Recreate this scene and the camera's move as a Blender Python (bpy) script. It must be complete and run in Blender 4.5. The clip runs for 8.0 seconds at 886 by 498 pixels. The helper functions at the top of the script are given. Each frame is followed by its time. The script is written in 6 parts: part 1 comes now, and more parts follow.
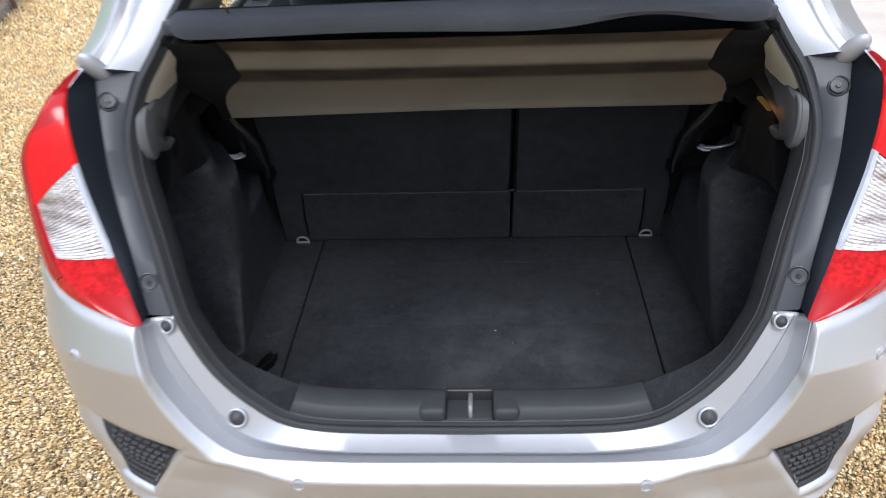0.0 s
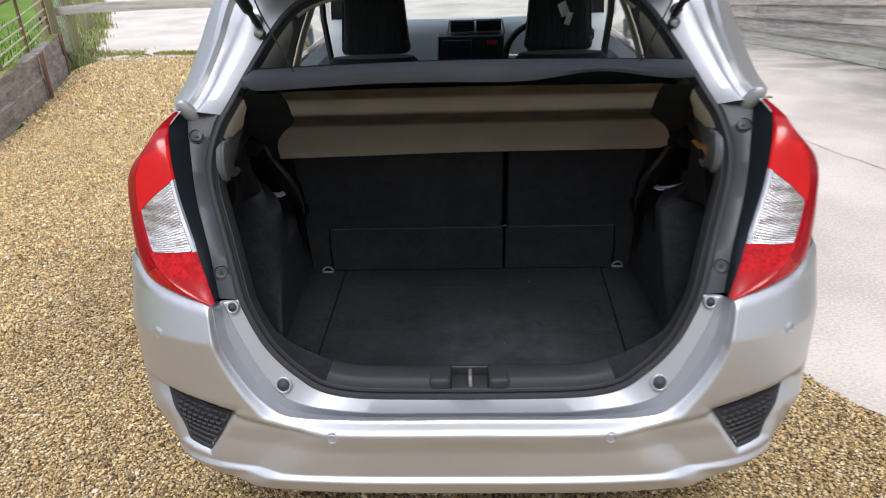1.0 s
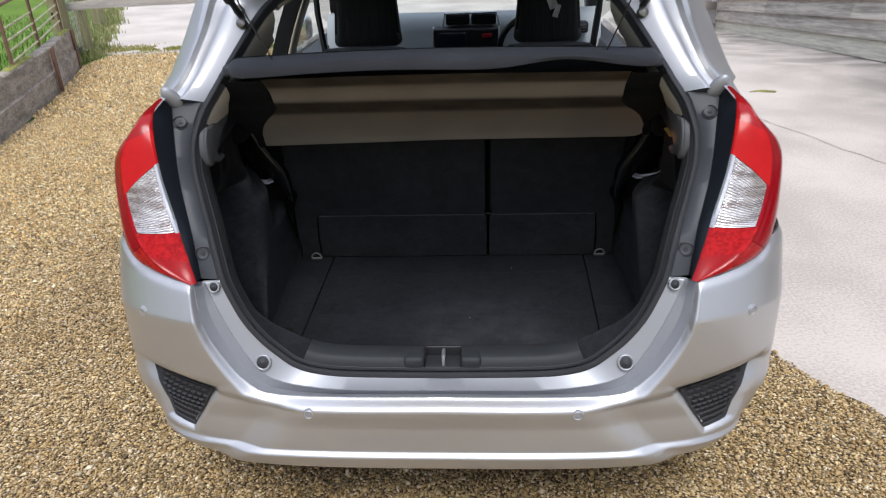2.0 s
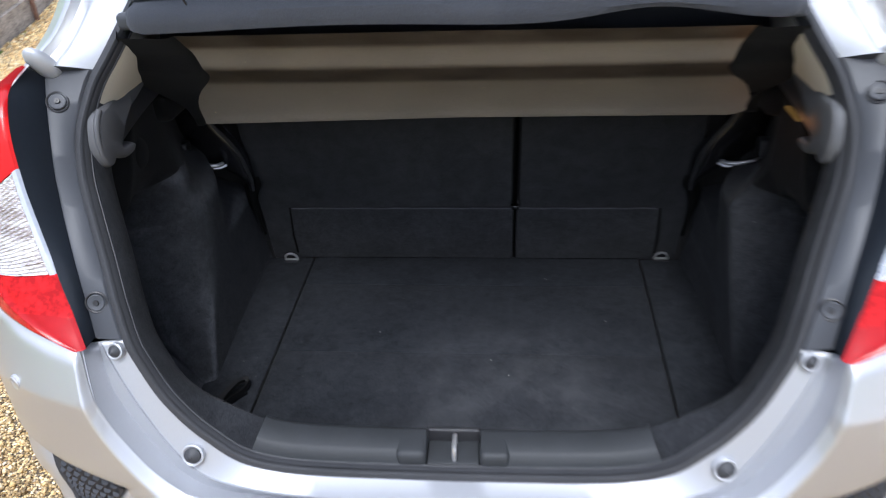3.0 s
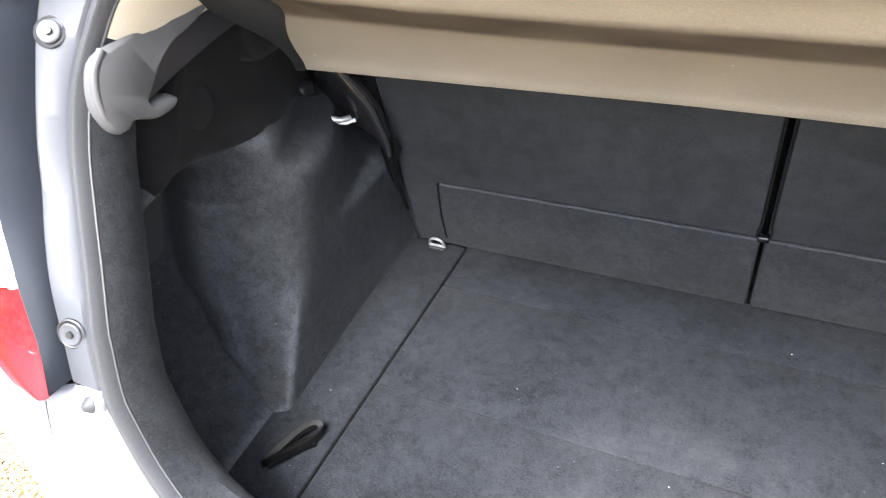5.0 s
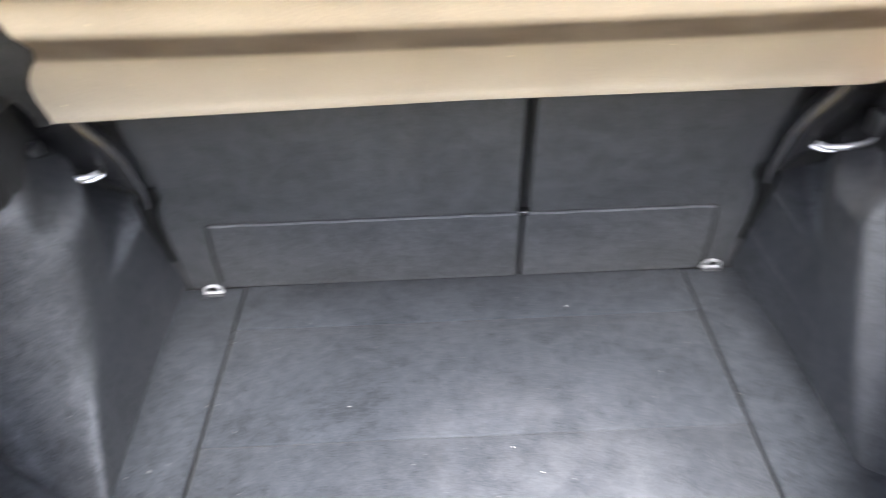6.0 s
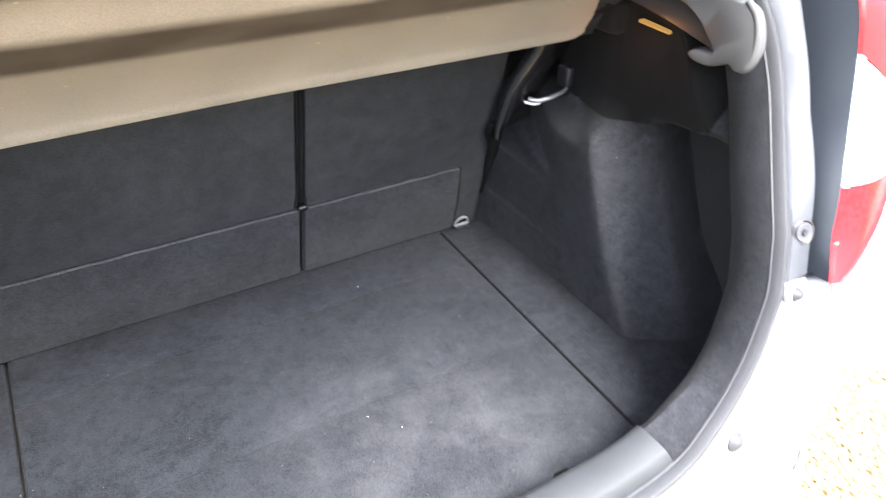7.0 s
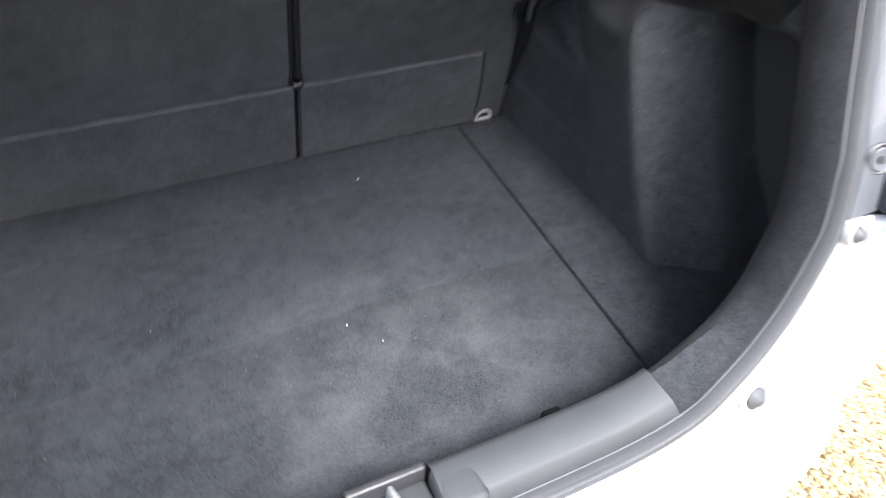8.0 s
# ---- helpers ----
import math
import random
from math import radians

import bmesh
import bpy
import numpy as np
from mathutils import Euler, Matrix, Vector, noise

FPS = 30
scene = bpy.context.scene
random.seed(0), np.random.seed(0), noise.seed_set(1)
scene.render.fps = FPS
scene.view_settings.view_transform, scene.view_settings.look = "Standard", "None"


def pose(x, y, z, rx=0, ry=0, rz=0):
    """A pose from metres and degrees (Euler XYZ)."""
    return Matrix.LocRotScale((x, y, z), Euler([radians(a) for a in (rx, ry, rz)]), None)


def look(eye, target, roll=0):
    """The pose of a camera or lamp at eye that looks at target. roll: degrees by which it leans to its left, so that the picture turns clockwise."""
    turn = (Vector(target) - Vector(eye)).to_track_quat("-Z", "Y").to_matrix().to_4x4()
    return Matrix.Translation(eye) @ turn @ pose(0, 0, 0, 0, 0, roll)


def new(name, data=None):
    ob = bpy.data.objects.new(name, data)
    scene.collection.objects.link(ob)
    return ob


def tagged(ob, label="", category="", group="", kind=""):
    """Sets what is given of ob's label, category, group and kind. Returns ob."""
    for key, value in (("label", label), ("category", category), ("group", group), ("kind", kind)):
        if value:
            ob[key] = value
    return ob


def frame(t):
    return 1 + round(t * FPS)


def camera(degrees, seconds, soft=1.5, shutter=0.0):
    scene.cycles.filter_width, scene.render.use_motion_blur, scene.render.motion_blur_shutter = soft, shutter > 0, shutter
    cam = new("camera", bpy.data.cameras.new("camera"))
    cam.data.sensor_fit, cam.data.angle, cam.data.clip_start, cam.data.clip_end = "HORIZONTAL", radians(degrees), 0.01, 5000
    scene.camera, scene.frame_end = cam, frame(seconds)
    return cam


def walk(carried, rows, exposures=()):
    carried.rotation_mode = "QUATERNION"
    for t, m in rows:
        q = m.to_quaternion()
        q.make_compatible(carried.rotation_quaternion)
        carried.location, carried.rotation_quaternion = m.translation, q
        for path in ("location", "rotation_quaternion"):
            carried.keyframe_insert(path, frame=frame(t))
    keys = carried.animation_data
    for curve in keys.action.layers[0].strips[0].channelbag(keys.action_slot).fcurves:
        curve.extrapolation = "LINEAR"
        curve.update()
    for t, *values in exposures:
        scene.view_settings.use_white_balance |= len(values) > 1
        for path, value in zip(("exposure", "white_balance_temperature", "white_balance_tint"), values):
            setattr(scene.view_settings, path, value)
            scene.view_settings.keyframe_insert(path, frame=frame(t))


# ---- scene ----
cam = camera(64.0, 8.0, soft=1.0, shutter=0.55)
PATH = [
    (0, (0.013, -0.866, 1.616), (-0.075, 0.818, 0.54), -2.3),
    (0.5, (-0.049, -1.089, 1.62), (-0.127, 0.665, 0.662), -2.0),
    (1, (0.01, -1.298, 1.629), (-0.071, 0.512, 0.782), -1.9),
    (1.5, (0.098, -1.45, 1.622), (-0.011, 0.377, 0.814), -1.9),
    (1.7, (0.112, -1.443, 1.621), (-0.003, 0.38, 0.806), -2.0),
    (2.8, (0.078, -0.858, 1.57), (-0.04, 0.865, 0.562), -2.4),
    (3, (0.075, -0.734, 1.542), (-0.078, 0.972, 0.509), -2.4),
    (3.5, (0.062, -0.483, 1.494), (-0.357, 1.133, 0.392), -4.1),
    (4, (0.038, -0.281, 1.446), (-0.631, 1.222, 0.308), -4.7),
    (4.2, (0.051, -0.236, 1.44), (-0.732, 1.203, 0.293), -5.6),
    (5.3, (0.089, -0.161, 1.407), (-0.625, 1.258, 0.193), -5.3),
    (5.5, (0.009, -0.175, 1.408), (-0.51, 1.322, 0.188), -4.4),
    (5.6, (-0.009, -0.198, 1.396), (-0.439, 1.364, 0.222), -4.8),
    (6, (-0.045, -0.223, 1.407), (-0.024, 1.401, 0.239), -2.0),
    (6.2, (-0.061, -0.248, 1.423), (0.172, 1.361, 0.259), -1.4),
    (6.5, (-0.114, -0.279, 1.421), (0.422, 1.287, 0.297), 0.5),
    (6.6, (-0.141, -0.285, 1.411), (0.487, 1.263, 0.311), 1.1),
    (7, (-0.268, -0.263, 1.393), (0.612, 1.145, 0.279), 1.6),
    (7.5, (-0.301, -0.253, 1.378), (0.688, 1.042, 0.217), 2.9),
    (8, (-0.143, -0.188, 1.314), (0.549, 1.114, -0.038), 3.9),
]
EXPOSURES = [(t, e, k, 10) for t, e, k in ((0, 0.60, 6080), (0.5, 0.40, 6220), (1, 0.1, 6300), (1.5, -0.05, 6320), (1.7, -0.05, 6280), (2.8, 0.35, 5980), (3, 0.8, 5880), (3.5, 2.1, 6350), (4, 2.62, 6550), (4.2, 2.65, 6600), (5.3, 3.2, 6500), (5.5, 3.2, 6500), (6, 3.8, 6450), (6.5, 3.6, 6400), (7, 3.3, 6500), (7.5, 3.0, 6500), (8, 2.75, 6450))]
walk(cam, [(t, look(eye, target, roll)) for t, eye, target, roll in PATH], EXPOSURES)
# CAMEND

# ---------------------------------------------------------------- light
SUN_UP, SUN_WAY = radians(56), radians(179)
world = bpy.data.worlds.new("world")
scene.world = world
world.use_nodes = True
wt = world.node_tree
wt.nodes.clear()
w_out = wt.nodes.new("ShaderNodeOutputWorld")
w_bg = wt.nodes.new("ShaderNodeBackground")
w_sky = wt.nodes.new("ShaderNodeTexSky")
w_sky.sky_type, w_sky.sun_disc = "NISHITA", False
w_sky.sun_elevation, w_sky.sun_rotation = SUN_UP, SUN_WAY
w_sky.air_density, w_sky.dust_density = 1.0, 4.0
w_mix = wt.nodes.new("ShaderNodeMix")
w_mix.data_type = "RGBA"
w_mix.inputs["Factor"].default_value = 0.75
w_mix.inputs[7].default_value = (8.2, 8.7, 10.3, 1)   # a veil of bright cloud
wt.links.new(w_sky.outputs["Color"], w_mix.inputs[6])
w_dir, w_up, w_lift = wt.nodes.new("ShaderNodeTexCoord"), wt.nodes.new("ShaderNodeSeparateXYZ"), wt.nodes.new("ShaderNodeMapRange")
w_lift.inputs["From Min"].default_value, w_lift.inputs["From Max"].default_value = 0.0, 1.0
w_lift.inputs["To Min"].default_value, w_lift.inputs["To Max"].default_value = 0.38, 1.55
w_veil = wt.nodes.new("ShaderNodeVectorMath")
w_veil.operation = "SCALE"
wt.links.new(w_dir.outputs["Generated"], w_up.inputs["Vector"])
wt.links.new(w_up.outputs["Z"], w_lift.inputs["Value"])
wt.links.new(w_mix.outputs[2], w_veil.inputs[0])
wt.links.new(w_lift.outputs["Result"], w_veil.inputs["Scale"])
wt.links.new(w_veil.outputs["Vector"], w_bg.inputs["Color"])
w_bg.inputs["Strength"].default_value = 0.14
wt.links.new(w_bg.outputs["Background"], w_out.inputs["Surface"])
sun = new("sun", bpy.data.lights.new("sun", "SUN"))
sun.data.energy, sun.data.angle, sun.data.color = 2.6, radians(22), (1.0, 0.97, 0.92)
sun.matrix_world = look((0, 0, 10), (10 * math.sin(SUN_WAY + math.pi) * math.cos(SUN_UP), 10 * math.cos(SUN_WAY + math.pi) * math.cos(SUN_UP), 10 - 10 * math.sin(SUN_UP)))


# ---------------------------------------------------------------- materials
def material(name, base, rough=0.5, metal=0.0, alt=None, scale=8.0, fine=120.0, mix=0.5, bump=0.0, bump_scale=None,
             coat=0.0, sheen=0.0, rough_var=0.08, stretch=(1, 1, 1), spec=0.5, island=None, pos=(0.35, 0.65), turn=0.0, flecks=None):
    """A surface with colour variation at two scales, uneven gloss and fine relief."""
    m = bpy.data.materials.new(name)
    m.use_nodes = True
    nt = m.node_tree
    b = nt.nodes["Principled BSDF"]
    b.inputs["Metallic"].default_value = metal
    b.inputs["Coat Weight"].default_value = coat
    b.inputs["Coat Roughness"].default_value = 0.04
    b.inputs["Sheen Weight"].default_value = sheen
    b.inputs["Specular IOR Level"].default_value = spec
    tc = nt.nodes.new("ShaderNodeTexCoord")
    mp = nt.nodes.new("ShaderNodeMapping")
    mp.inputs["Scale"].default_value = stretch
    lean = nt.nodes.new("ShaderNodeMapping")
    lean.inputs["Rotation"].default_value = (turn, 0, 0)
    nt.links.new(tc.outputs["Object"], lean.inputs["Vector"])
    nt.links.new(lean.outputs["Vector"], mp.inputs["Vector"])

    def noise_node(s, detail=4.0):
        n = nt.nodes.new("ShaderNodeTexNoise")
        n.inputs["Scale"].default_value, n.inputs["Detail"].default_value = s, detail
        nt.links.new(mp.outputs["Vector"], n.inputs["Vector"])
        return n
    big, small = noise_node(scale), noise_node(fine, 3.0)
    add = nt.nodes.new("ShaderNodeMath")
    add.operation = "MULTIPLY_ADD"
    add.inputs[1].default_value = 0.5
    half = nt.nodes.new("ShaderNodeMath")
    half.operation = "MULTIPLY"
    half.inputs[1].default_value = 0.5
    nt.links.new(big.outputs["Fac"], half.inputs[0])
    nt.links.new(small.outputs["Fac"], add.inputs[0])
    nt.links.new(half.outputs[0], add.inputs[2])
    ramp = nt.nodes.new("ShaderNodeValToRGB")
    alt = alt or tuple(c * (1 - 0.3 * mix) for c in base)
    if island:
        info = nt.nodes.new("ShaderNodeNewGeometry" if island == "island" else "ShaderNodeObjectInfo")
        pick = nt.nodes.new("ShaderNodeValToRGB")
        nt.links.new(info.outputs["Random Per Island" if island == "island" else "Random"], pick.inputs["Fac"])
        cols = alt
        pick.color_ramp.elements.remove(pick.color_ramp.elements[1])
        for i, c in enumerate(cols):
            e = pick.color_ramp.elements[0] if i == 0 else pick.color_ramp.elements.new(i / (len(cols) - 1))
            e.position, e.color = i / (len(cols) - 1), (*c, 1)
        ramp.color_ramp.elements[0].position, ramp.color_ramp.elements[1].position = pos
        ramp.color_ramp.elements[0].color, ramp.color_ramp.elements[1].color = (1 - mix,) * 3 + (1,), (1, 1, 1, 1)
        mul = nt.nodes.new("ShaderNodeMix")
        mul.data_type, mul.blend_type = "RGBA", "MULTIPLY"
        mul.inputs["Factor"].default_value = 1.0
        nt.links.new(pick.outputs["Color"], mul.inputs[6])
        nt.links.new(ramp.outputs["Color"], mul.inputs[7])
        nt.links.new(mul.outputs[2], b.inputs["Base Color"])
    else:
        ramp.color_ramp.elements[0].position, ramp.color_ramp.elements[1].position = pos
        ramp.color_ramp.elements[0].color, ramp.color_ramp.elements[1].color = (*alt, 1), (*base, 1)
        nt.links.new(ramp.outputs["Color"], b.inputs["Base Color"])
    if flecks:
        fn = noise_node(75.0, 1.0)
        cut = nt.nodes.new("ShaderNodeMapRange")
        cut.inputs["From Min"].default_value, cut.inputs["From Max"].default_value = 0.78, 0.83
        nt.links.new(fn.outputs["Fac"], cut.inputs["Value"])
        fm = nt.nodes.new("ShaderNodeMix")
        fm.data_type = "RGBA"
        fm.inputs[7].default_value = (*flecks, 1)
        nt.links.new(ramp.outputs["Color"], fm.inputs[6])
        nt.links.new(cut.outputs["Result"], fm.inputs["Factor"])
        nt.links.new(fm.outputs[2], b.inputs["Base Color"])
    nt.links.new(add.outputs[0], ramp.inputs["Fac"])
    mr = nt.nodes.new("ShaderNodeMapRange")
    mr.inputs["To Min"].default_value, mr.inputs["To Max"].default_value = max(0.02, rough - rough_var), min(1, rough + rough_var)
    nt.links.new(big.outputs["Fac"], mr.inputs["Value"])
    nt.links.new(mr.outputs["Result"], b.inputs["Roughness"])
    if bump:
        bn = noise_node(bump_scale or fine, 5.0)
        bp = nt.nodes.new("ShaderNodeBump")
        bp.inputs["Strength"].default_value, bp.inputs["Distance"].default_value = min(1, bump), 0.003
        nt.links.new(bn.outputs["Fac"], bp.inputs["Height"])
        nt.links.new(bp.outputs["Normal"], b.inputs["Normal"])
    return m


def felt(name, dark, light, pale_area=None, spot=(0, 0, 0), reach=0.4, patch=6.0, fibre=430.0, ridge_wear_light=0.0, lint=0.0):
    """Matted needle felt: blotches, short fibres, lint; if asked, ridges lightened for wear and light, and a paler area
    round a spot.
    """
    m = bpy.data.materials.new(name)
    m.use_nodes = True
    nt = m.node_tree
    b = nt.nodes["Principled BSDF"]
    b.inputs["Roughness"].default_value = 0.95
    b.inputs["Specular IOR Level"].default_value = 0.08
    b.inputs["Sheen Weight"].default_value = 0.03
    tc = nt.nodes.new("ShaderNodeTexCoord")

    def cloud(scale, detail, distort=0.0, lo=0.0, hi=1.0):
        n = nt.nodes.new("ShaderNodeTexNoise")
        n.inputs["Scale"].default_value, n.inputs["Detail"].default_value, n.inputs["Distortion"].default_value = scale, detail, distort
        n.inputs["Roughness"].default_value = 0.62
        nt.links.new(tc.outputs["Object"], n.inputs["Vector"])
        r = nt.nodes.new("ShaderNodeMapRange")
        r.inputs["From Min"].default_value, r.inputs["From Max"].default_value = lo, hi
        nt.links.new(n.outputs["Fac"], r.inputs["Value"])
        return r.outputs["Result"]

    def sum_of(pairs):
        total = None
        for out, k in pairs:
            n = nt.nodes.new("ShaderNodeMath")
            n.operation = "MULTIPLY_ADD"
            n.inputs[1].default_value, n.inputs[2].default_value = k, 0.0
            nt.links.new(out, n.inputs[0])
            if total:
                nt.links.new(total, n.inputs[2])
            total = n.outputs[0]
        return total

    def blend(a_out, colour, fac):
        n = nt.nodes.new("ShaderNodeMix")
        n.data_type = "RGBA"
        n.inputs[7].default_value = (*colour, 1)
        nt.links.new(a_out, n.inputs[6])
        nt.links.new(fac, n.inputs["Factor"])
        return n.outputs[2]
    big, mid, fine = cloud(patch, 6, 0.7, 0.35, 0.68), cloud(patch * 7, 5, 0.4, 0.3, 0.7), cloud(fibre, 2, 1.4, 0.28, 0.72)
    ramp = nt.nodes.new("ShaderNodeValToRGB")
    ramp.color_ramp.elements[0].position, ramp.color_ramp.elements[1].position = 0.22, 0.78
    ramp.color_ramp.elements[0].color, ramp.color_ramp.elements[1].color = (*dark, 1), (*light, 1)
    nt.links.new(sum_of([(big, 0.20), (mid, 0.24), (fine, 0.56)]), ramp.inputs["Fac"])
    col = ramp.outputs["Color"]
    # a blotchy area round the spot is blended to a paler colour
    if pale_area:
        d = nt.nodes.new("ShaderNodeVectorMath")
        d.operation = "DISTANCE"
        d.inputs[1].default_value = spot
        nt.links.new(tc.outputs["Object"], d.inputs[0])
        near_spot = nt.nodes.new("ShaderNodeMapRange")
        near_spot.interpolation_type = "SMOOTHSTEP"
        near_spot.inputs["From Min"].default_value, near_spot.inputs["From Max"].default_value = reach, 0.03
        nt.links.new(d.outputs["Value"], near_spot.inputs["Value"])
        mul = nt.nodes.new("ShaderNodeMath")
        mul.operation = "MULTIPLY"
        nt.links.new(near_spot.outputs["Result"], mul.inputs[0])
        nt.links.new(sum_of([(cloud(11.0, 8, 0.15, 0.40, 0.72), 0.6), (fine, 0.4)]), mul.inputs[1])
        col = blend(col, pale_area, mul.outputs[0])
    # convex edges lightened: worn felt, plus light on the rounded ridges put into colour
    if ridge_wear_light:
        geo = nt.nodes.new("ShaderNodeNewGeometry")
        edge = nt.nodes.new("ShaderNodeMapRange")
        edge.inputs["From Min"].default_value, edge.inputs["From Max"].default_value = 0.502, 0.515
        edge.inputs["To Max"].default_value = ridge_wear_light
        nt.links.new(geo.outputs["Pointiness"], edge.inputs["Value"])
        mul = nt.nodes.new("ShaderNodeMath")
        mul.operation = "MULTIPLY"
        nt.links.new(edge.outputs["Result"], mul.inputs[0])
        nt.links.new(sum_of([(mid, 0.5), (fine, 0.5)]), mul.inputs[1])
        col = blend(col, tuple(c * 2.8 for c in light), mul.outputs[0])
    if lint:
        col = blend(col, (lint, lint, lint * 0.95), cloud(240.0, 0, 0.6, 0.865, 0.89))
    nt.links.new(col, b.inputs["Base Color"])
    bp = nt.nodes.new("ShaderNodeBump")
    bp.inputs["Strength"].default_value, bp.inputs["Distance"].default_value = 0.8, 0.0006
    nt.links.new(sum_of([(fine, 0.7), (mid, 0.5)]), bp.inputs["Height"])
    nt.links.new(bp.outputs["Normal"], b.inputs["Normal"])
    return m


def glass(name, tint, rough=0.02):
    m = bpy.data.materials.new(name)
    m.use_nodes = True
    nt = m.node_tree
    nt.nodes.clear()
    out = nt.nodes.new("ShaderNodeOutputMaterial")
    tr, gl = nt.nodes.new("ShaderNodeBsdfTransparent"), nt.nodes.new("ShaderNodeBsdfGlossy")
    tr.inputs["Color"].default_value = (*tint, 1)
    gl.inputs["Roughness"].default_value = rough
    lw = nt.nodes.new("ShaderNodeLayerWeight")
    lw.inputs["Blend"].default_value = 0.5
    steep = nt.nodes.new("ShaderNodeMath")
    steep.operation = "POWER"
    steep.inputs[1].default_value = 4.0
    nt.links.new(lw.outputs["Facing"], steep.inputs[0])
    fr = nt.nodes.new("ShaderNodeMath")
    fr.operation = "MULTIPLY_ADD"
    fr.inputs[1].default_value, fr.inputs[2].default_value = 0.6, 0.05
    nt.links.new(steep.outputs[0], fr.inputs[0])
    mx = nt.nodes.new("ShaderNodeMixShader")
    nt.links.new(fr.outputs[0], mx.inputs["Fac"])
    nt.links.new(tr.outputs[0], mx.inputs[1])
    nt.links.new(gl.outputs[0], mx.inputs[2])
    nt.links.new(mx.outputs[0], out.inputs["Surface"])
    return m


def yard_concrete(name):
    """Warm grey concrete with blotches, fine grit and dark dirt that gathers towards the barn."""
    m = material(name, (0.56, 0.497, 0.438), 0.85, alt=(0.40, 0.350, 0.306), scale=1.4, fine=75, bump=0.6, bump_scale=110, pos=(0.41, 0.59))
    nt = m.node_tree
    b = nt.nodes["Principled BSDF"]
    col = b.inputs["Base Color"].links[0].from_socket
    tc = nt.nodes.new("ShaderNodeTexCoord")
    xyz = nt.nodes.new("ShaderNodeSeparateXYZ")
    nt.links.new(tc.outputs["Object"], xyz.inputs[0])
    side = nt.nodes.new("ShaderNodeMapRange")
    side.inputs["From Min"].default_value, side.inputs["From Max"].default_value = 2.9, 4.5
    nt.links.new(xyz.outputs["X"], side.inputs["Value"])
    blot = nt.nodes.new("ShaderNodeTexNoise")
    blot.inputs["Scale"].default_value, blot.inputs["Detail"].default_value = 1.7, 8.0
    nt.links.new(tc.outputs["Object"], blot.inputs["Vector"])
    cut = nt.nodes.new("ShaderNodeMapRange")
    cut.inputs["From Min"].default_value, cut.inputs["From Max"].default_value = 0.42, 0.60
    nt.links.new(blot.outputs["Fac"], cut.inputs["Value"])
    mul = nt.nodes.new("ShaderNodeMath")
    mul.operation = "MULTIPLY"
    nt.links.new(side.outputs["Result"], mul.inputs[0])
    nt.links.new(cut.outputs["Result"], mul.inputs[1])
    mx = nt.nodes.new("ShaderNodeMix")
    mx.data_type = "RGBA"
    mx.inputs[7].default_value = (0.24, 0.215, 0.185, 1)
    nt.links.new(col, mx.inputs[6])
    nt.links.new(mul.outputs[0], mx.inputs["Factor"])
    nt.links.new(mx.outputs[2], b.inputs["Base Color"])
    return m


def packed_gravel(name, scale):
    """Small packed stones: a colour and a rounded top for each cell, the shade between them put in as dark colour."""
    m = bpy.data.materials.new(name)
    m.use_nodes = True
    nt = m.node_tree
    b = nt.nodes["Principled BSDF"]
    b.inputs["Roughness"].default_value = 0.75
    tc = nt.nodes.new("ShaderNodeTexCoord")
    cell = nt.nodes.new("ShaderNodeTexVoronoi")
    cell.inputs["Scale"].default_value = scale
    nt.links.new(tc.outputs["Object"], cell.inputs["Vector"])
    pick = nt.nodes.new("ShaderNodeValToRGB")
    sep = nt.nodes.new("ShaderNodeSeparateColor")
    nt.links.new(cell.outputs["Color"], sep.inputs[0])
    nt.links.new(sep.outputs[0], pick.inputs["Fac"])
    pick.color_ramp.elements.remove(pick.color_ramp.elements[1])
    tones = ((0.14, 0.09, 0.045), (0.58, 0.41, 0.17), (0.30, 0.19, 0.08), (0.78, 0.61, 0.33), (0.44, 0.28, 0.10), (0.68, 0.50, 0.23), (0.82, 0.69, 0.46))
    for i, c in enumerate(tones):
        e = pick.color_ramp.elements[0] if i == 0 else pick.color_ramp.elements.new(i / (len(tones) - 1))
        e.position, e.color = i / (len(tones) - 1), (*c, 1)
    gap = nt.nodes.new("ShaderNodeMapRange")
    gap.inputs["From Min"].default_value, gap.inputs["From Max"].default_value = 0.42, 0.68
    nt.links.new(cell.outputs["Distance"], gap.inputs["Value"])
    mx = nt.nodes.new("ShaderNodeMix")
    mx.data_type = "RGBA"
    mx.inputs[7].default_value = (0.06, 0.042, 0.022, 1)
    nt.links.new(gap.outputs["Result"], mx.inputs["Factor"])
    nt.links.new(pick.outputs["Color"], mx.inputs[6])
    nt.links.new(mx.outputs[2], b.inputs["Base Color"])
    bp = nt.nodes.new("ShaderNodeBump")
    bp.invert = True
    bp.inputs["Strength"].default_value, bp.inputs["Distance"].default_value = 1.0, 0.006
    nt.links.new(cell.outputs["Distance"], bp.inputs["Height"])
    nt.links.new(bp.outputs["Normal"], b.inputs["Normal"])
    return m


SILVER = material("silver_paint", (0.52, 0.52, 0.528), 0.37, 0.78, (0.495, 0.495, 0.502), 3, 900, coat=0.35, rough_var=0.03, bump=0.03, bump_scale=1500)
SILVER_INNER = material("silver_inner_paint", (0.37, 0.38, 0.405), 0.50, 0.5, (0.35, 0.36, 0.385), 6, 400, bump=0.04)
BLACK_GLOSS = material("gloss_black_plastic", (0.010, 0.013, 0.019), 0.48, alt=(0.008, 0.011, 0.016), scale=2, rough_var=0.02, spec=0.32)
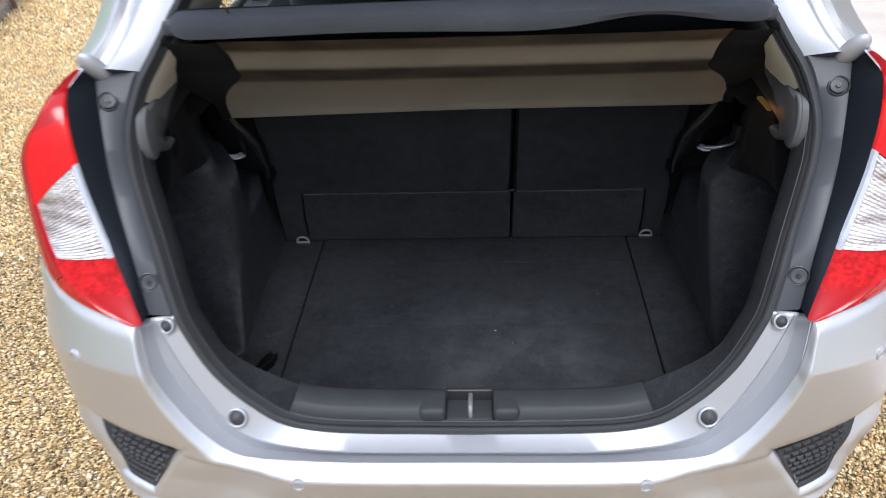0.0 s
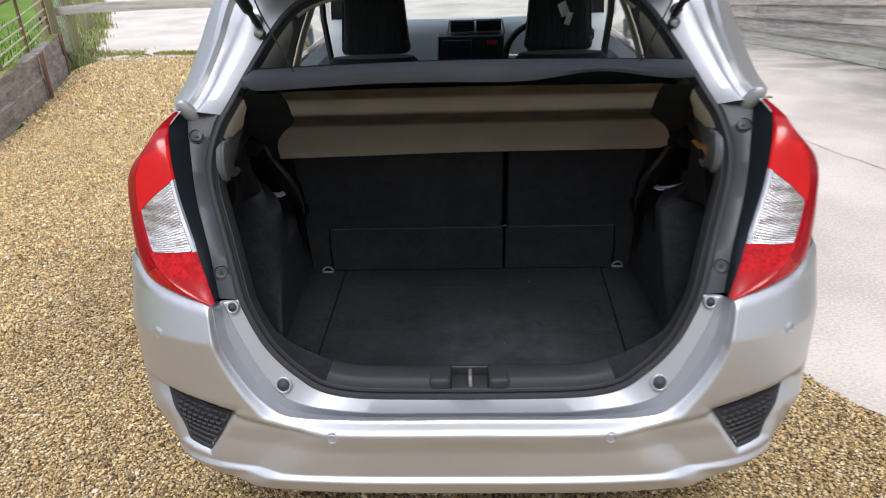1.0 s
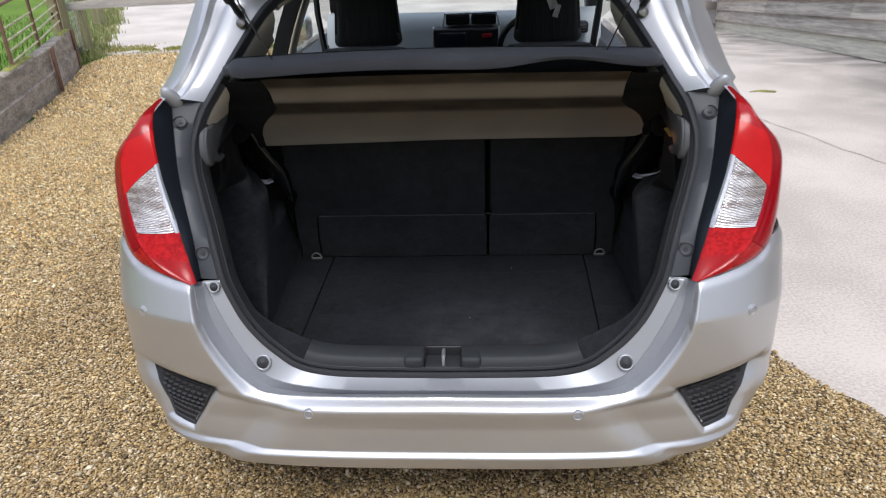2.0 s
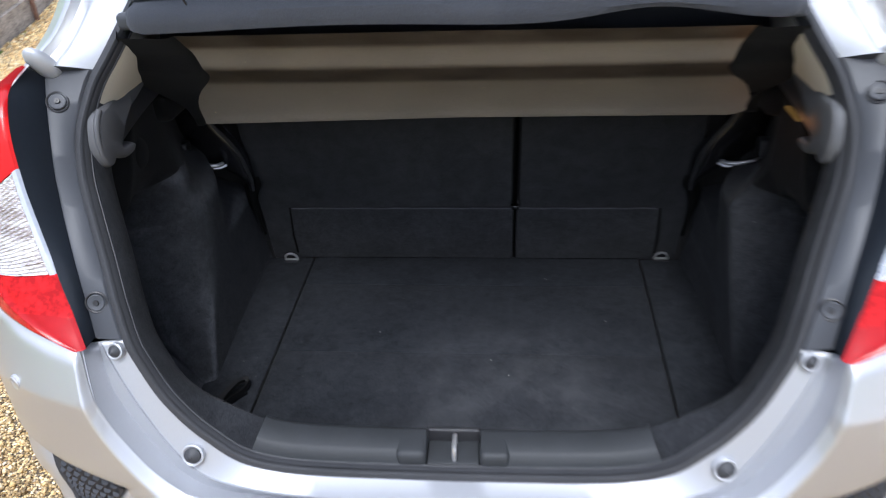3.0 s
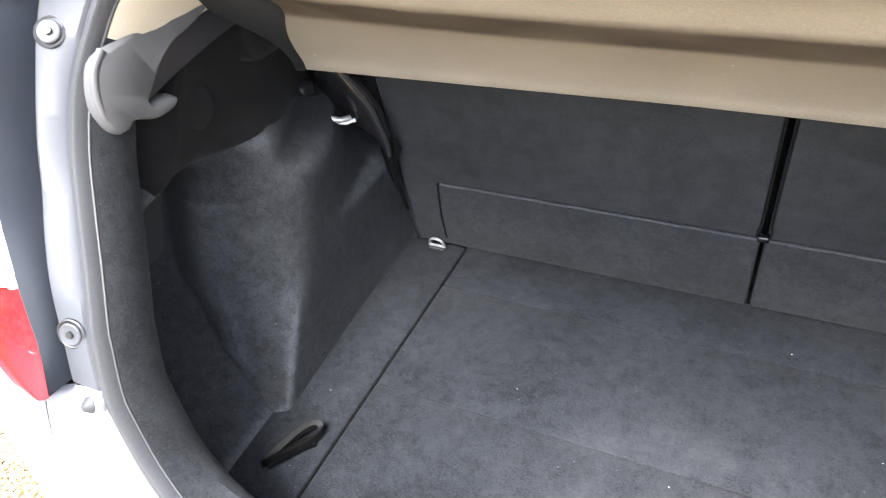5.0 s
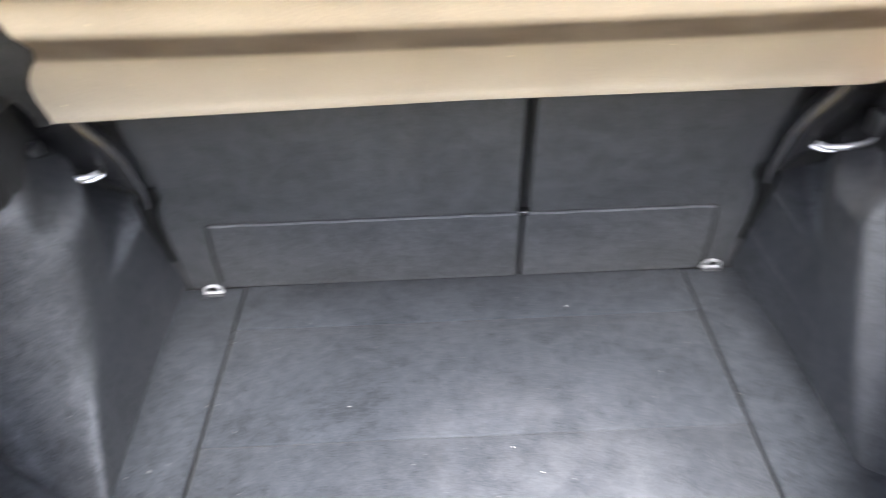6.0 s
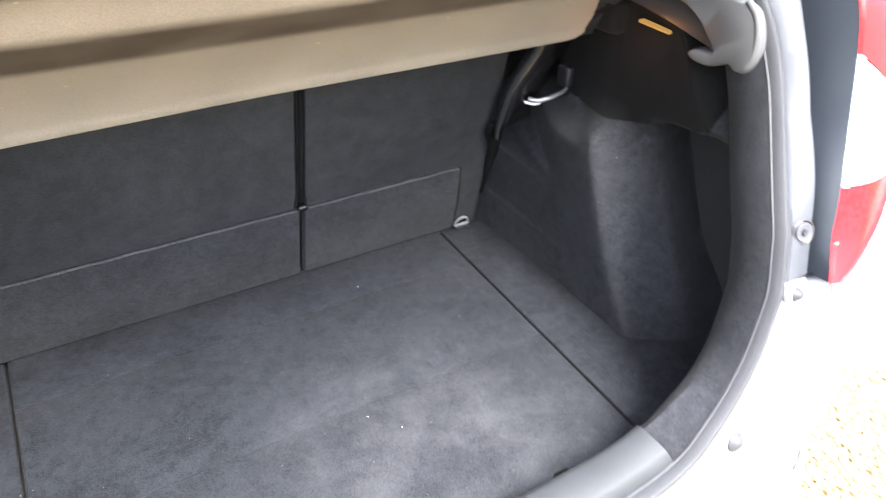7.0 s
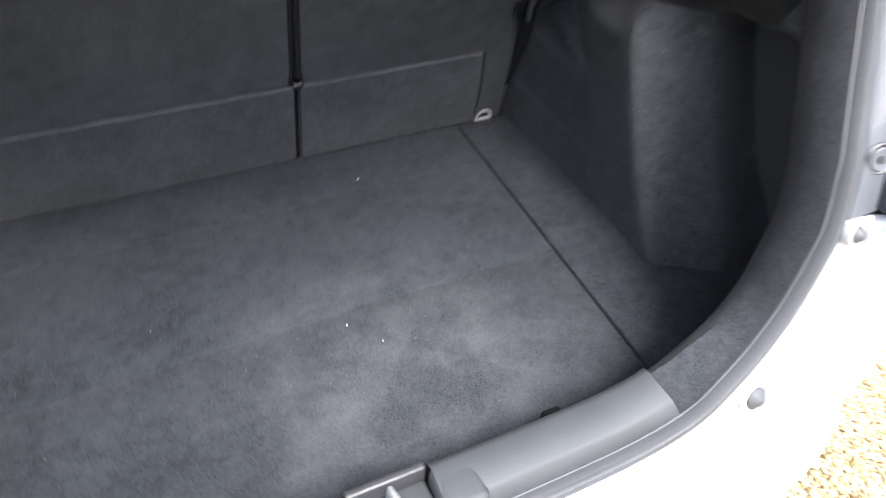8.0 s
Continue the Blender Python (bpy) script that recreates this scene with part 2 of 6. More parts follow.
GREY_TRIM = material("grey_plastic", (0.048, 0.051, 0.059), 0.5, alt=(0.042, 0.045, 0.052), fine=700, bump=0.12, bump_scale=900, spec=0.35)
GREY_PALE = material("pale_grey_plastic", (0.076, 0.077, 0.081), 0.5, alt=(0.066, 0.067, 0.071), fine=700, bump=0.1, bump_scale=900, spec=0.3)
WEBBING = material("black_webbing", (0.006, 0.006, 0.006), 0.95, alt=(0.004, 0.004, 0.004), fine=400, bump=0.4, spec=0.1)
STRAP = material("black_strap", (0.0035, 0.0035, 0.004), 0.6, alt=(0.002, 0.002, 0.0024), fine=700, bump=0.2, spec=0.15)
ZINC = material("bright_zinc", (0.50, 0.50, 0.51), 0.30, 0.7, alt=(0.36, 0.36, 0.37))
BLACK_SHINE = material("shiny_black_plastic", (0.010, 0.010, 0.011), 0.24, alt=(0.008, 0.008, 0.009), fine=200)
SILL = material("sill_plastic", (0.026, 0.028, 0.031), 0.62, alt=(0.020, 0.022, 0.024), scale=14, fine=600, bump=0.15, bump_scale=800, pos=(0.4, 0.6), spec=0.35)
BLACK_PLASTIC = material("black_plastic", (0.02, 0.02, 0.022), 0.45, alt=(0.014, 0.014, 0.016), fine=500, bump=0.12)
RUBBER = material("rubber_seal", (0.040, 0.041, 0.045), 0.55, alt=(0.030, 0.031, 0.034), fine=300, spec=0.28)
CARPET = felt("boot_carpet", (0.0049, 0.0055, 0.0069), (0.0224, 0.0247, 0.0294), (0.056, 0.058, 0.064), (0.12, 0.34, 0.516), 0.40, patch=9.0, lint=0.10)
CARPET_SIDE = felt("side_trim_carpet", (0.00903, 0.0095, 0.01081), (0.0304, 0.0321, 0.03583), patch=8.0, ridge_wear_light=0.75, lint=0.08)
CARPET_RIM = felt("rim_carpet", (0.00903, 0.0096, 0.01102), (0.02755, 0.0292, 0.03286), patch=11.0)
# near black: for black parts, and for shade put into the upper lining's colour
BLACK_SHADE_FELT = felt("black_shade_felt", (0.0026, 0.0026, 0.0028), (0.0073, 0.0074, 0.0078), patch=7.0)
CARPET_FLAP = felt("flap_carpet", (0.0142, 0.0147, 0.0157), (0.0355, 0.0365, 0.0392), patch=9.0)
EDGE_LIGHT_FELT = felt("edge_light_felt", (0.030, 0.031, 0.034), (0.090, 0.092, 0.098))
SEATBACK = felt("seatback_carpet", (0.0163, 0.0168, 0.0178), (0.0375, 0.0385, 0.0410), patch=4.0, fibre=600.0)
FABRIC = material("seat_fabric", (0.030, 0.031, 0.034), 0.9, alt=(0.010, 0.010, 0.012), scale=26, fine=160, bump=0.6, bump_scale=70, stretch=(5, 1, 0.25), sheen=0.15, pos=(0.42, 0.58))
SHELF_UNDER = material("shelf_board", (0.222, 0.196, 0.163), 0.45, alt=(0.164, 0.143, 0.118), scale=5, fine=420, bump=0.15, bump_scale=620, pos=(0.36, 0.62), spec=0.35, flecks=(0.42, 0.36, 0.24))
def add_shade_dirt(m, colour):
    """Puts the shade and the dirt of the grooves into the colour, uneven at its edges."""
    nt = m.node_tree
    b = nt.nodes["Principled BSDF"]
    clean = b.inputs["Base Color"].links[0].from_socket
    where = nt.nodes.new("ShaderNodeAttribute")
    where.attribute_name = "shade_dirt"
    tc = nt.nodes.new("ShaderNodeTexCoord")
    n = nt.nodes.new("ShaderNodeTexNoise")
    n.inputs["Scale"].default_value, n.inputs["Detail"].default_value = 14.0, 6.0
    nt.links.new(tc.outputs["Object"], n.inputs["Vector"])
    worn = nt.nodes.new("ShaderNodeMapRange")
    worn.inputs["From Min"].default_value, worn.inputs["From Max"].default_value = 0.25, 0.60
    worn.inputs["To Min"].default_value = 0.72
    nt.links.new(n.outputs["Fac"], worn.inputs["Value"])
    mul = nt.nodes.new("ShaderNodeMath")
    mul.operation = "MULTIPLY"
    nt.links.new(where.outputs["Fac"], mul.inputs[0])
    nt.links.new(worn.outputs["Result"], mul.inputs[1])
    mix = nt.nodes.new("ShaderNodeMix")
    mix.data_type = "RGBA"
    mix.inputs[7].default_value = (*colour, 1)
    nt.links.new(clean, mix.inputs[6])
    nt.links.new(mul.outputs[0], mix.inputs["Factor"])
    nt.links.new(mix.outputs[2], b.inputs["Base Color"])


add_shade_dirt(SHELF_UNDER, (0.038, 0.029, 0.020))
SHELF_TOP = material("shelf_felt", (0.056, 0.060, 0.071), 0.92, alt=(0.043, 0.046, 0.055), scale=10, fine=400, bump=0.3, sheen=0.08, spec=0.15)
BEIGE = material("beige_headlining", (0.44, 0.40, 0.325), 0.8, alt=(0.40, 0.36, 0.29), fine=500, bump=0.1, spec=0.3)
CHROME = material("chrome", (0.75, 0.75, 0.76), 0.16, 1.0, alt=(0.65, 0.65, 0.66))
STEEL = material("dull_steel", (0.35, 0.34, 0.33), 0.38, 0.9, alt=(0.2, 0.19, 0.18), fine=90, bump=0.2)
DASH = material("dashboard_plastic", (0.33, 0.35, 0.37), 0.5, alt=(0.29, 0.31, 0.33), fine=700, bump=0.15)
SILVER_TRIM = material("satin_silver_trim", (0.55, 0.56, 0.58), 0.3, 0.8)
SCREEN = material("dark_screen", (0.018, 0.027, 0.052), 0.06, alt=(0.015, 0.022, 0.043))
RED_BUTTON = material("red_button", (0.5, 0.02, 0.03), 0.3)
RED_LENS = material("red_lamp_lens", (0.34, 0.006, 0.009), 0.20, alt=(0.26, 0.005, 0.007), scale=14, fine=60, spec=0.28, rough_var=0.02, pos=(0.30, 0.70))
RED_BRIGHT = material("bright_red_lamp_lens", (0.48, 0.010, 0.010), 0.18, alt=(0.40, 0.008, 0.008), scale=14, fine=60, spec=0.18, rough_var=0.02, pos=(0.30, 0.70))
RED_DEEP = material("deep_red_lamp_lens", (0.28, 0.003, 0.009), 0.12, alt=(0.22, 0.003, 0.007), scale=18, fine=60, spec=0.14, rough_var=0.02)
RED_FACET = material("red_faceted_reflector", (0.44, 0.010, 0.012), 0.12, alt=(0.27, 0.005, 0.007), scale=80, fine=120, spec=0.2, bump=0.35, bump_scale=50, pos=(0.42, 0.58))
CLEAR_LENS = material("fluted_clear_lens", (0.70, 0.70, 0.71), 0.16, 0.5, alt=(0.24, 0.20, 0.19), scale=9, fine=150, coat=0.3, bump=0.8, bump_scale=60, stretch=(1.2, 1.2, 6.0), pos=(0.42, 0.60))
TYRE = material("tyre_rubber", (0.02, 0.02, 0.02), 0.85, bump=0.3)
UNDER = material("underbody", (0.015, 0.015, 0.015), 0.9)
PAPER = material("white_label", (0.7, 0.7, 0.7), 0.7)
GLASS = glass("window_glass", (0.86, 0.92, 0.89))
CONCRETE = yard_concrete("worn_concrete")
GRAVEL_BED = packed_gravel("gravel_bed", 105.0)
STONES = material("gravel_stones", (0.4, 0.3, 0.2), 0.6, pos=(0.3, 0.7), alt=((0.078, 0.048, 0.022), (0.594, 0.409, 0.171), (0.168, 0.101, 0.042), (0.827, 0.63, 0.341), (0.378, 0.232, 0.084), (0.731, 0.525, 0.243), (0.132, 0.086, 0.046), (0.89, 0.745, 0.518), (0.551, 0.388, 0.182)), scale=40, fine=300, mix=0.4, island="island")
# paler copy of the stones: near shade and far brightness put into colour
STONES_BRIGHTENED = material("brightened_gravel_stones", (0.4, 0.3, 0.2), 0.7, pos=(0.3, 0.7), alt=((0.105, 0.064, 0.029), (0.786, 0.511, 0.2), (0.222, 0.136, 0.057), (0.95, 0.777, 0.399), (0.5, 0.311, 0.112), (0.95, 0.649, 0.283), (0.177, 0.117, 0.061), (0.95, 0.883, 0.605), (0.728, 0.478, 0.212)), scale=40, fine=300, mix=0.3, island="island")
EARTH = material("field_earth", (0.130, 0.215, 0.030), 0.95, alt=(0.085, 0.135, 0.026), scale=0.7, fine=24, bump=0.6, pos=(0.38, 0.62), spec=0.1)
GRASS = material("grass_blades", (0.1, 0.2, 0.03), 0.6, alt=((0.085, 0.17, 0.022), (0.14, 0.27, 0.035), (0.19, 0.33, 0.05), (0.25, 0.31, 0.08)), scale=2, fine=20, mix=0.3, island="island", sheen=0.1, pos=(0.3, 0.7))
VERGE = material("verge_grass_blades", (0.1, 0.2, 0.03), 0.7, alt=((0.16, 0.23, 0.05), (0.24, 0.29, 0.08), (0.32, 0.33, 0.12), (0.40, 0.32, 0.18), (0.19, 0.27, 0.06)), scale=2, fine=20, mix=0.3, island="island", pos=(0.3, 0.7))
MOSS_BLADES = material("moss_tufts", (0.3, 0.3, 0.05), 0.9, alt=((0.26, 0.25, 0.05), (0.36, 0.35, 0.07), (0.20, 0.22, 0.05), (0.30, 0.24, 0.10)), scale=2, fine=20, mix=0.3, island="island", pos=(0.3, 0.7))
MOSS = material("moss", (0.27, 0.27, 0.045), 0.95, alt=(0.11, 0.115, 0.03), scale=12, fine=80, bump=0.9, bump_scale=60, pos=(0.4, 0.6))
SLEEPER = material("weathered_timber", (0.36, 0.315, 0.26), 0.88, alt=(0.15, 0.128, 0.105), scale=2.2, fine=12, bump=0.8, bump_scale=14, stretch=(7, 0.5, 9), pos=(0.40, 0.60))
POST = material("treated_post", (0.27, 0.25, 0.13), 0.85, alt=(0.15, 0.14, 0.075), scale=4, fine=30, bump=0.6, bump_scale=25, stretch=(4, 4, 0.4), pos=(0.4, 0.6))
PALE_RAIL = material("lichened_rail", (0.46, 0.43, 0.27), 0.7, alt=(0.30, 0.26, 0.17), scale=9, fine=60, bump=0.3)
PLANK = material("bleached_plank", (0.47, 0.44, 0.41), 0.85, alt=(0.27, 0.25, 0.23), scale=2, fine=14, bump=0.6, bump_scale=14, stretch=(0.5, 4, 9), pos=(0.38, 0.6))
BOARD = material("silvered_board", (0.4, 0.37, 0.33), 0.85, alt=((0.50, 0.455, 0.395), (0.60, 0.545, 0.47), (0.55, 0.50, 0.43), (0.46, 0.42, 0.365)), scale=1.6, fine=9, mix=0.62, bump=0.7, bump_scale=12, stretch=(2.0, 0.22, 12), island="object", pos=(0.38, 0.60), turn=0.109)
BOARD_GREEN = material("algae_stained_board", (0.4, 0.37, 0.33), 0.85, alt=((0.50, 0.50, 0.38), (0.60, 0.57, 0.47), (0.54, 0.53, 0.42)), scale=2.2, fine=9, mix=0.45, bump=0.7, bump_scale=12, stretch=(2.0, 0.22, 12), island="object", pos=(0.38, 0.60), turn=0.109)
CRACK = material("dirt_in_crack", (0.30, 0.25, 0.20), 0.95, alt=(0.18, 0.15, 0.115), scale=9, fine=90)
RUST = material("rusty_iron", (0.20, 0.105, 0.07), 0.8, alt=(0.10, 0.05, 0.035), scale=12, fine=90, bump=0.4)
WIRE = material("galvanised_wire", (0.45, 0.45, 0.45), 0.5, 0.7)
WHITE_WALL = material("white_painted_wall", (0.74, 0.73, 0.72), 0.7, alt=(0.66, 0.65, 0.63), scale=2, fine=40, bump=0.2)
DOOR_PAINT = material("lavender_door_paint", (0.62, 0.62, 0.72), 0.55, alt=(0.56, 0.56, 0.66), scale=2, fine=40)
CRUMB = material("pale_crumb", (0.7, 0.68, 0.63), 0.8)
BULB = bpy.data.materials.new("courtesy_lamp_glow")
BULB.use_nodes = True
BULB.node_tree.nodes["Principled BSDF"].inputs["Base Color"].default_value = (0.03, 0.018, 0.006, 1)
BULB.node_tree.nodes["Principled BSDF"].inputs["Emission Color"].default_value = (1, 0.55, 0.14, 1)
BULB.node_tree.nodes["Principled BSDF"].inputs["Emission Strength"].default_value = 0.052


# ---------------------------------------------------------------- helpers
def thing(name, at, label, category, group="", kind=""):
    ob = new(name)
    ob.location = at
    ob.empty_display_size = 0.1
    return tagged(ob, label, category, group, kind)


def attach(ob, parent):
    ob.parent = parent
    ob.matrix_parent_inverse = Matrix.Identity(4) if parent.parent else Matrix.Translation(-parent.location)
    return ob


def mesh(name, verts, faces, mat, parent=None, smooth=True, label="", thick=0.0, bevel=0.0):
    """One mesh object from vertices and faces, in world places, under its parent."""
    me = bpy.data.meshes.new(name)
    me.from_pydata([tuple(v) for v in verts], [], faces)
    me.materials.append(mat)
    if smooth:
        me.polygons.foreach_set("use_smooth", [True] * len(me.polygons))
        me.set_sharp_from_angle(angle=radians(40))
    ob = new(name, me)
    if thick:
        md = ob.modifiers.new("thickness", "SOLIDIFY")
        md.thickness, md.offset = thick, 0
    if bevel:
        md = ob.modifiers.new("edges", "BEVEL")
        md.width, md.segments, md.limit_method = bevel, 2, "ANGLE"
        md.harden_normals = False
    if label:
        tagged(ob, label)
    return attach(ob, parent) if parent else ob


def grid(rows, closed=False):
    """Vertices and faces of a net of equal rows."""
    n = len(rows[0])
    verts = [v for r in rows for v in r]
    faces = []
    for i in range(len(rows) - 1):
        for j in range(n if closed else n - 1):
            k = (j + 1) % n
            faces.append((i * n + j, i * n + k, (i + 1) * n + k, (i + 1) * n + j))
    return verts, faces


def loft(name, curves, mat, parent, label="", thick=0.0, smooth=True):
    v, f = grid(curves)
    return mesh(name, v, f, mat, parent, smooth, label, thick)


def box(name, lo, hi, mat, parent, bevel=0.006, label="", turn=None):
    bm = bmesh.new()
    bmesh.ops.create_cube(bm, size=1.0)
    size = [b - a for a, b in zip(lo, hi)]
    mid = Vector([(a + b) / 2 for a, b in zip(lo, hi)])
    bmesh.ops.scale(bm, vec=size, verts=bm.verts)
    if bevel:
        bmesh.ops.bevel(bm, geom=list(bm.edges), offset=min(bevel, min(size) * 0.45), segments=3, profile=0.5, affect="EDGES")
    if turn is not None:
        bm.transform(turn)
    bmesh.ops.translate(bm, vec=mid, verts=bm.verts)
    return finish(name, bm, mat, parent, label)


def finish(name, bm, mat, parent, label=""):
    me = bpy.data.meshes.new(name)
    bm.to_mesh(me)
    bm.free()
    me.materials.append(mat)
    me.polygons.foreach_set("use_smooth", [True] * len(me.polygons))
    me.set_sharp_from_angle(angle=radians(35))
    ob = new(name, me)
    if label:
        tagged(ob, label)
    return attach(ob, parent) if parent else ob


def tube(name, pts, r, mat, parent, sides=8, label=""):
    """A round rod along a line of points; r may be one radius or one for each point."""
    pts = [Vector(p) for p in pts]
    rs = r if isinstance(r, (list, tuple)) else [r] * len(pts)
    rows, side = [], None
    for i, p in enumerate(pts):
        d = (pts[min(i + 1, len(pts) - 1)] - pts[max(i - 1, 0)]).normalized()
        if side is None:
            side = d.orthogonal().normalized()
        side = (side - d * side.dot(d)).normalized()
        up = d.cross(side)
        rows.append([p + rs[i] * (math.cos(a) * side + math.sin(a) * up) for a in [2 * math.pi * k / sides for k in range(sides)]])
    v, f = grid(rows, closed=True)
    f += [tuple(range(sides))[::-1], tuple(range(len(v) - sides, len(v)))]
    return mesh(name, v, f, mat, parent, True, label)


def curve(pts, n):
    """n points evenly along a smooth line through pts (any dimension)."""
    p = np.array(pts, float)
    e = np.vstack([2 * p[0] - p[1], p, 2 * p[-1] - p[-2]])
    out = []
    for i in range(len(p) - 1):
        a, b, c, d = e[i:i + 4]
        for t in np.linspace(0, 1, 24, endpoint=False):
            out.append(0.5 * (2 * b + (c - a) * t + (2 * a - 5 * b + 4 * c - d) * t * t + (3 * b - a - 3 * c + d) * t ** 3))
    out.append(p[-1])
    out = np.array(out)
    s = np.concatenate([[0], np.cumsum(np.linalg.norm(np.diff(out, axis=0), axis=1))])
    q = np.linspace(0, s[-1], n)
    return np.stack([np.interp(q, s, out[:, k]) for k in range(p.shape[1])], 1)


def smooth01(t):
    t = min(1.0, max(0.0, t))
    return t * t * (3 - 2 * t)


# ---------------------------------------------------------------- ground
def fall(x, y):
    """The yard falls away beyond the car on the barn side."""
    return -0.108 * max(0.0, y - 6.6) * smooth01((x - 1.0) / 3.0)


def sheet(name, outline, z, mat, step, label, category, kind="structure", wobble=0.0, skirt=0.02):
    """A ground sheet with a slightly irregular outline, as a fan of rings towards its middle, with a skirt."""
    pts = []
    for i, a in enumerate(outline):
        b = outline[(i + 1) % len(outline)]
        n = max(1, int(math.dist(a, b) / step))
        for k in range(n):
            x, y = a[0] + (b[0] - a[0]) * k / n, a[1] + (b[1] - a[1]) * k / n
            w = wobble * noise.noise((x * 3.1, y * 3.1, 2.0)) + 0.4 * wobble * noise.noise((x * 11, y * 11, 7.0))
            pts.append((x + w, y + w * 0.8))
    bm = bmesh.new()
    top = [bm.verts.new((x, y, z + fall(x, y))) for x, y in pts]
    low = [bm.verts.new((x, y, z - skirt + fall(x, y))) for x, y in pts]
    bm.faces.new(top)
    for i in range(len(top)):
        k = (i + 1) % len(top)
        bm.faces.new((low[i], low[k], top[k], top[i]))
    bmesh.ops.triangulate(bm, faces=bm.faces[:])
    ob = finish(name, bm, mat, None)
    return tagged(ob, label, category, kind=kind)


rows = []
for y in [-400, -100, -30, -8, 0, 3, 5, 6.6, 8, 10, 13, 17, 22, 30, 60, 150, 400]:
    rows.append([(x, y, -0.012 + (fall(x, min(y, 24)))) for x in [-400, -120, -40, -15, -6, -2, 1, 1.8, 2.5, 3.2, 4, 6, 10, 20, 60, 150, 400]])
gv, gf = grid(rows)
tagged(mesh("ground", gv, gf, EARTH, smooth=False), "rough farm ground with short green grass", "ground", kind="structure")

yard_rows = []
for y in [-9, -4, 0, 3, 5, 6.6, 7.4, 8.6, 10, 12, 14, 16.5, 19, 22, 26, 34]:
    yard_rows.append([(x, y, 0.0 + fall(x, min(y, 24))) for x in [np.interp(y, [8.5, 8.6, 9.3, 10, 12, 14, 19, 22, 34], [-2.0, -5.4, -5.6, -5.9, -6.7, -7.55, -10.0, -11.6, -17.0]), -1.0, 0, 1, 1.6, 2.2, 2.8, 3.4, 4, 5, 6.5, 9, 14]])
gv, gf = grid(yard_rows)
yard = tagged(mesh("concrete_yard", gv, gf, CONCRETE, smooth=False), "worn pale concrete farm yard with cracks and stains", "concrete yard", kind="structure")

for a, b, w in (((2.30, 4.72), (3.30, 2.0), 0.0045), ((1.9, 3.4), (2.75, 3.15), 0.002), ((2.1, 7.4), (4.3, 7.1), 0.009), ((-4.6, 11.2), (-0.5, 12.6), 0.014), ((2.3, 5.44), (3.6, 5.6), 0.004)):
    rws, n = [], 46
    for k in range(n + 1):
        x, y = a[0] + (b[0] - a[0]) * k / n, a[1] + (b[1] - a[1]) * k / n
        j = 0.05 * noise.noise((x * 2.3, y * 2.3, 5.0)) + 0.018 * noise.noise((x * 11, y * 11, 1.0))
        ww = w * (0.5 + abs(noise.noise((x * 6, y * 6, 9.0))) * 1.8) * min(1, 8 * min(k, n - k) / n + 0.1)
        z = 0.0025 + fall(x, y)
        rws.append([(x + j - ww, y + j * 0.6, z), (x + j + ww, y + j * 0.6 + ww * 0.4, z)])
    v, f = grid(rws)
    mesh("crack", v, f, CRACK, yard, smooth=False, label="dark dirt-filled crack")

GRAVEL_EDGE = [(-3.2, -9), (-3.45, 0), (-3.86, 4.03), (-4.45, 6.1), (-5.0, 7.6), (-5.0, 8.4), (-2.6, 8.6), (-0.7, 5.4), (0.55, 2.6), (1.26, 1.04), (1.36, 0.84), (1.5, 0.6), (1.9, -0.3), (2.6, -9)]
sheet("gravel_bed", GRAVEL_EDGE, 0.006, GRAVEL_BED, 0.12, "compacted bed of ochre gravel under the parked car", "gravel", wobble=0.09)


def stones(name, spots, size, label, mat):
    """Loose stones, each a squashed and turned eight-sided lump, in one mesh."""
    base = np.array([(1, 0, 0), (-1, 0, 0), (0, 1, 0), (0, -1, 0), (0, 0, 1), (0, 0, -1)], float)
    tri = np.array([(0, 2, 4), (2, 1, 4), (1, 3, 4), (3, 0, 4), (2, 0, 5), (1, 2, 5), (3, 1, 5), (0, 3, 5)])
    rng = np.random.default_rng(5)
    n = len(spots)
    v = np.repeat(base[None], n, 0) * (1 + 0.22 * rng.standard_normal((n, 6, 1)))
    s = size * np.exp(0.34 * rng.standard_normal((n, 1, 1)))
    v = v * s * np.array([1.12, 0.88, 0.75]) * rng.uniform(0.75, 1.25, (n, 1, 3))
    a, tilt = rng.uniform(0, 6.283, (n, 1)), rng.normal(0, 0.3, (n, 1))
    y, z = v[:, :, 1] * np.cos(tilt) - v[:, :, 2] * np.sin(tilt), v[:, :, 1] * np.sin(tilt) + v[:, :, 2] * np.cos(tilt)
    x = v[:, :, 0]
    v = np.stack([x * np.cos(a) - y * np.sin(a), x * np.sin(a) + y * np.cos(a), z], 2)
    v += np.array(spots)[:, None, :]
    me = bpy.data.meshes.new(name)
    f = (tri[None] + 6 * np.arange(n)[:, None, None]).reshape(-1, 3)
    me.vertices.add(n * 6)
    me.vertices.foreach_set("co", v.reshape(-1))
    me.loops.add(f.size)
    me.loops.foreach_set("vertex_index", f.reshape(-1).astype(np.int32))
    me.polygons.add(len(f))
    me.polygons.foreach_set("loop_start", np.arange(0, f.size, 3, dtype=np.int32))
    me.polygons.foreach_set("use_smooth", np.ones(len(f), bool))
    me.update(calc_edges=True)
    me.materials.append(mat)
    return tagged(new(name, me), label, "gravel", kind="stuff")


def inside(x, y, poly):
    hit = False
    for i, (xa, ya) in enumerate(poly):
        xb, yb = poly[i - 1]
        if (ya > y) != (yb > y) and x < (xb - xa) * (y - ya) / (yb - ya) + xa:
            hit = not hit
    return hit


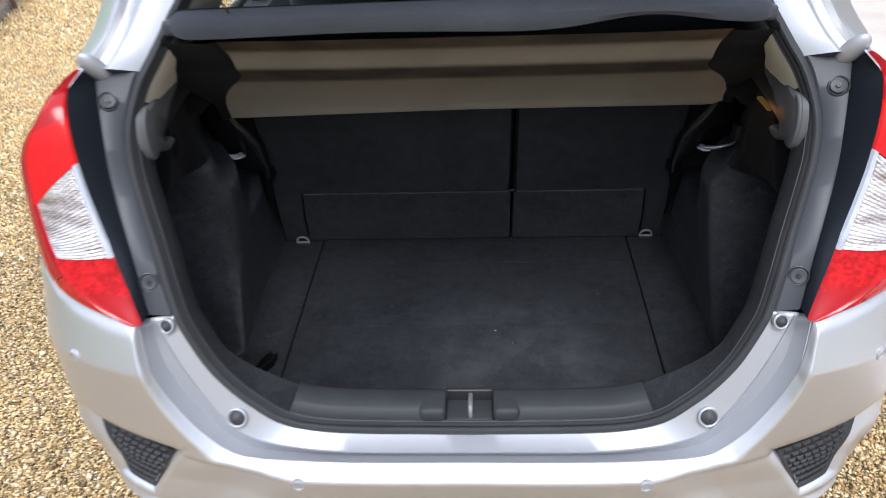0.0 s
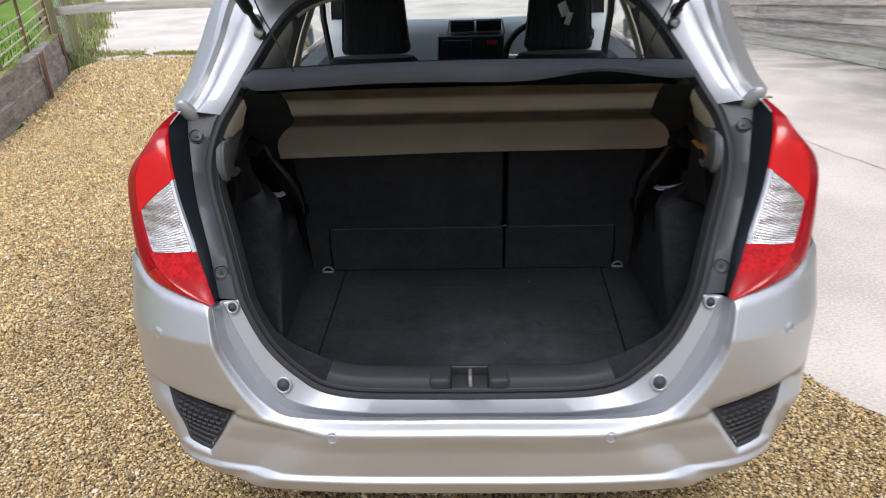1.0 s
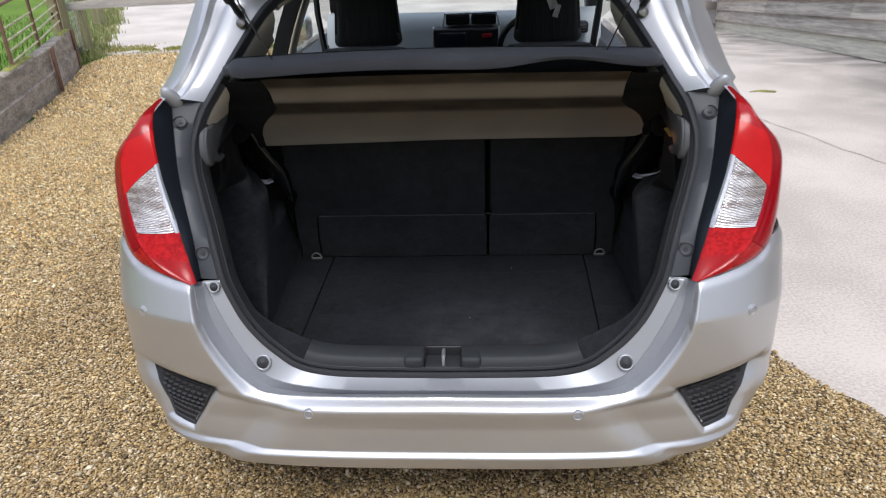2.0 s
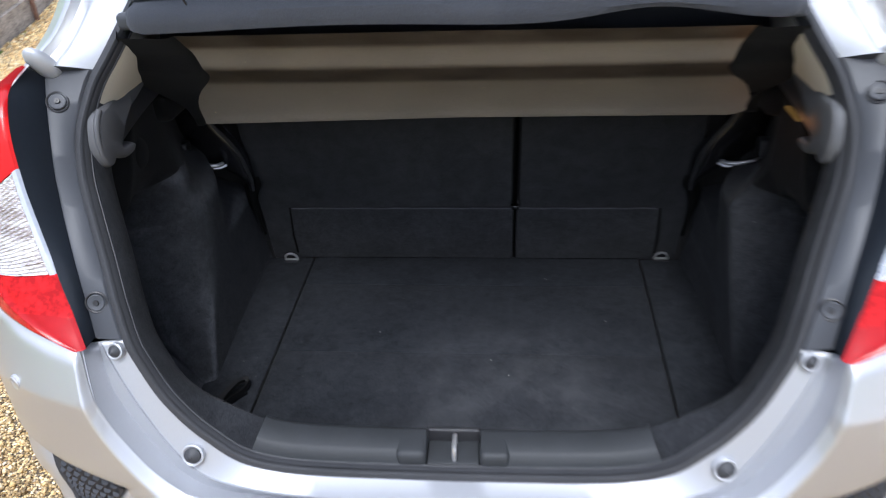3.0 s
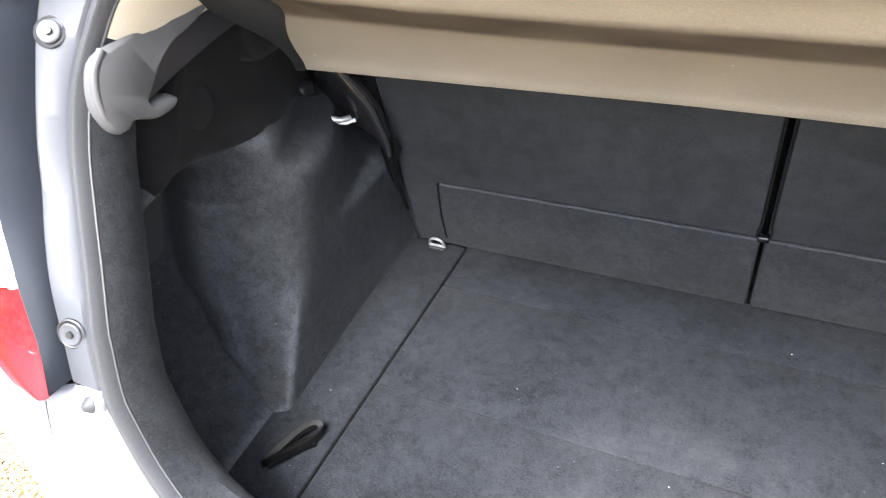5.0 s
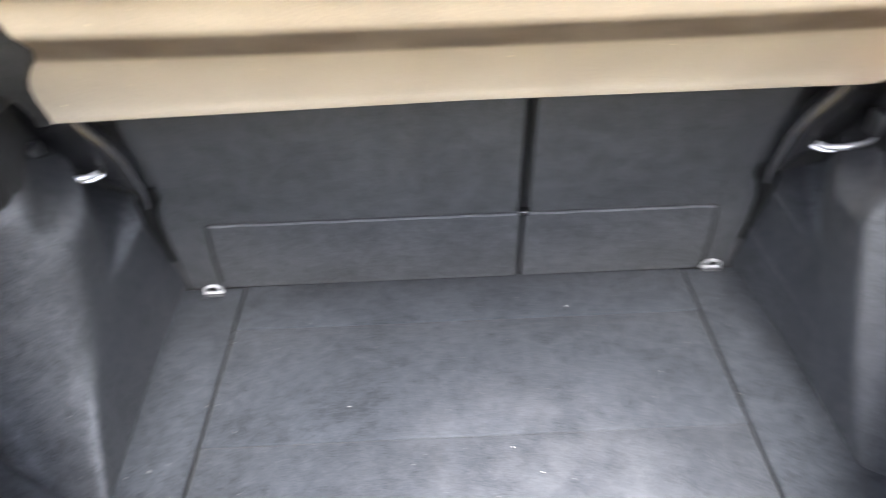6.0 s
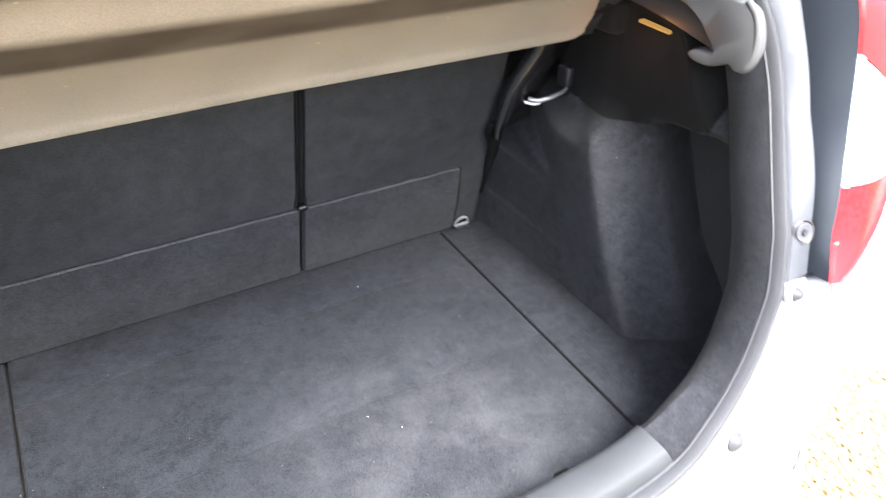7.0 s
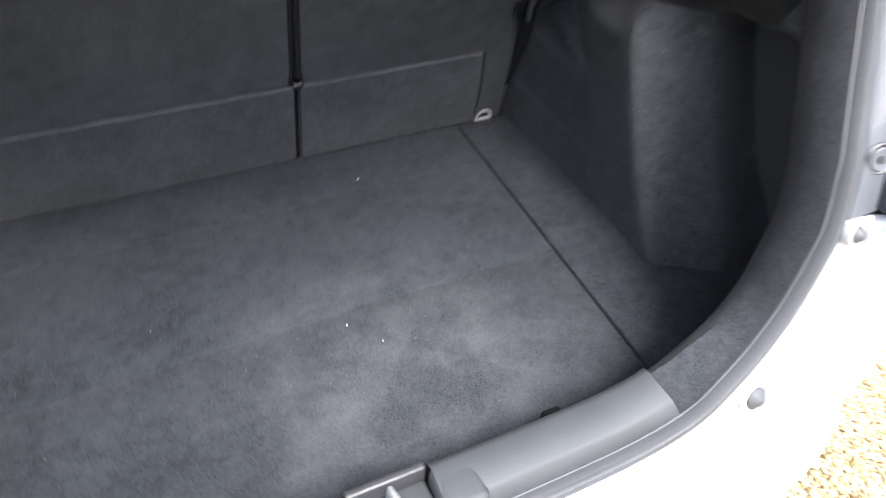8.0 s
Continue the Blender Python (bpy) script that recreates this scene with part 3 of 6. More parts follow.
def dark_stone_share(x, y):
    """How much of the darker stones lies at a spot: all of them round the car's tail, thinning out unevenly."""
    reach = min(x + 2.75, y + 1.35, 3.1 - y) / 0.7
    return smooth01(reach + 0.7 * noise.noise((x * 1.3, y * 1.3, 7.0)))


def scatter(x0, x1, y0, y1, per_m2, lift, poly, seed, share=None):
    rng = np.random.default_rng(seed)
    out = []
    for x, y in zip(*(rng.uniform(a, b, int((x1 - x0) * (y1 - y0) * per_m2)) for a, b in ((x0, x1), (y0, y1)))):
        if inside(x, y, poly) and (share is None or rng.uniform() < share(x, y)):
            out.append((x, y, lift + 0.006 * noise.noise((x * 2, y * 2, 0)) + rng.uniform(-0.008, 0.006)))
    return out


near = scatter(-2.9, 1.9, -1.4, 0.45, 19000, 0.010, GRAVEL_EDGE, 1, dark_stone_share) + scatter(-2.9, -0.72, 0.45, 3.1, 14500, 0.010, GRAVEL_EDGE, 2, dark_stone_share) + scatter(0.72, 1.6, 0.45, 1.2, 14500, 0.010, GRAVEL_EDGE, 3)
stones("gravel", near, 0.0047, "loose ochre and brown pea gravel", STONES)
stones("gravel", scatter(-4.0, -0.8, 2.2, 5.0, 9000, 0.011, GRAVEL_EDGE, 4) + scatter(-3.5, -2.0, -1.5, 2.2, 7500, 0.011, GRAVEL_EDGE, 6), 0.0055, "loose ochre pea gravel along the sleepers", STONES_BRIGHTENED)
stones("gravel", scatter(-5.0, -1.5, 5.0, 8.6, 2200, 0.012, GRAVEL_EDGE, 5), 0.0088, "loose ochre pea gravel by the verge", STONES_BRIGHTENED)

# ---------------------------------------------------------------- field, sleepers, fence
WALL_LINE = [(-3.2, -9.0), (-3.45, 0.0), (-3.86, 4.05), (-4.47, 6.1), (-5.0, 7.55)]
frows = []
for x_off, z, zf in [(0.05, 0.36, 0.0), (0.6, 0.40, 0.03), (2, 0.44, 0.16), (5, 0.55, 0.35), (12, 0.8, 0.6), (40, 1.6, 1.2), (150, 3.0, 3.0)]:
    frows.append([(x - x_off, y, z) for x, y in WALL_LINE] + [(-5.15 - x_off, 7.9, 0.6 * z + 0.4 * zf), (-5.6 - x_off, 9.0, zf), (-6.0 - x_off, 10, zf), (-7.0 - x_off, 12.5, zf), (-9.1 - x_off, 17, zf), (-20 - x_off, 40, zf), (-70 - x_off, 150, zf)])
gv, gf = grid(frows)
tagged(mesh("field", gv, gf, EARTH), "sloping green grass field behind the sleeper wall", "grass field", kind="structure")


def blades(name, spots, height, label, mat=GRASS):
    rng = np.random.default_rng(9)
    verts, faces = [], []
    for x, y, z in spots:
        a, h, lean = rng.uniform(0, 6.283), height * rng.uniform(0.5, 1.4), rng.uniform(0.1, 0.7)
        dx, dy = math.cos(a), math.sin(a)
        w = 0.006 + 0.05 * height * rng.uniform(0.6, 1.2)
        k = len(verts)
        verts += [(x - dy * w, y + dx * w, z), (x + dy * w, y - dx * w, z), (x + dx * h * lean * 0.4 + dy * w * 0.6, y + dy * h * lean * 0.4 - dx * w * 0.6, z + h * 0.6), (x + dx * h * lean * 0.4 - dy * w * 0.6, y + dy * h * lean * 0.4 + dx * w * 0.6, z + h * 0.6), (x + dx * h * lean, y + dy * h * lean, z + h)]
        faces += [(k, k + 1, k + 2, k + 3), (k + 3, k + 2, k + 4)]
    ob = mesh(name, verts, faces, mat)
    return tagged(ob, label, "grass", kind="stuff")


rng = np.random.default_rng(21)
spots = []
for _ in range(16000):
    u = rng.uniform(0, 1) ** 1.6 * 6.0 + 0.02
    y = rng.uniform(2.5, 12)
    xw = np.interp(y, [p[1] for p in WALL_LINE] + [9.5, 14], [p[0] for p in WALL_LINE] + [-5.85, -7.7])
    za, zb = np.interp(u, [0.05, 0.6, 2, 5, 12], [0.36, 0.40, 0.44, 0.55, 0.8]), np.interp(u, [0.05, 0.6, 2, 5, 12], [0, 0.03, 0.16, 0.35, 0.6])
    k = smooth01((y - 7.55) / 1.45)
    spots.append((xw - 0.05 - u, y, za * (1 - k) + zb * k - 0.01))
blades("field_grass", spots, 0.07, "short lush green grass blades")
spots = []
for _ in range(7000):
    y = 7.85 + 8.5 * rng.uniform(0, 1) ** 1.5
    xw = np.interp(y, [7.8, 8.4, 9, 10.5, 12.3, 16.5], [-5.02, -5.18, -5.42, -6.0, -6.75, -8.7])
    wide = 0.22 + 0.10 * noise.noise((y * 1.7, 3.0, 0.0))
    spots.append((xw - 0.08 - abs(rng.normal(0, 1.5 * wide)) + abs(rng.normal(0, wide)) * (0.4 + 0.9 * noise.noise((y * 2.6, 8.0, 0.0))), y, 0.0))
blades("verge_grass", spots, 0.085, "unkempt olive and straw-brown grass verge below the fence", VERGE)
spots = []
for _ in range(9000):
    x = rng.uniform(-5.5, -1.6)
    k = smooth01((x + 5.5) / 1.6)
    y = 8.84 + 0.03 * k + rng.normal(0, 0.24 - 0.14 * k) + 0.08 * noise.noise((x * 2.2, 0, 4))
    if noise.noise((x * 3.0, y * 3.0, 2.0)) > -0.12:
        spots.append((x, y, 0.0))
blades("moss_strip", spots, 0.020, "low yellow-green moss and weeds along the concrete edge", MOSS_BLADES)

sleeper_wall = thing("sleeper_wall", (-4.0, 4.0, 0), "low retaining wall of weathered grey railway sleepers", "retaining wall", kind="structure")
segs = [((-3.2, -9.0), (-3.45, 0.0)), ((-3.45, 0.0), (-3.86, 4.05)), ((-3.86, 4.05), (-4.47, 6.1)), ((-4.47, 6.1), (-5.0, 7.55))]
for a, b in segs:
    for tier in range(2):
        d = Vector((b[0] - a[0], b[1] - a[1], 0))
        side = Vector((-d.y, d.x, 0)).normalized()
        h = 0.235
        n = max(6, int(d.length / 0.25))
        rws = []
        for k in range(n + 1):
            t = 0.004 + 0.992 * k / n
            p = Vector((a[0], a[1], 0)) + d * t
            j = [0.008 * noise.noise((p.x * 3 + q * 7, p.y * 3, tier * 9.0 + q)) for q in range(8)]
            z0, z1 = tier * (h + 0.004), tier * (h + 0.004) + h
            o = 0.012 * tier
            rws.append([tuple(p + side * (o + j[0]) + Vector((0, 0, z0))), tuple(p + side * (o + j[1]) + Vector((0, 0, z1 - 0.016))), tuple(p + side * (o + 0.016) + Vector((0, 0, z1 + j[2]))), tuple(p + side * (0.11) + Vector((0, 0, z1 + j[3]))), tuple(p + side * 0.13 + Vector((0, 0, z0)))])
        v, f = grid(rws, closed=True)
        f += [(0, 1, 2, 3, 4), tuple(len(v) - 5 + q for q in (4, 3, 2, 1, 0))]
        mesh("sleeper", v, f, SLEEPER, sleeper_wall)
for x, y in [(-4.44, 6.1), (-4.98, 7.5)]:
    box("steel_upright", (x - 0.010, y - 0.020, 0), (x + 0.022, y + 0.016, 0.478), RUST, sleeper_wall, 0.003, label="rusty steel channel between the sleepers")
for n, (x, y, w) in enumerate([(-3.99, 4.35, 0.6), (-4.27, 5.25, 0.8), (-4.92, 7.25, 0.6)]):
    rws = []
    for k in range(15):
        a = (k / 14 - 0.5) * 2
        row = []
        for q in range(25):
            u = (q / 24 - 0.5) * 2
            h = max(0.0, 1 - a * a) * max(0.0, 1 - u * u) ** 0.5
            yy = y + w * 0.5 * u
            xw = float(np.interp(yy, [p[1] for p in WALL_LINE], [p[0] for p in WALL_LINE]))
            lump = 0.6 + 0.5 * noise.noise((q * 0.8, k * 0.8, n * 5.0)) + 0.4 * noise.noise((q * 2.1, k * 2.1, n * 3.0))
            row.append((xw - 0.062 + 0.055 * a * (0.8 + 0.3 * noise.noise((q * 0.5, n, 0))), yy, 0.474 + 0.030 * h * lump))
        rws.append(row)
    v, f = grid(rws)
    tagged(mesh("moss_clump", v, f, MOSS), "yellow-green moss clump on top of the sleepers", "moss", "moss on the sleepers")


def metal_gate():
    """A tubular field gate leaning along the top of the wall."""
    g = thing("field_gate", (-4.3, 5.8, 0.4), "rusty tubular iron field gate standing on the sleeper wall", "gate")
    ends = [Vector((-4.24, 5.10, 0)), Vector((-5.14, 7.60, 0))]
    for i, z in enumerate([0.50, 0.60, 0.69, 0.80, 1.0]):
        a, b = ends[0] + Vector((0, 0, z)), ends[1] + Vector((0, 0, z + 0.08))
        tube("rail", [a, (a + b) / 2 + Vector((0, 0, -0.012)), b], 0.010 if i < 4 else 0.017, PALE_RAIL if i < 4 else RUST, g, label="pale lichened rail" if i < 4 else "rusty top rail")
    for t, z0 in [(0.0, 0.44), (0.46, 0.46), (0.98, 0.46)]:
        p = ends[0].lerp(ends[1], t)
        tube("upright", [p + Vector((0, 0, z0)), p + Vector((0.0, 0, 1.16))], 0.017, RUST, g)
    return g


metal_gate()


def fence_post(x, y, h, w, lean=0.0):
    ob = thing("fence_post", (x, y, 0), "square treated timber fence post, green with age", "fence post", "fence posts")
    rws = []
    for z, s in [(-0.0, 1.02), (h * 0.4, 1.0), (h * 0.97, 0.98), (h, 0.86)]:
        c = w / 2 * s
        rws.append([(x + lean * z + dx, y + dy, z) for dx, dy in [(-c, -c * 0.9), (c * 0.9, -c), (c, c * 0.9), (-c * 0.9, c)]])
    v, f = grid(rws, closed=True)
    f.append(tuple(len(v) - 4 + q for q in range(4)))
    mesh("post", v, f, POST, ob, smooth=False)
    for dx in (-0.24, 0.24):
        box("slot", (x + lean * 0.62 + w * dx - 0.012, y - w * 0.52, 0.58), (x + lean * 0.62 + w * dx + 0.012, y - w * 0.42, 0.66), BLACK_PLASTIC, ob, 0.002, "dark mortised slot")
    return ob


fence_post(-5.26, 7.80, 1.35, 0.165)
fence_post(-5.44, 8.60, 1.25, 0.13, 0.02)
fence_post(-6.62, 11.3, 1.3, 0.17)
pr = thing("plank_barrier", (-5.0, 8.0, 0.62), "long bleached warped plank laid across as a barrier", "plank barrier")
rws = []
for k in range(33):
    t = k / 32
    x = -5.4 + 3.4 * t
    h = 0.022 + 0.042 * math.sin(math.pi * min(1, 0.15 + 0.8 * t)) + 0.006 * noise.noise((x * 3, 0, 0))
    z = 0.685 + 0.075 * math.sin(math.pi * t * 0.9) - 0.02 * t + 0.008 * noise.noise((x * 2, 5, 0))
    rws.append([(x, 7.985, z - h), (x, 7.975, z), (x, 7.985, z + h * 0.96), (x, 8.012, z + h), (x, 8.02, z), (x, 8.012, z - h)])
v, f = grid(rws, closed=True)
f += [(0, 1, 2, 3, 4, 5), tuple(len(v) - 6 + q for q in (5, 4, 3, 2, 1, 0))]
mesh("plank", v, f, PLANK, pr, True)
tube("prop", [(-2.25, 8.0, 0.0), (-2.25, 8.0, 0.66)], 0.04, SLEEPER, pr, 8)
wire = thing("wire_netting", (-5.2, 8.1, 0), "crumpled galvanised wire netting between the posts", "wire netting")
for i in range(14):
    z = 0.08 + i * 0.075
    tube("strand", [(-5.22 - 0.20 * t + 0.03 * noise.noise((i * 3.0, t * 6, 0)), 7.8 + 0.7 * t, z + 0.03 * noise.noise((t * 5, i * 2.0, 4))) for t in np.linspace(0, 1, 9)], 0.004, WIRE, wire, 4)
for i in range(8):
    t = (i + 0.5) / 8
    tube("strand", [(-5.22 - 0.20 * t + 0.03 * noise.noise((i * 2.0, z, 3)), 7.8 + 0.7 * t, z) for z in np.linspace(0.05, 1.12, 8)], 0.004, WIRE, wire, 4)

# ---------------------------------------------------------------- barn
barn = thing("barn_wall", (4.54, 6.7, 0), "barn wall of overlapping silvered feather-edge boards", "barn wall", kind="structure")
BD = Vector((0.10507, 0.98857, -0.10814)).normalized()
BN = Vector((-BD.y, BD.x, 0)).normalized()
BU = BD.cross(BN) * -1
if BU.z < 0:
    BU = -BU
B0 = Vector((4.54, 6.7, 0.0))
for r in range(14):
    for s, (t0, t1) in enumerate([(-7.2, -3.4), (-3.4, 0.6), (0.6, 4.6), (4.6, 9.25)]):
        off = 0.6 * ((r * 37) % 5 - 2) / 2 if s else 0
        a = t0 + (off if s else 0)
        b = t1 + (off if s < 3 else 0)
        rws = []
        n = 8
        for k in range(n + 1):
            p = B0 + BD * (a + 0.003 + (b - a - 0.006) * k / n) + BU * (r * 0.215)
            w = 0.006 * noise.noise((k * 0.9 + s * 5, r * 3.3, 1.0))
            rws.append([tuple(p + BN * (0.062 + w)), tuple(p + BN * (0.046 + w) + BU * 0.12), tuple(p + BN * 0.012 + BU * 0.235), tuple(p - BN * 0.004 + BU * 0.235), tuple(p + BN * (0.018 + w))])
        v, f = grid(rws, closed=True)
        f += [(0, 1, 2, 3, 4), tuple(len(v) - 5 + q for q in (4, 3, 2, 1, 0))]
        mesh("board", v, f, BOARD if r else BOARD_GREEN, barn, smooth=False)
pa, pb = B0 - BD * 7.2, B0 + BD * 9.25
for nm, q in (("corner_post", pb),):
    rws = [[tuple(q + BD * dx + BN * dy + Vector((0, 0, z))) for dx, dy in ((0, -0.05), (0.1, -0.05), (0.1, 0.06), (0, 0.06))] for z in (-0.1, 3.0)]
    v, f = grid(rws, closed=True)
    mesh(nm, v, f, BOARD, barn, smooth=False)
core = [[tuple(q - BN * o + Vector((0, 0, z))) for q in (pa, pb)] for o, z in ((0.0, -0.3), (0.0, 3.3), (3.0, 5.0), (6.0, 3.3), (6.0, -0.3))]
v, f = grid(core)
mesh("barn_core", v, f, BLACK_PLASTIC, barn, smooth=False, label="dark interior and roof slope behind the boards")
white = thing("white_outbuilding", (4.5, 16.5, -1.0), "white painted outbuilding wall beyond the barn", "outbuilding")
box("wall", (2.6, 16.4, -1.15), (5.9, 20.0, 2.2), WHITE_WALL, white, 0.02)
box("door", (4.45, 16.36, -0.42), (5.46, 16.396, 1.7), DOOR_PAINT, white, 0.006, label="pale lavender painted door")
box("door_frame", (5.47, 16.33, -0.62), (5.60, 16.398, 1.8), WHITE_WALL, white, 0.008, label="white door frame")
box("door_frame", (4.32, 16.33, -0.62), (4.44, 16.398, 1.8), WHITE_WALL, white, 0.008)
box("threshold", (4.3, 16.28, -0.62), (5.62, 16.398, -0.44), CONCRETE, white, 0.01, label="concrete threshold")
box("plinth", (2.5, 15.9, -1.2), (5.45, 16.4, -0.86), CONCRETE, white, 0.02, label="low concrete step")
sheet("moss_patch", [(2.60, 5.44), (2.70, 5.39), (2.80, 5.38), (2.83, 5.43), (2.76, 5.47), (2.66, 5.49)], 0.005, MOSS, 0.04, "small olive moss patch on the concrete", "moss", kind="stuff", wobble=0.10, skirt=0.004)


# ---------------------------------------------------------------- car: shape rules
def y_open(z):
    """How far forward the plane of the boot opening lies at a height."""
    return float(np.interp(z, [0.50, 0.574, 0.62, 0.81, 0.887, 1.168, 1.415, 1.5], [0.095, 0.10, 0.105, 0.15, 0.183, 0.368, 0.505, 0.60]))


def half_width(z):
    return float(np.interp(z, [0.25, 0.33, 0.37, 0.43, 0.5, 0.6, 0.85, 1.0, 1.1, 1.2, 1.35, 1.45], [0.72, 0.748, 0.784, 0.824, 0.848, 0.858, 0.858, 0.838, 0.81, 0.77, 0.70, 0.64]))


def y_back(z):
    return float(np.interp(z, [0.33, 0.4, 0.55, 0.75, 0.84, 1.04], [0.02, 0.0, 0.012, 0.02, 0.06, 0.105]))


SEAL = [(0, 0.574), (0.22, 0.577), (0.31, 0.585), (0.366, 0.602), (0.408, 0.632), (0.45, 0.668), (0.49, 0.716), (0.517, 0.766), (0.542, 0.825), (0.558, 0.883), (0.579, 0.944), (0.602, 1.005), (0.62, 1.06), (0.626, 1.12), (0.608, 1.185), (0.576, 1.237), (0.52, 1.325), (0.455, 1.415), (0.40, 1.458), (0.30, 1.484), (0.15, 1.498), (0, 1.502)]
ring = [(x, y_open(z), z) for x, z in curve(SEAL, 110)]
RING = [Vector(p) for p in ring] + [Vector((-x, y, z)) for x, y, z in ring[-2:0:-1]]
MID = Vector((0, 0.30, 1.0))


def around(profile, keep=None, gain=None):
    """Sweeps a profile of (inward, forward) offsets along the boot opening; keep picks the stretch."""
    n = len(RING)
    rws = [[] for _ in profile]
    for i, p in enumerate(RING):
        if keep and not keep(p):
            continue
        tan = (RING[(i + 1) % n] - RING[i - 1]).normalized()
        fwd = Vector((0, 0.86, -0.36)).normalized()
        inn = fwd.cross(tan).normalized()
        if inn.dot(MID - p) < 0:
            inn = -inn
        fwd2 = tan.cross(inn).normalized()
        if fwd2.y < 0:
            fwd2 = -fwd2
        for k, (r, (a, b)) in enumerate(zip(rws, profile)):
            grow = 1.0 + (gain(p) - 1.0) * min(1.0, max(0.0, (k - 1) / 2)) if gain else 1.0
            r.append(tuple(p + inn * a * grow + fwd2 * b))
    return rws


car = thing("hatchback_car", (0, 1.9, 0), "silver five-door hatchback parked on gravel with its boot open", "car")

# ---- bumper and lower corners
NB = 2.6


VENT = [(0.572, 0.566), (0.795, 0.591), (0.742, 0.446), (0.668, 0.434)]


def inside_vent(x, z):
    """Distance inside the vent's outline, negative outside."""
    d = 1.0
    for i in range(4):
        (xa, za), (xb, zb) = VENT[i], VENT[(i + 1) % 4]
        d = min(d, (0.3, 0.35, 0.8, 0.5)[i] * ((za - z) * (xb - xa) - (xa - x) * (zb - za)) / math.hypot(xb - xa, zb - za))
    return d


def pocket(x, z):
    """How far the lower corners step in under the shoulder line and round the vents."""
    ax = abs(x)
    ledge = np.interp(ax, [0.34, 0.44, 0.56, 0.68, 0.80], [0.548, 0.556, 0.574, 0.594, 0.606])
    diag = np.interp(z, [0.375, 0.413, 0.463, 0.528], [0.53, 0.46, 0.41, 0.348])
    return 0.022 * smooth01((ledge - z) / 0.032) * smooth01((ax - diag + 0.015) / 0.10) * max(smooth01((z - 0.352) / 0.05), smooth01((ax - 0.46) / 0.10)) * (1 - smooth01((ax - 0.79) / 0.05)) + 0.016 * smooth01((inside_vent(ax, z) + 0.010) / 0.014)


def bumper_point(a, z, extra=0.0):
    nb = NB + 1.0 * smooth01((0.60 - z) / 0.2)
    q = math.sin(a) ** (2 / nb)
    w = half_width(z)
    x = w * q
    ins = pocket(x, z) + extra
    y = y_back(z) + 0.30 * (1 - math.cos(a) ** (2 / nb)) + ins * math.cos(a) ** 0.5
    return x - ins * math.sin(a) ** 3, y, z


def bumper_line(x):
    return float(np.interp(x, [0, 0.27, 0.36, 0.42, 0.46, 0.49, 0.515, 0.54, 0.563, 0.580, 0.590, 0.597, 0.645, 0.706, 0.755, 0.788, 0.81], [0.557, 0.553, 0.552, 0.556, 0.568, 0.587, 0.615, 0.653, 0.695, 0.740, 0.785, 0.836, 0.840, 0.850, 0.863, 0.887, 0.896]))


def bumper_top(x):
    w = 0.030 * smooth01((0.585 - x) / 0.06) * smooth01((x - 0.30) / 0.08)
    return sum(bumper_line(x + w * k) for k in (-1, -0.5, 0, 0.5, 1)) / 5


def edge_inset(x, z, top):
    """Rolls the upper edge over into the flange and the lower edge under."""
    roll = 0.030 - 0.008 * smooth01((abs(x) - 0.36) / 0.16)
    d = top - z
    r = roll * (1 - smooth01(d / 0.028)) ** 2
    r *= 1 - 0.6 * smooth01((abs(x) - 0.585) / 0.03)
    lip = 0.010 * smooth01((0.535 - z) / 0.06) * smooth01((z - 0.40) / 0.015)
    return r + lip + (0.030 * smooth01((0.368 - z) / 0.04))


alphas = [math.asin((x / 0.85) ** (NB / 2)) for x in list(np.linspace(0, 0.42, 13)) + list(np.linspace(0.426, 0.555, 30)) + list(np.linspace(0.558, 0.600, 36)) + [0.605, 0.611, 0.617, 0.62]]
alphas += list(np.linspace(alphas[-1], math.pi / 2, 84))[1:]
cols = []
for a in alphas:
    x0 = 0.85 * math.sin(a) ** (2 / NB)
    top = bumper_top(x0)
    col = []
    for v in np.linspace(0, 1, 110):
        z = 0.336 + (top - 0.336) * v
        p = bumper_point(a, z)
        col.append(bumper_point(a, z, edge_inset(p[0], z, top)))
    x, y, z = col[0]
    col = [(x * 0.95, y + 0.11, z - 0.012), (x * 0.99, y + 0.03, z - 0.006)] + col
    cols.append(col)
last = cols[-1]
cols.append([(x, y + 0.05, z) for x, y, z in last])
cols.append([(x, 0.405, z) for x, y, z in last])
full = [[(-x, y, z) for x, y, z in c] for c in cols[:0:-1]] + cols
bumper = loft("rear_bumper", full, SILVER, car, "silver painted rear bumper with four parking sensors", thick=0.004)


def on_bumper(x, z, out=0.0):
    s = 1 if x >= 0 else -1
    w = half_width(z)
    a = math.asin(min(1, abs(x) / w) ** ((NB + 1.0 * smooth01((0.60 - z) / 0.2)) / 2))
    p = bumper_point(a, z)
    p = bumper_point(a, z, edge_inset(p[0], z, bumper_top(abs(x))))
    q = bumper_point(min(a + 0.02, math.pi / 2), z)
    n = Vector((q[1] - p[1], -(q[0] - p[0]), 0)).normalized()
    return Vector((s * p[0], p[1], p[2])) + Vector((s * n.x, n.y, 0)) * out, Vector((s * n.x, n.y, 0))


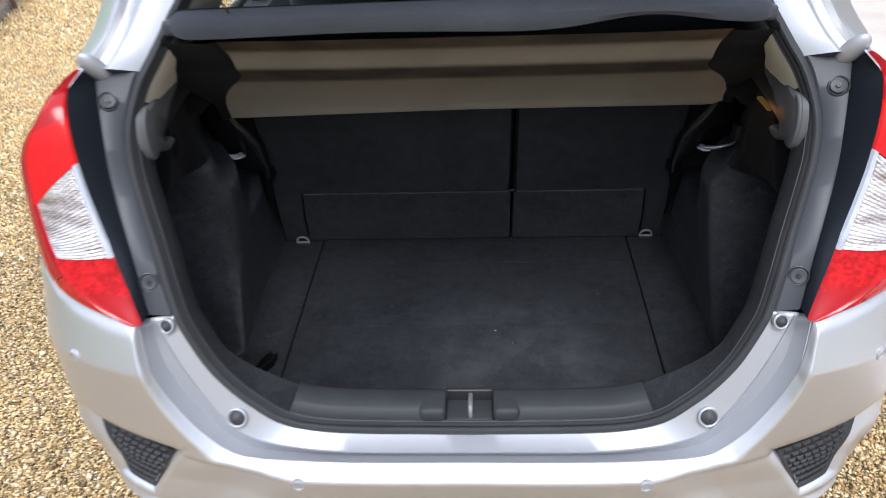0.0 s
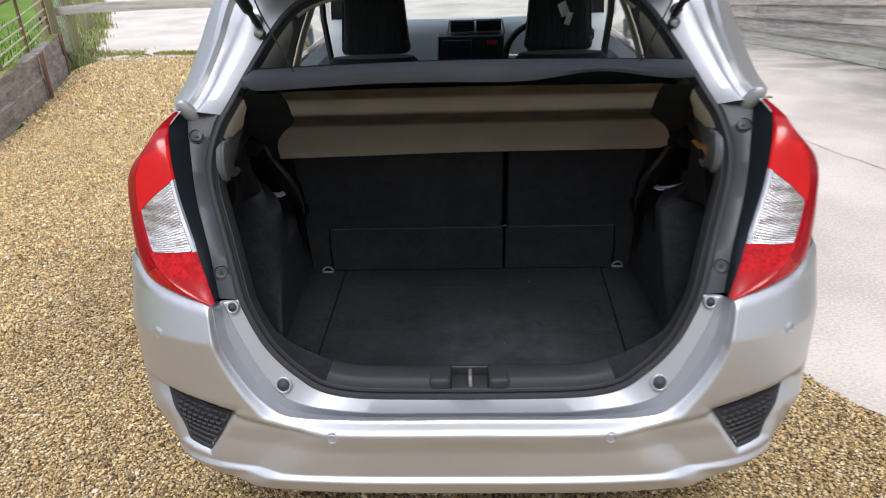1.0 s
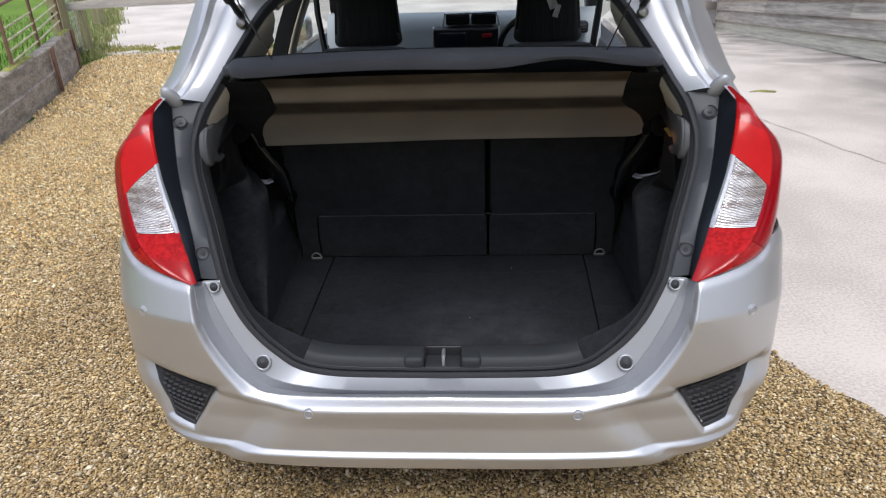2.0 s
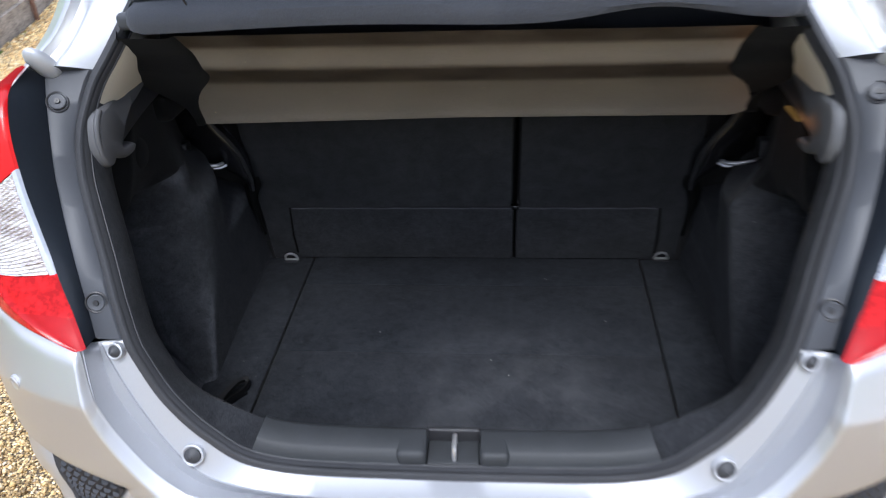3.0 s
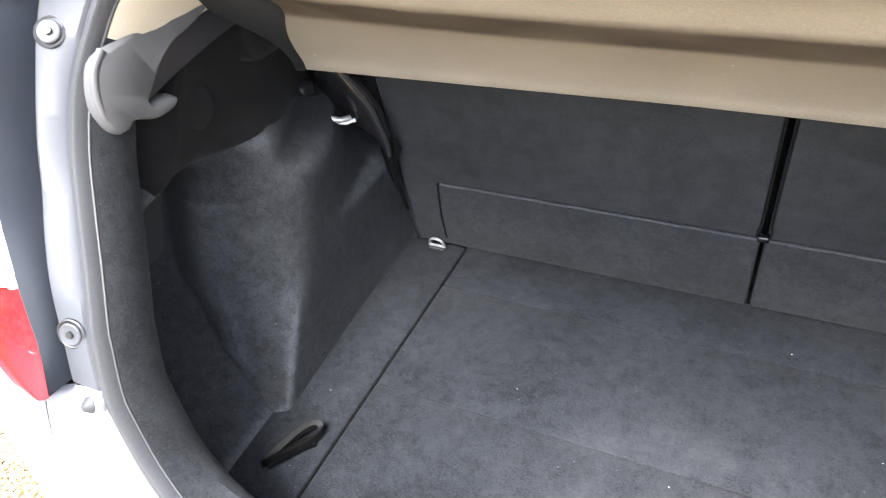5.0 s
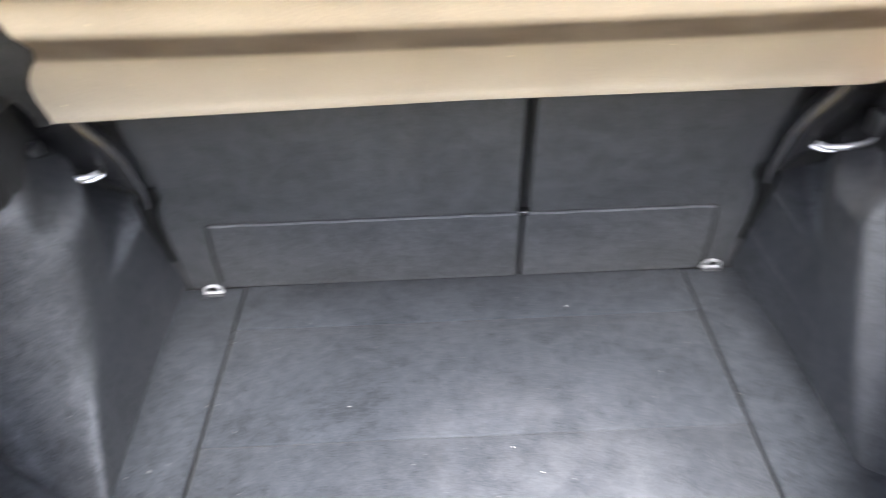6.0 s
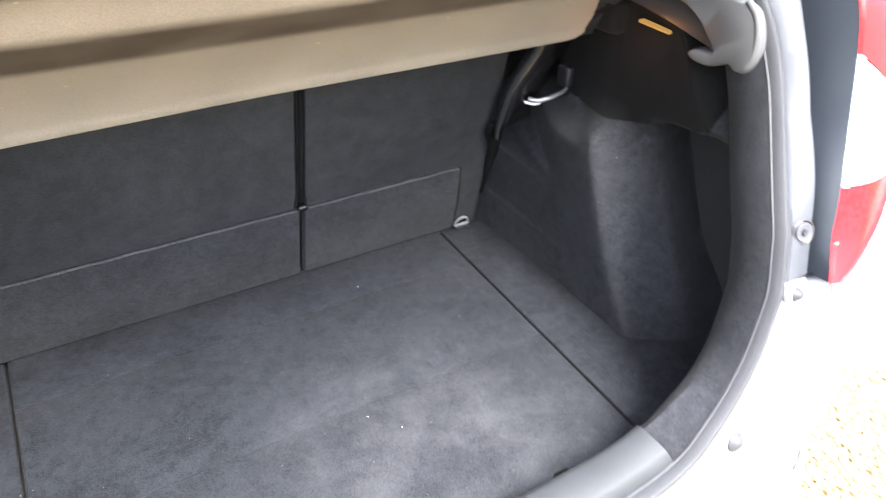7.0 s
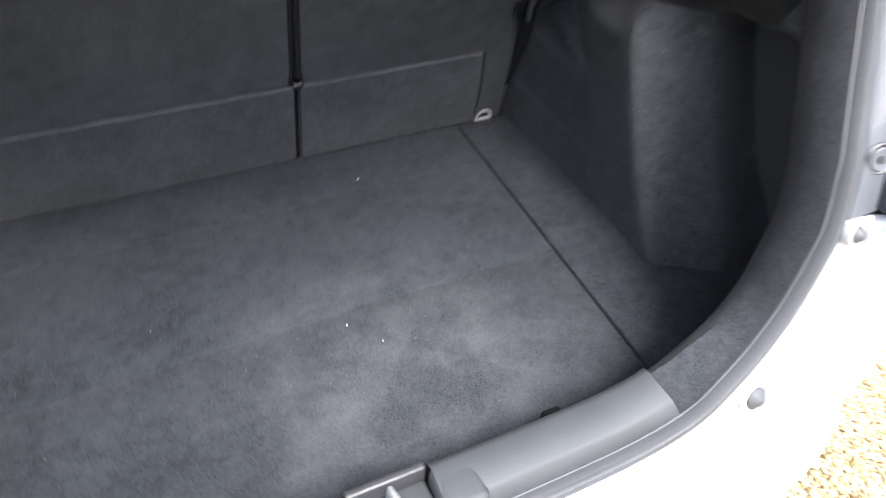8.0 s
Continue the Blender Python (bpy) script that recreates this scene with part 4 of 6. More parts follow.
def disc(name, c, n, r, mat, parent, depth=0.004, ring_w=0.0, sides=24, label="", dome=0.0):
    """A round cap on a surface: centre, outward normal, radius; with a raised rim if ring_w."""
    n = n.normalized()
    u = n.orthogonal().normalized()
    v = n.cross(u)
    prof = [(r, -0.004), (r, depth), (r * 0.9, depth + 0.001)]
    if ring_w:
        prof += [(r - ring_w, depth), (r - ring_w * 1.1, depth - 0.0025), (r * 0.5, depth - 0.002 + dome), (0.001, depth - 0.002 + dome)]
    else:
        prof += [(r * 0.5, depth + 0.001 + dome), (0.001, depth + 0.001 + dome * 1.2)]
    rws = [[tuple(c + (math.cos(t) * u + math.sin(t) * v) * q + n * h) for t in [2 * math.pi * k / sides for k in range(sides)]] for q, h in prof]
    vv, ff = grid(rws, closed=True)
    return mesh(name, vv, ff, mat, parent, True, label)


for s in (-1, 1):
    gap = [c[-1] for c in cols if c[-1][0] > 0.80]
    tube("panel_gap", [(s * (x + 0.0012), y - 0.001, z + 0.002) for x, y, z in gap], 0.0022, BLACK_PLASTIC, bumper, 5)

for x, z in ((-0.325, 0.524), (0.327, 0.524), (-0.739, 0.752), (0.737, 0.750)):
    p, n = on_bumper(x, z)
    sensor = disc("parking_sensor", p, n, 0.0146, SILVER_INNER, bumper, 0.0012, label="parking sensor with a dark ring")
    disc("sensor_face", p, n, 0.0128, SILVER, sensor, 0.003, 0.003)

for s in (-1, 1):
    rws = []
    for i in range(13):
        row = []
        for j in range(15):
            u, t = j / 14, i / 12
            x = (VENT[0][0] * (1 - u) + VENT[1][0] * u) * (1 - t) + (VENT[3][0] * (1 - u) + VENT[2][0] * u) * t
            z = (VENT[0][1] * (1 - u) + VENT[1][1] * u) * (1 - t) + (VENT[3][1] * (1 - u) + VENT[2][1] * u) * t
            edge = min(u, 1 - u, t, 1 - t)
            row.append(tuple(on_bumper(s * x, z, 0.004 + (0.004 if edge < 0.05 else 0.0))[0]))
        rws.append(row)
    loft("bumper_vent", rws, BLACK_PLASTIC, bumper, "black honeycomb bumper vent")
    vv, ff = [], []
    for i in range(9):
        for j in range(8):
            u, t = 0.08 + 0.84 * (j + 0.5 * (i % 2)) / 8, 0.07 + 0.86 * i / 8
            if u > 0.95:
                continue
            x = (VENT[0][0] * (1 - u) + VENT[1][0] * u) * (1 - t) + (VENT[3][0] * (1 - u) + VENT[2][0] * u) * t
            z = (VENT[0][1] * (1 - u) + VENT[1][1] * u) * (1 - t) + (VENT[3][1] * (1 - u) + VENT[2][1] * u) * t
            wx = 0.0105 * (1 - 0.5 * t)
            k = len(vv)
            for dx, dz, o in ((-wx, 0.0, 0.005), (-wx * 0.6, 0.0045, 0.007), (wx * 0.6, 0.0045, 0.007), (wx, 0, 0.005), (wx * 0.6, -0.003, 0.010), (-wx * 0.6, -0.003, 0.010)):
                vv.append(tuple(on_bumper(s * (x + dx), z + dz, o)[0]))
            ff += [(k, k + 1, k + 2, k + 3), (k, k + 3, k + 4, k + 5)]
    mesh("grille", vv, ff, BLACK_PLASTIC, bumper, False)

U_SPLIT = 0.46   # joint between the inner and outer lens
# ---- flange of the boot opening, silver below, grey trim and black panel beside the lamps


def curve_k(pts, m=8):
    """Points along a smooth line with the same count between each pair of given points."""
    p = np.array(pts, float)
    e = np.vstack([2 * p[0] - p[1], p, 2 * p[-1] - p[-2]])
    out = [0.5 * (2 * b + (c - a) * t + (2 * a - 5 * b + 4 * c - d) * t * t + (3 * b - a - 3 * c + d) * t ** 3) for a, b, c, d in (e[i:i + 4] for i in range(len(p) - 1)) for t in np.linspace(0, 1, m, endpoint=False)]
    return np.array(out + [p[-1]])


def bumper_edge(x):
    a = math.asin((x / 0.85) ** (NB / 2))
    top = bumper_top(x)
    return bumper_point(a, top, edge_inset(x, top, top))


S_low = curve_k([(x, y_open(z), z) for x, z in SEAL[:9]])
C_low = curve_k([(0, 0.066, 0.561), (0.235, 0.067, 0.561), (0.34, 0.074, 0.566), (0.405, 0.083, 0.575), (0.452, 0.094, 0.594), (0.488, 0.106, 0.634), (0.522, 0.119, 0.69), (0.553, 0.134, 0.752), (0.581, 0.152, 0.824)])
O_x = [min(q[0], 0.5972) for q in curve_k([(x, 0) for x in (0, 0.245, 0.355, 0.425, 0.470, 0.512, 0.547, 0.575, 0.5972)])]
O_low = np.array([bumper_edge(x) for x in O_x]) + np.array([0, 0.0006, 0.0006])
S_in = S_low + np.array([0, 0.012, -0.004])
G_low = 0.35 * C_low + 0.65 * O_low + np.array([0, 0.024, -0.016])
C2 = C_low + np.array([0, -0.004, 0.001])
SLIT_LINE = O_low[int(len(O_low) * 0.45):] + np.array([0.0004, -0.0004, 0])
O2 = O_low + np.array([0.012, 0.0015, -0.010])
halfc = [S_in, S_low, C_low, C2, G_low, O_low, O2]


def both(curves):
    return [[(-x, y, z) for x, y, z in c[:0:-1]] + [tuple(p) for p in c] for c in curves]


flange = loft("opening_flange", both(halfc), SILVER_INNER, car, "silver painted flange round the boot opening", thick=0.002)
# thin tube added only to cover the dark slit between flange and bumper
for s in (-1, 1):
    tube("seam_bead", [(s * x, y, z) for x, y, z in SLIT_LINE], 0.0022, SILVER_INNER, flange, 6)
T_edge = [(0.588, 0.153, 0.830), (0.597, 0.172, 0.883), (0.607, 0.192, 0.937), (0.622, 0.220, 0.982), (0.637, 0.249, 1.020), (0.648, 0.276, 1.068), (0.657, 0.306, 1.115), (0.666, 0.340, 1.165), (0.677, 0.378, 1.208)]
L_edge = [(0.589, 0.116, 0.834), (0.611, 0.145, 0.886), (0.635, 0.175, 0.969), (0.655, 0.200, 1.026), (0.670, 0.220, 1.075), (0.683, 0.246, 1.140), (0.692, 0.277, 1.186), (0.697, 0.308, 1.208), (0.682, 0.338, 1.230)]
E_edge = [(0.597, 0.120, 0.836), (0.645, 0.135, 0.840), (0.706, 0.160, 0.850), (0.755, 0.188, 0.863), (0.788, 0.218, 0.890), (0.810, 0.258, 0.940), (0.820, 0.290, 1.005), (0.818, 0.306, 1.072), (0.796, 0.303, 1.116), (0.761, 0.299, 1.149), (0.733, 0.297, 1.173), (0.706, 0.306, 1.206), (0.685, 0.338, 1.232)]
D_edge = [(0.692, 0.356, 1.228), (0.662, 0.415, 1.268), (0.622, 0.478, 1.365), (0.590, 0.536, 1.47), (0.55, 0.60, 1.50)]
KNEE = (0.594, 1.208)   # where the grey trim ends and the silver pillar begins
S_mid = curve([(x, y_open(z), z) for x, z in SEAL[8:15] + [KNEE]], 44)
T_c, L_c = curve(T_edge, 44), curve(L_edge, 44)
S_up = curve([(x, y_open(z), z) for x, z in [KNEE] + SEAL[15:19]], 40)
D_c = curve(D_edge, 40)


def handed(c, s):
    return [(s * x, y, z) for x, y, z in c]


for s in (-1, 1):
    trims = [S_mid + np.array([-0.004, 0.012, 0]), S_mid, 0.9 * S_mid + 0.1 * T_c + np.array([0, -0.005, 0.002]), 0.12 * S_mid + 0.88 * T_c + np.array([0, -0.003, 0.001]), T_c, T_c + np.array([0.002, 0.010, 0])]
    trim = loft("opening_trim", [handed(c, s) for c in trims], GREY_TRIM, car, "grey plastic trim beside the boot opening")
    for x, z in ((0.580, 0.887), (0.650, 1.168)):
        i, k = int(np.argmin(abs(S_mid[:, 2] - z))), int(np.argmin(abs(T_c[:, 2] - z)))
        a, b = S_mid[i], T_c[k]
        w = (x - a[0]) / (b[0] - a[0])
        along = Vector(T_c[k + 1] - T_c[k - 1]).normalized()
        n = Vector(b - a).normalized().cross(along)
        n = n if n.y < 0 else -n
        n.x *= s
        c = Vector((s * x, a[1] + (b[1] - a[1]) * w - 0.0035, z))
        disc("cap_rim", c, n, 0.0185, BLACK_PLASTIC, trim, 0.0015, 0.0035)
        disc("screw_cap", c, n, 0.0138, GREY_TRIM, trim, 0.0035, dome=-0.0012)
        disc("screw", c, n, 0.0045, BLACK_PLASTIC, trim, 0.0052)
    panels = [T_c + np.array([0.0015, 0.004, 0]), T_c + np.array([0.002, -0.006, 0]), 0.5 * T_c + 0.5 * L_c + np.array([-0.001, -0.005, 0.001]), L_c + np.array([-0.0015, 0.001, 0]), L_c + np.array([0.004, 0.012, 0])]
    loft("lamp_panel", [handed(c, s) for c in panels], BLACK_GLOSS, car, "gloss black panel beside the tail lamp")
    # silver pillar with its rain channel
    m = [S_up + np.array([-0.003, 0.012, 0]), S_up, 0.75 * S_up + 0.25 * D_c + np.array([0, -0.008, 0.004]), 0.54 * S_up + 0.46 * D_c + np.array([0, -0.011, 0.006]), 0.46 * S_up + 0.54 * D_c + np.array([0, -0.008, 0.004]), 0.38 * S_up + 0.62 * D_c + np.array([0, 0.002, -0.001]), 0.2 * S_up + 0.8 * D_c + np.array([0, 0.006, -0.003]), 0.12 * S_up + 0.88 * D_c + np.array([0, -0.004, 0.004]), D_c, D_c + np.array([0.02, 0.05, -0.005])]
    pillar = loft("rear_pillar", [handed(c, s) for c in m], SILVER, car, "silver painted rear pillar with a rain channel")
    ends = [np.array([c[k] for c in row]) for row, k in ((trims, -1), (m, 0))]
    steps = [np.stack([np.interp(np.linspace(0, 1, 12), np.linspace(0, 1, len(e)), e[:, q]) for q in range(3)], 1) for e in ends]
    loft("pillar_foot", [handed(steps[0] * (1 - t) + steps[1] * t, s) for t in (0.0, 0.35, 0.7, 1.0)], GREY_TRIM, pillar, "grey trim at the foot of the pillar")
    bm = bmesh.new()
    bmesh.ops.create_uvsphere(bm, u_segments=16, v_segments=10, radius=1)
    bmesh.ops.scale(bm, vec=(0.020, 0.013, 0.036), verts=bm.verts)
    bmesh.ops.rotate(bm, cent=(0, 0, 0), matrix=Matrix.Rotation(radians(s * 25), 3, "Y") @ Matrix.Rotation(radians(25), 3, "X"), verts=bm.verts)
    bmesh.ops.translate(bm, vec=(s * 0.669, 0.370, 1.224), verts=bm.verts)
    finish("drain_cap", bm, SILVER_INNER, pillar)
    for x, y, z in ((0.503, 0.497, 1.415), (0.497, 0.487, 1.385)):
        disc("strut_bolt", Vector((s * x, y - 0.012, z)), Vector((s * 0.2, -0.8, 0.45)), 0.013, STEEL, pillar, 0.010, dome=0.004)
    # tail lamp
    Lc, Ec = curve(L_edge, 61), curve(E_edge, 61)

    def lens_point(u, t, out=0.0, s=s, Lc=Lc, Ec=Ec):
        k = np.arange(61) / 60.0
        p = np.array([(1 - u) * np.interp(t, k, Lc[:, q]) + u * np.interp(t, k, Ec[:, q]) for q in range(3)])
        b = 4 * u * (1 - u) * 0.042 * math.sin(math.pi * min(1, max(0, t * 0.97 + 0.015))) ** 0.7 + 0.005 * math.exp(-((u - U_SPLIT - 0.02) / 0.04) ** 2) + out
        return (s * (p[0] + 0.55 * b), p[1] - 0.84 * b - 0.002, p[2])

    def lens_patch(name, u0, u1, lo, hi, mat, parent, label, nu=16, nt=26, flute=0.0):
        """A stretch of the lens with its edges rolled in to a fine joint."""
        rws = []
        for i in range(-1, nt + 1):
            row = []
            for j in range(-1, nu + 1):
                ju, it = min(max(j, 0), nu - 1) / (nu - 1), min(max(i, 0), nt - 1) / (nt - 1)
                u = u0 + (u1 - u0) * ju
                t = lo(u) + (hi(u) - lo(u)) * it
                row.append(lens_point(u, t, -0.006 if (i in (-1, nt) or j in (-1, nu)) else flute * math.sin(i * 1.57 + 3.0 * math.sin(5 * u))))
            rws.append(row)
        return loft(name, rws, mat, parent, label)
    low_t, high_t = (lambda u: 0.270 + 0.20 * u), (lambda u: 0.630 - 0.20 * u)
    top_t, foot_t = (lambda u: 0.80 - 0.05 * u), (lambda u: 0.115 + 0.22 * u)
    lamp = lens_patch("tail_lamp", 0.0, U_SPLIT, top_t, lambda u: 1.0, RED_LENS, car, "red tail lamp with a clear fluted middle")
    lens_patch("brake_lens", 0.0, U_SPLIT, high_t, top_t, RED_BRIGHT, lamp, "bright red brake light lens", 16, 16)
    lens_patch("clear_lens", 0.03, U_SPLIT - 0.03, lambda u: low_t(u) + 0.004, lambda u: high_t(u) - 0.004, CLEAR_LENS, lamp, "clear fluted lens", 16, 96, 0.0011)
    lens_patch("lens_frame", 0.0, 0.027, low_t, high_t, SILVER_TRIM, lamp, "thin silver edge", 4, 20)
    lens_patch("lens_edge", U_SPLIT - 0.028, U_SPLIT, low_t, high_t, RED_DEEP, lamp, "dark red lens edge", 4, 20)
    lens_patch("reflector", 0.0, U_SPLIT, foot_t, low_t, RED_FACET, lamp, "faceted red reflector", 16, 20)
    lens_patch("lower_lens", 0.0, U_SPLIT, lambda u: 0.0, foot_t, RED_LENS, lamp, "red lower lens", 16, 16)
    lens_patch("outer_lens", U_SPLIT + 0.003, 1.0, lambda u: 0.30, lambda u: 1.0, RED_DEEP, lamp, "dark red outer lens", 14, 50)
    lens_patch("outer_reflector", U_SPLIT + 0.003, 1.0, lambda u: 0.0, lambda u: 0.298, RED_FACET, lamp, "faceted red outer reflector", 14, 24)
    # rear quarter panel from the lamp forward
    side_c = np.array([(half_width(z) + 0.002, 0.62, z) for z in np.linspace(0.89, 1.215, 40)])
    Eo = curve(E_edge[4:], 40)
    qp = [Eo + np.array([-0.012, 0.004, 0]), Eo + np.array([-0.003, 0.006, 0]), 0.6 * Eo + 0.4 * side_c + np.array([0.006, 0, 0]), side_c]
    loft("quarter_panel", [handed(c, s) for c in qp], SILVER, car, "silver rear quarter panel")
    up_c = curve([(0.775, 0.62, 1.215), (0.735, 0.64, 1.30), (0.69, 0.68, 1.40), (0.64, 0.72, 1.475)], 40)
    loft("pillar_skin", [handed(c, s) for c in (D_c[:34], 0.5 * D_c[:34] + 0.5 * up_c[:34] + np.array([0.012, -0.01, 0]), up_c[:34])], SILVER, car)
    for c, n, r in ((Vector((s * 0.447, 0.098, 0.621)), Vector((0, -0.9, 0.35)), 0.020), (Vector((s * 0.555, 0.145, 0.81)), Vector((s * 0.1, -0.9, 0.35)), 0.0145)):
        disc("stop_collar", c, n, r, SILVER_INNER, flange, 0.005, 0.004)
        disc("rubber_stop", c, n, r * 0.72, RUBBER, flange, 0.006, dome=0.006)

# ---- weather seal and inner rim
seal_rows = around([(-0.003, 0.006), (-0.002, -0.003), (0.003, -0.007), (0.010, -0.0075), (0.0135, -0.004), (0.0142, 0.003), (0.0160, 0.003), (0.0168, -0.004), (0.0188, -0.0085), (0.0210, -0.0045), (0.0220, 0.003), (0.0236, 0.004), (0.0225, 0.012)])
v, f = grid([list(c) for c in zip(*seal_rows)] + [[r[0] for r in seal_rows]])
mesh("weather_seal", v, f, RUBBER, car, True, "black rubber weather seal round the boot opening")
RIM_PROFILE = [(0.0225, 0.005), (0.0245, 0.010), (0.0265, 0.026), (0.026, 0.042), (0.0235, 0.056), (0.018, 0.069), (0.010, 0.080), (0.0, 0.088), (-0.014, 0.095), (-0.04, 0.100), (-0.10, 0.104)]
for s in (-1, 1):
    keep = lambda p, s=s: p.x * s > 0.355 and 0.575 < p.z < 1.175
    loft("boot_rim", around(RIM_PROFILE, keep, lambda p: 1 + 1.6 * smooth01((0.74 - p.z) / 0.15)), CARPET_RIM, car, "dark carpeted rim inside the boot opening")
    keep = lambda p, s=s: p.x * s >= 0.0 and 1.165 <= p.z <= 1.435
    loft("pillar_trim", around([(0.022, 0.004), (0.025, 0.012), (0.026, 0.05), (0.014, 0.12), (-0.01, 0.22), (-0.06, 0.32)], keep), BEIGE, car, "beige pillar and headlining trim")
    keep = lambda p, s=s: p.x * s >= 0.0 and 1.43 <= p.z
    loft("header_trim", around([(0.022, 0.004), (0.025, 0.010), (0.026, 0.022), (0.020, 0.034), (0.006, 0.044), (-0.02, 0.05)], keep), BEIGE, car, "beige trim along the roof edge")
SILL_PROFILE = [(0.022, 0.005), (0.031, 0.004), (0.044, 0.005), (0.050, 0.009), (0.070, 0.043), (0.069, 0.053), (0.062, 0.061), (-0.021, 0.106)]
for s in (-1, 1):
    keep = lambda p, s=s: p.x * s > 0.044 and abs(p.x) <= 0.366 and p.z < 0.7
    sl = loft("sill_plate", around(SILL_PROFILE, keep), SILL, car, "grey plastic boot sill plate")
    box("sill_step", (min(s * 0.046, s * 0.098), 0.112, 0.585), (max(s * 0.046, s * 0.098), 0.172, 0.621), SILL, sl, 0.010)
latch = box("latch_recess", (-0.046, 0.118, 0.565), (0.046, 0.175, 0.592), SILL, car, 0.004, "black striker recess in the sill")
box("recess_back", (-0.046, 0.172, 0.585), (0.046, 0.182, 0.618), BLACK_PLASTIC, latch, 0.003)
tube("striker", [(0.002, 0.128, 0.59), (0.002, 0.126, 0.605), (0.002, 0.130, 0.616), (0.002, 0.148, 0.620), (0.002, 0.166, 0.612), (0.002, 0.168, 0.592)], 0.0046, ZINC, latch, 10, "bright steel striker loop")


# ---- side linings of the boot
def table(rows, z):
    """Values at a height, from rows of (height, value, ...)."""
    return [float(np.interp(z, [r[0] for r in rows], [r[k] for r in rows])) for k in range(1, len(rows[0]))]


# plan places (x, y) at heights: outer ridge, inner ridge and flank of the wheel arch
RIDGE_OUT = {1: [(0.515, 0.672, 0.352), (0.60, 0.667, 0.388), (0.73, 0.662, 0.450), (0.867, 0.660, 0.509)],
             -1: [(0.515, 0.556, 0.392), (0.56, 0.588, 0.402), (0.61, 0.618, 0.404), (0.70, 0.648, 0.426), (0.79, 0.658, 0.450), (0.86, 0.660, 0.474), (0.92, 0.660, 0.492)]}
RIDGE_IN = {1: [(0.515, 0.566, 0.421), (0.62, 0.556, 0.475), (0.73, 0.546, 0.517), (0.865, 0.534, 0.558)],
            -1: [(0.515, 0.534, 0.405), (0.60, 0.540, 0.458), (0.72, 0.544, 0.530), (0.83, 0.545, 0.568), (0.95, 0.552, 0.560)]}
FLANK_MID = {1: [(0.515, 0.574, 0.66), (0.60, 0.574, 0.67), (0.72, 0.562, 0.68), (0.87, 0.552, 0.70)], -1: [(0.515, 0.552, 0.66), (0.60, 0.560, 0.67), (0.72, 0.562, 0.69), (0.90, 0.560, 0.71)]}
FLANK_END = {1: [(0.515, 0.562, 0.925), (0.60, 0.580, 0.925), (0.87, 0.578, 0.925)], -1: [(0.515, 0.556, 0.925), (0.60, 0.576, 0.925), (0.90, 0.580, 0.925)]}
tail = around([(-0.020, 0.100)], lambda p: p.x > 0.44 and 0.655 < p.z < 1.21)[0]
tail.sort(key=lambda p: p[2])
TAIL = [(z, x, y) for x, y, z in tail]
SPANS = (12, 14, 18, 24, 24, 20)


def lining_row(z, s):
    """One level of the lining: rim, pocket, slanting facet between two ridges, flank, then the wall above the crown."""
    low = 1 - smooth01((z - 0.56) / 0.10)
    ex, ey = table(TAIL, max(z, 0.668))
    ox, oy = table(RIDGE_OUT[s], z)
    ix, iy = table(RIDGE_IN[s], z)
    gx, gy = table(FLANK_MID[s], z)
    fx, fy = table(FLANK_END[s], z)
    ex, ey = ex + 0.03 * low, ey - 0.01 * low
    deep = 0.145 if s > 0 else 0.13 * smooth01((z - 0.50) / 0.24)
    back = 0.055 * smooth01((z - 0.54) / 0.14)
    pts = [(ex, ey), (0.25 * ex + 0.75 * ox + deep, ey + 0.022), (ox + deep, oy + back), (ox, oy), (ix, iy), (gx, gy), (fx, fy)]
    # heights at which each line ends in the upper wall, how fast, and the wall's own line
    crown = ((0.90, 0.895, 0.885, 0.870, 0.868, 0.845, 0.72), (0.92, 0.880, 0.890, 0.898, 0.920, 0.862, 0.73))[s < 0]
    rise = ((0.06, 0.05, 0.05, 0.050, 0.055, 0.035, 0.03), (0.06, 0.065, 0.065, 0.07, 0.08, 0.045, 0.03))[s < 0]
    wall = [(ex, ey), (0.603, ey + 0.035), (0.607, ey + 0.06), (0.610, max(oy, ey + 0.09)), (0.612, max(iy + 0.035, ey + 0.16)), (0.668, 0.745), (0.700, 0.925)]
    mixed = []
    for (x, y), c, r, (wx, wy) in zip(pts, crown, rise, wall):
        k = smooth01((z - c) / r)
        mixed.append((x + (wx - x) * k, y + (wy - y) * k))
    line, loose = [], []
    # how many times each stretch is rounded: the inner ridge stays crisp low down
    soft = (10, 12, 10, 44 if s < 0 else 5, int(8 + 70 * smooth01((z - 0.60) / 0.20)) if s < 0 else 5, 60 if s < 0 else 40, 20)
    for i, n in enumerate(SPANS):
        for k in range(n):
            u = k / n
            line.append([mixed[i][q] + (mixed[i + 1][q] - mixed[i][q]) * u for q in (0, 1)])
            loose.append(soft[i] + (soft[i + 1] - soft[i]) * u)
    line.append(list(mixed[-1]))
    loose.append(0)
    line, loose = np.array(line), np.array(loose)
    loose[0] = 0
    for it in range(140):
        mean = (line[:-2] + line[2:]) / 2
        go = (loose[1:-1] > it)[:, None]
        line[1:-1] = np.where(go, 0.4 * line[1:-1] + 0.6 * mean, line[1:-1])
    return line


LEVELS = list(np.linspace(0.505, 0.84, 40)) + list(np.linspace(0.846, 0.99, 34)) + list(np.linspace(1.0, 1.20, 14))
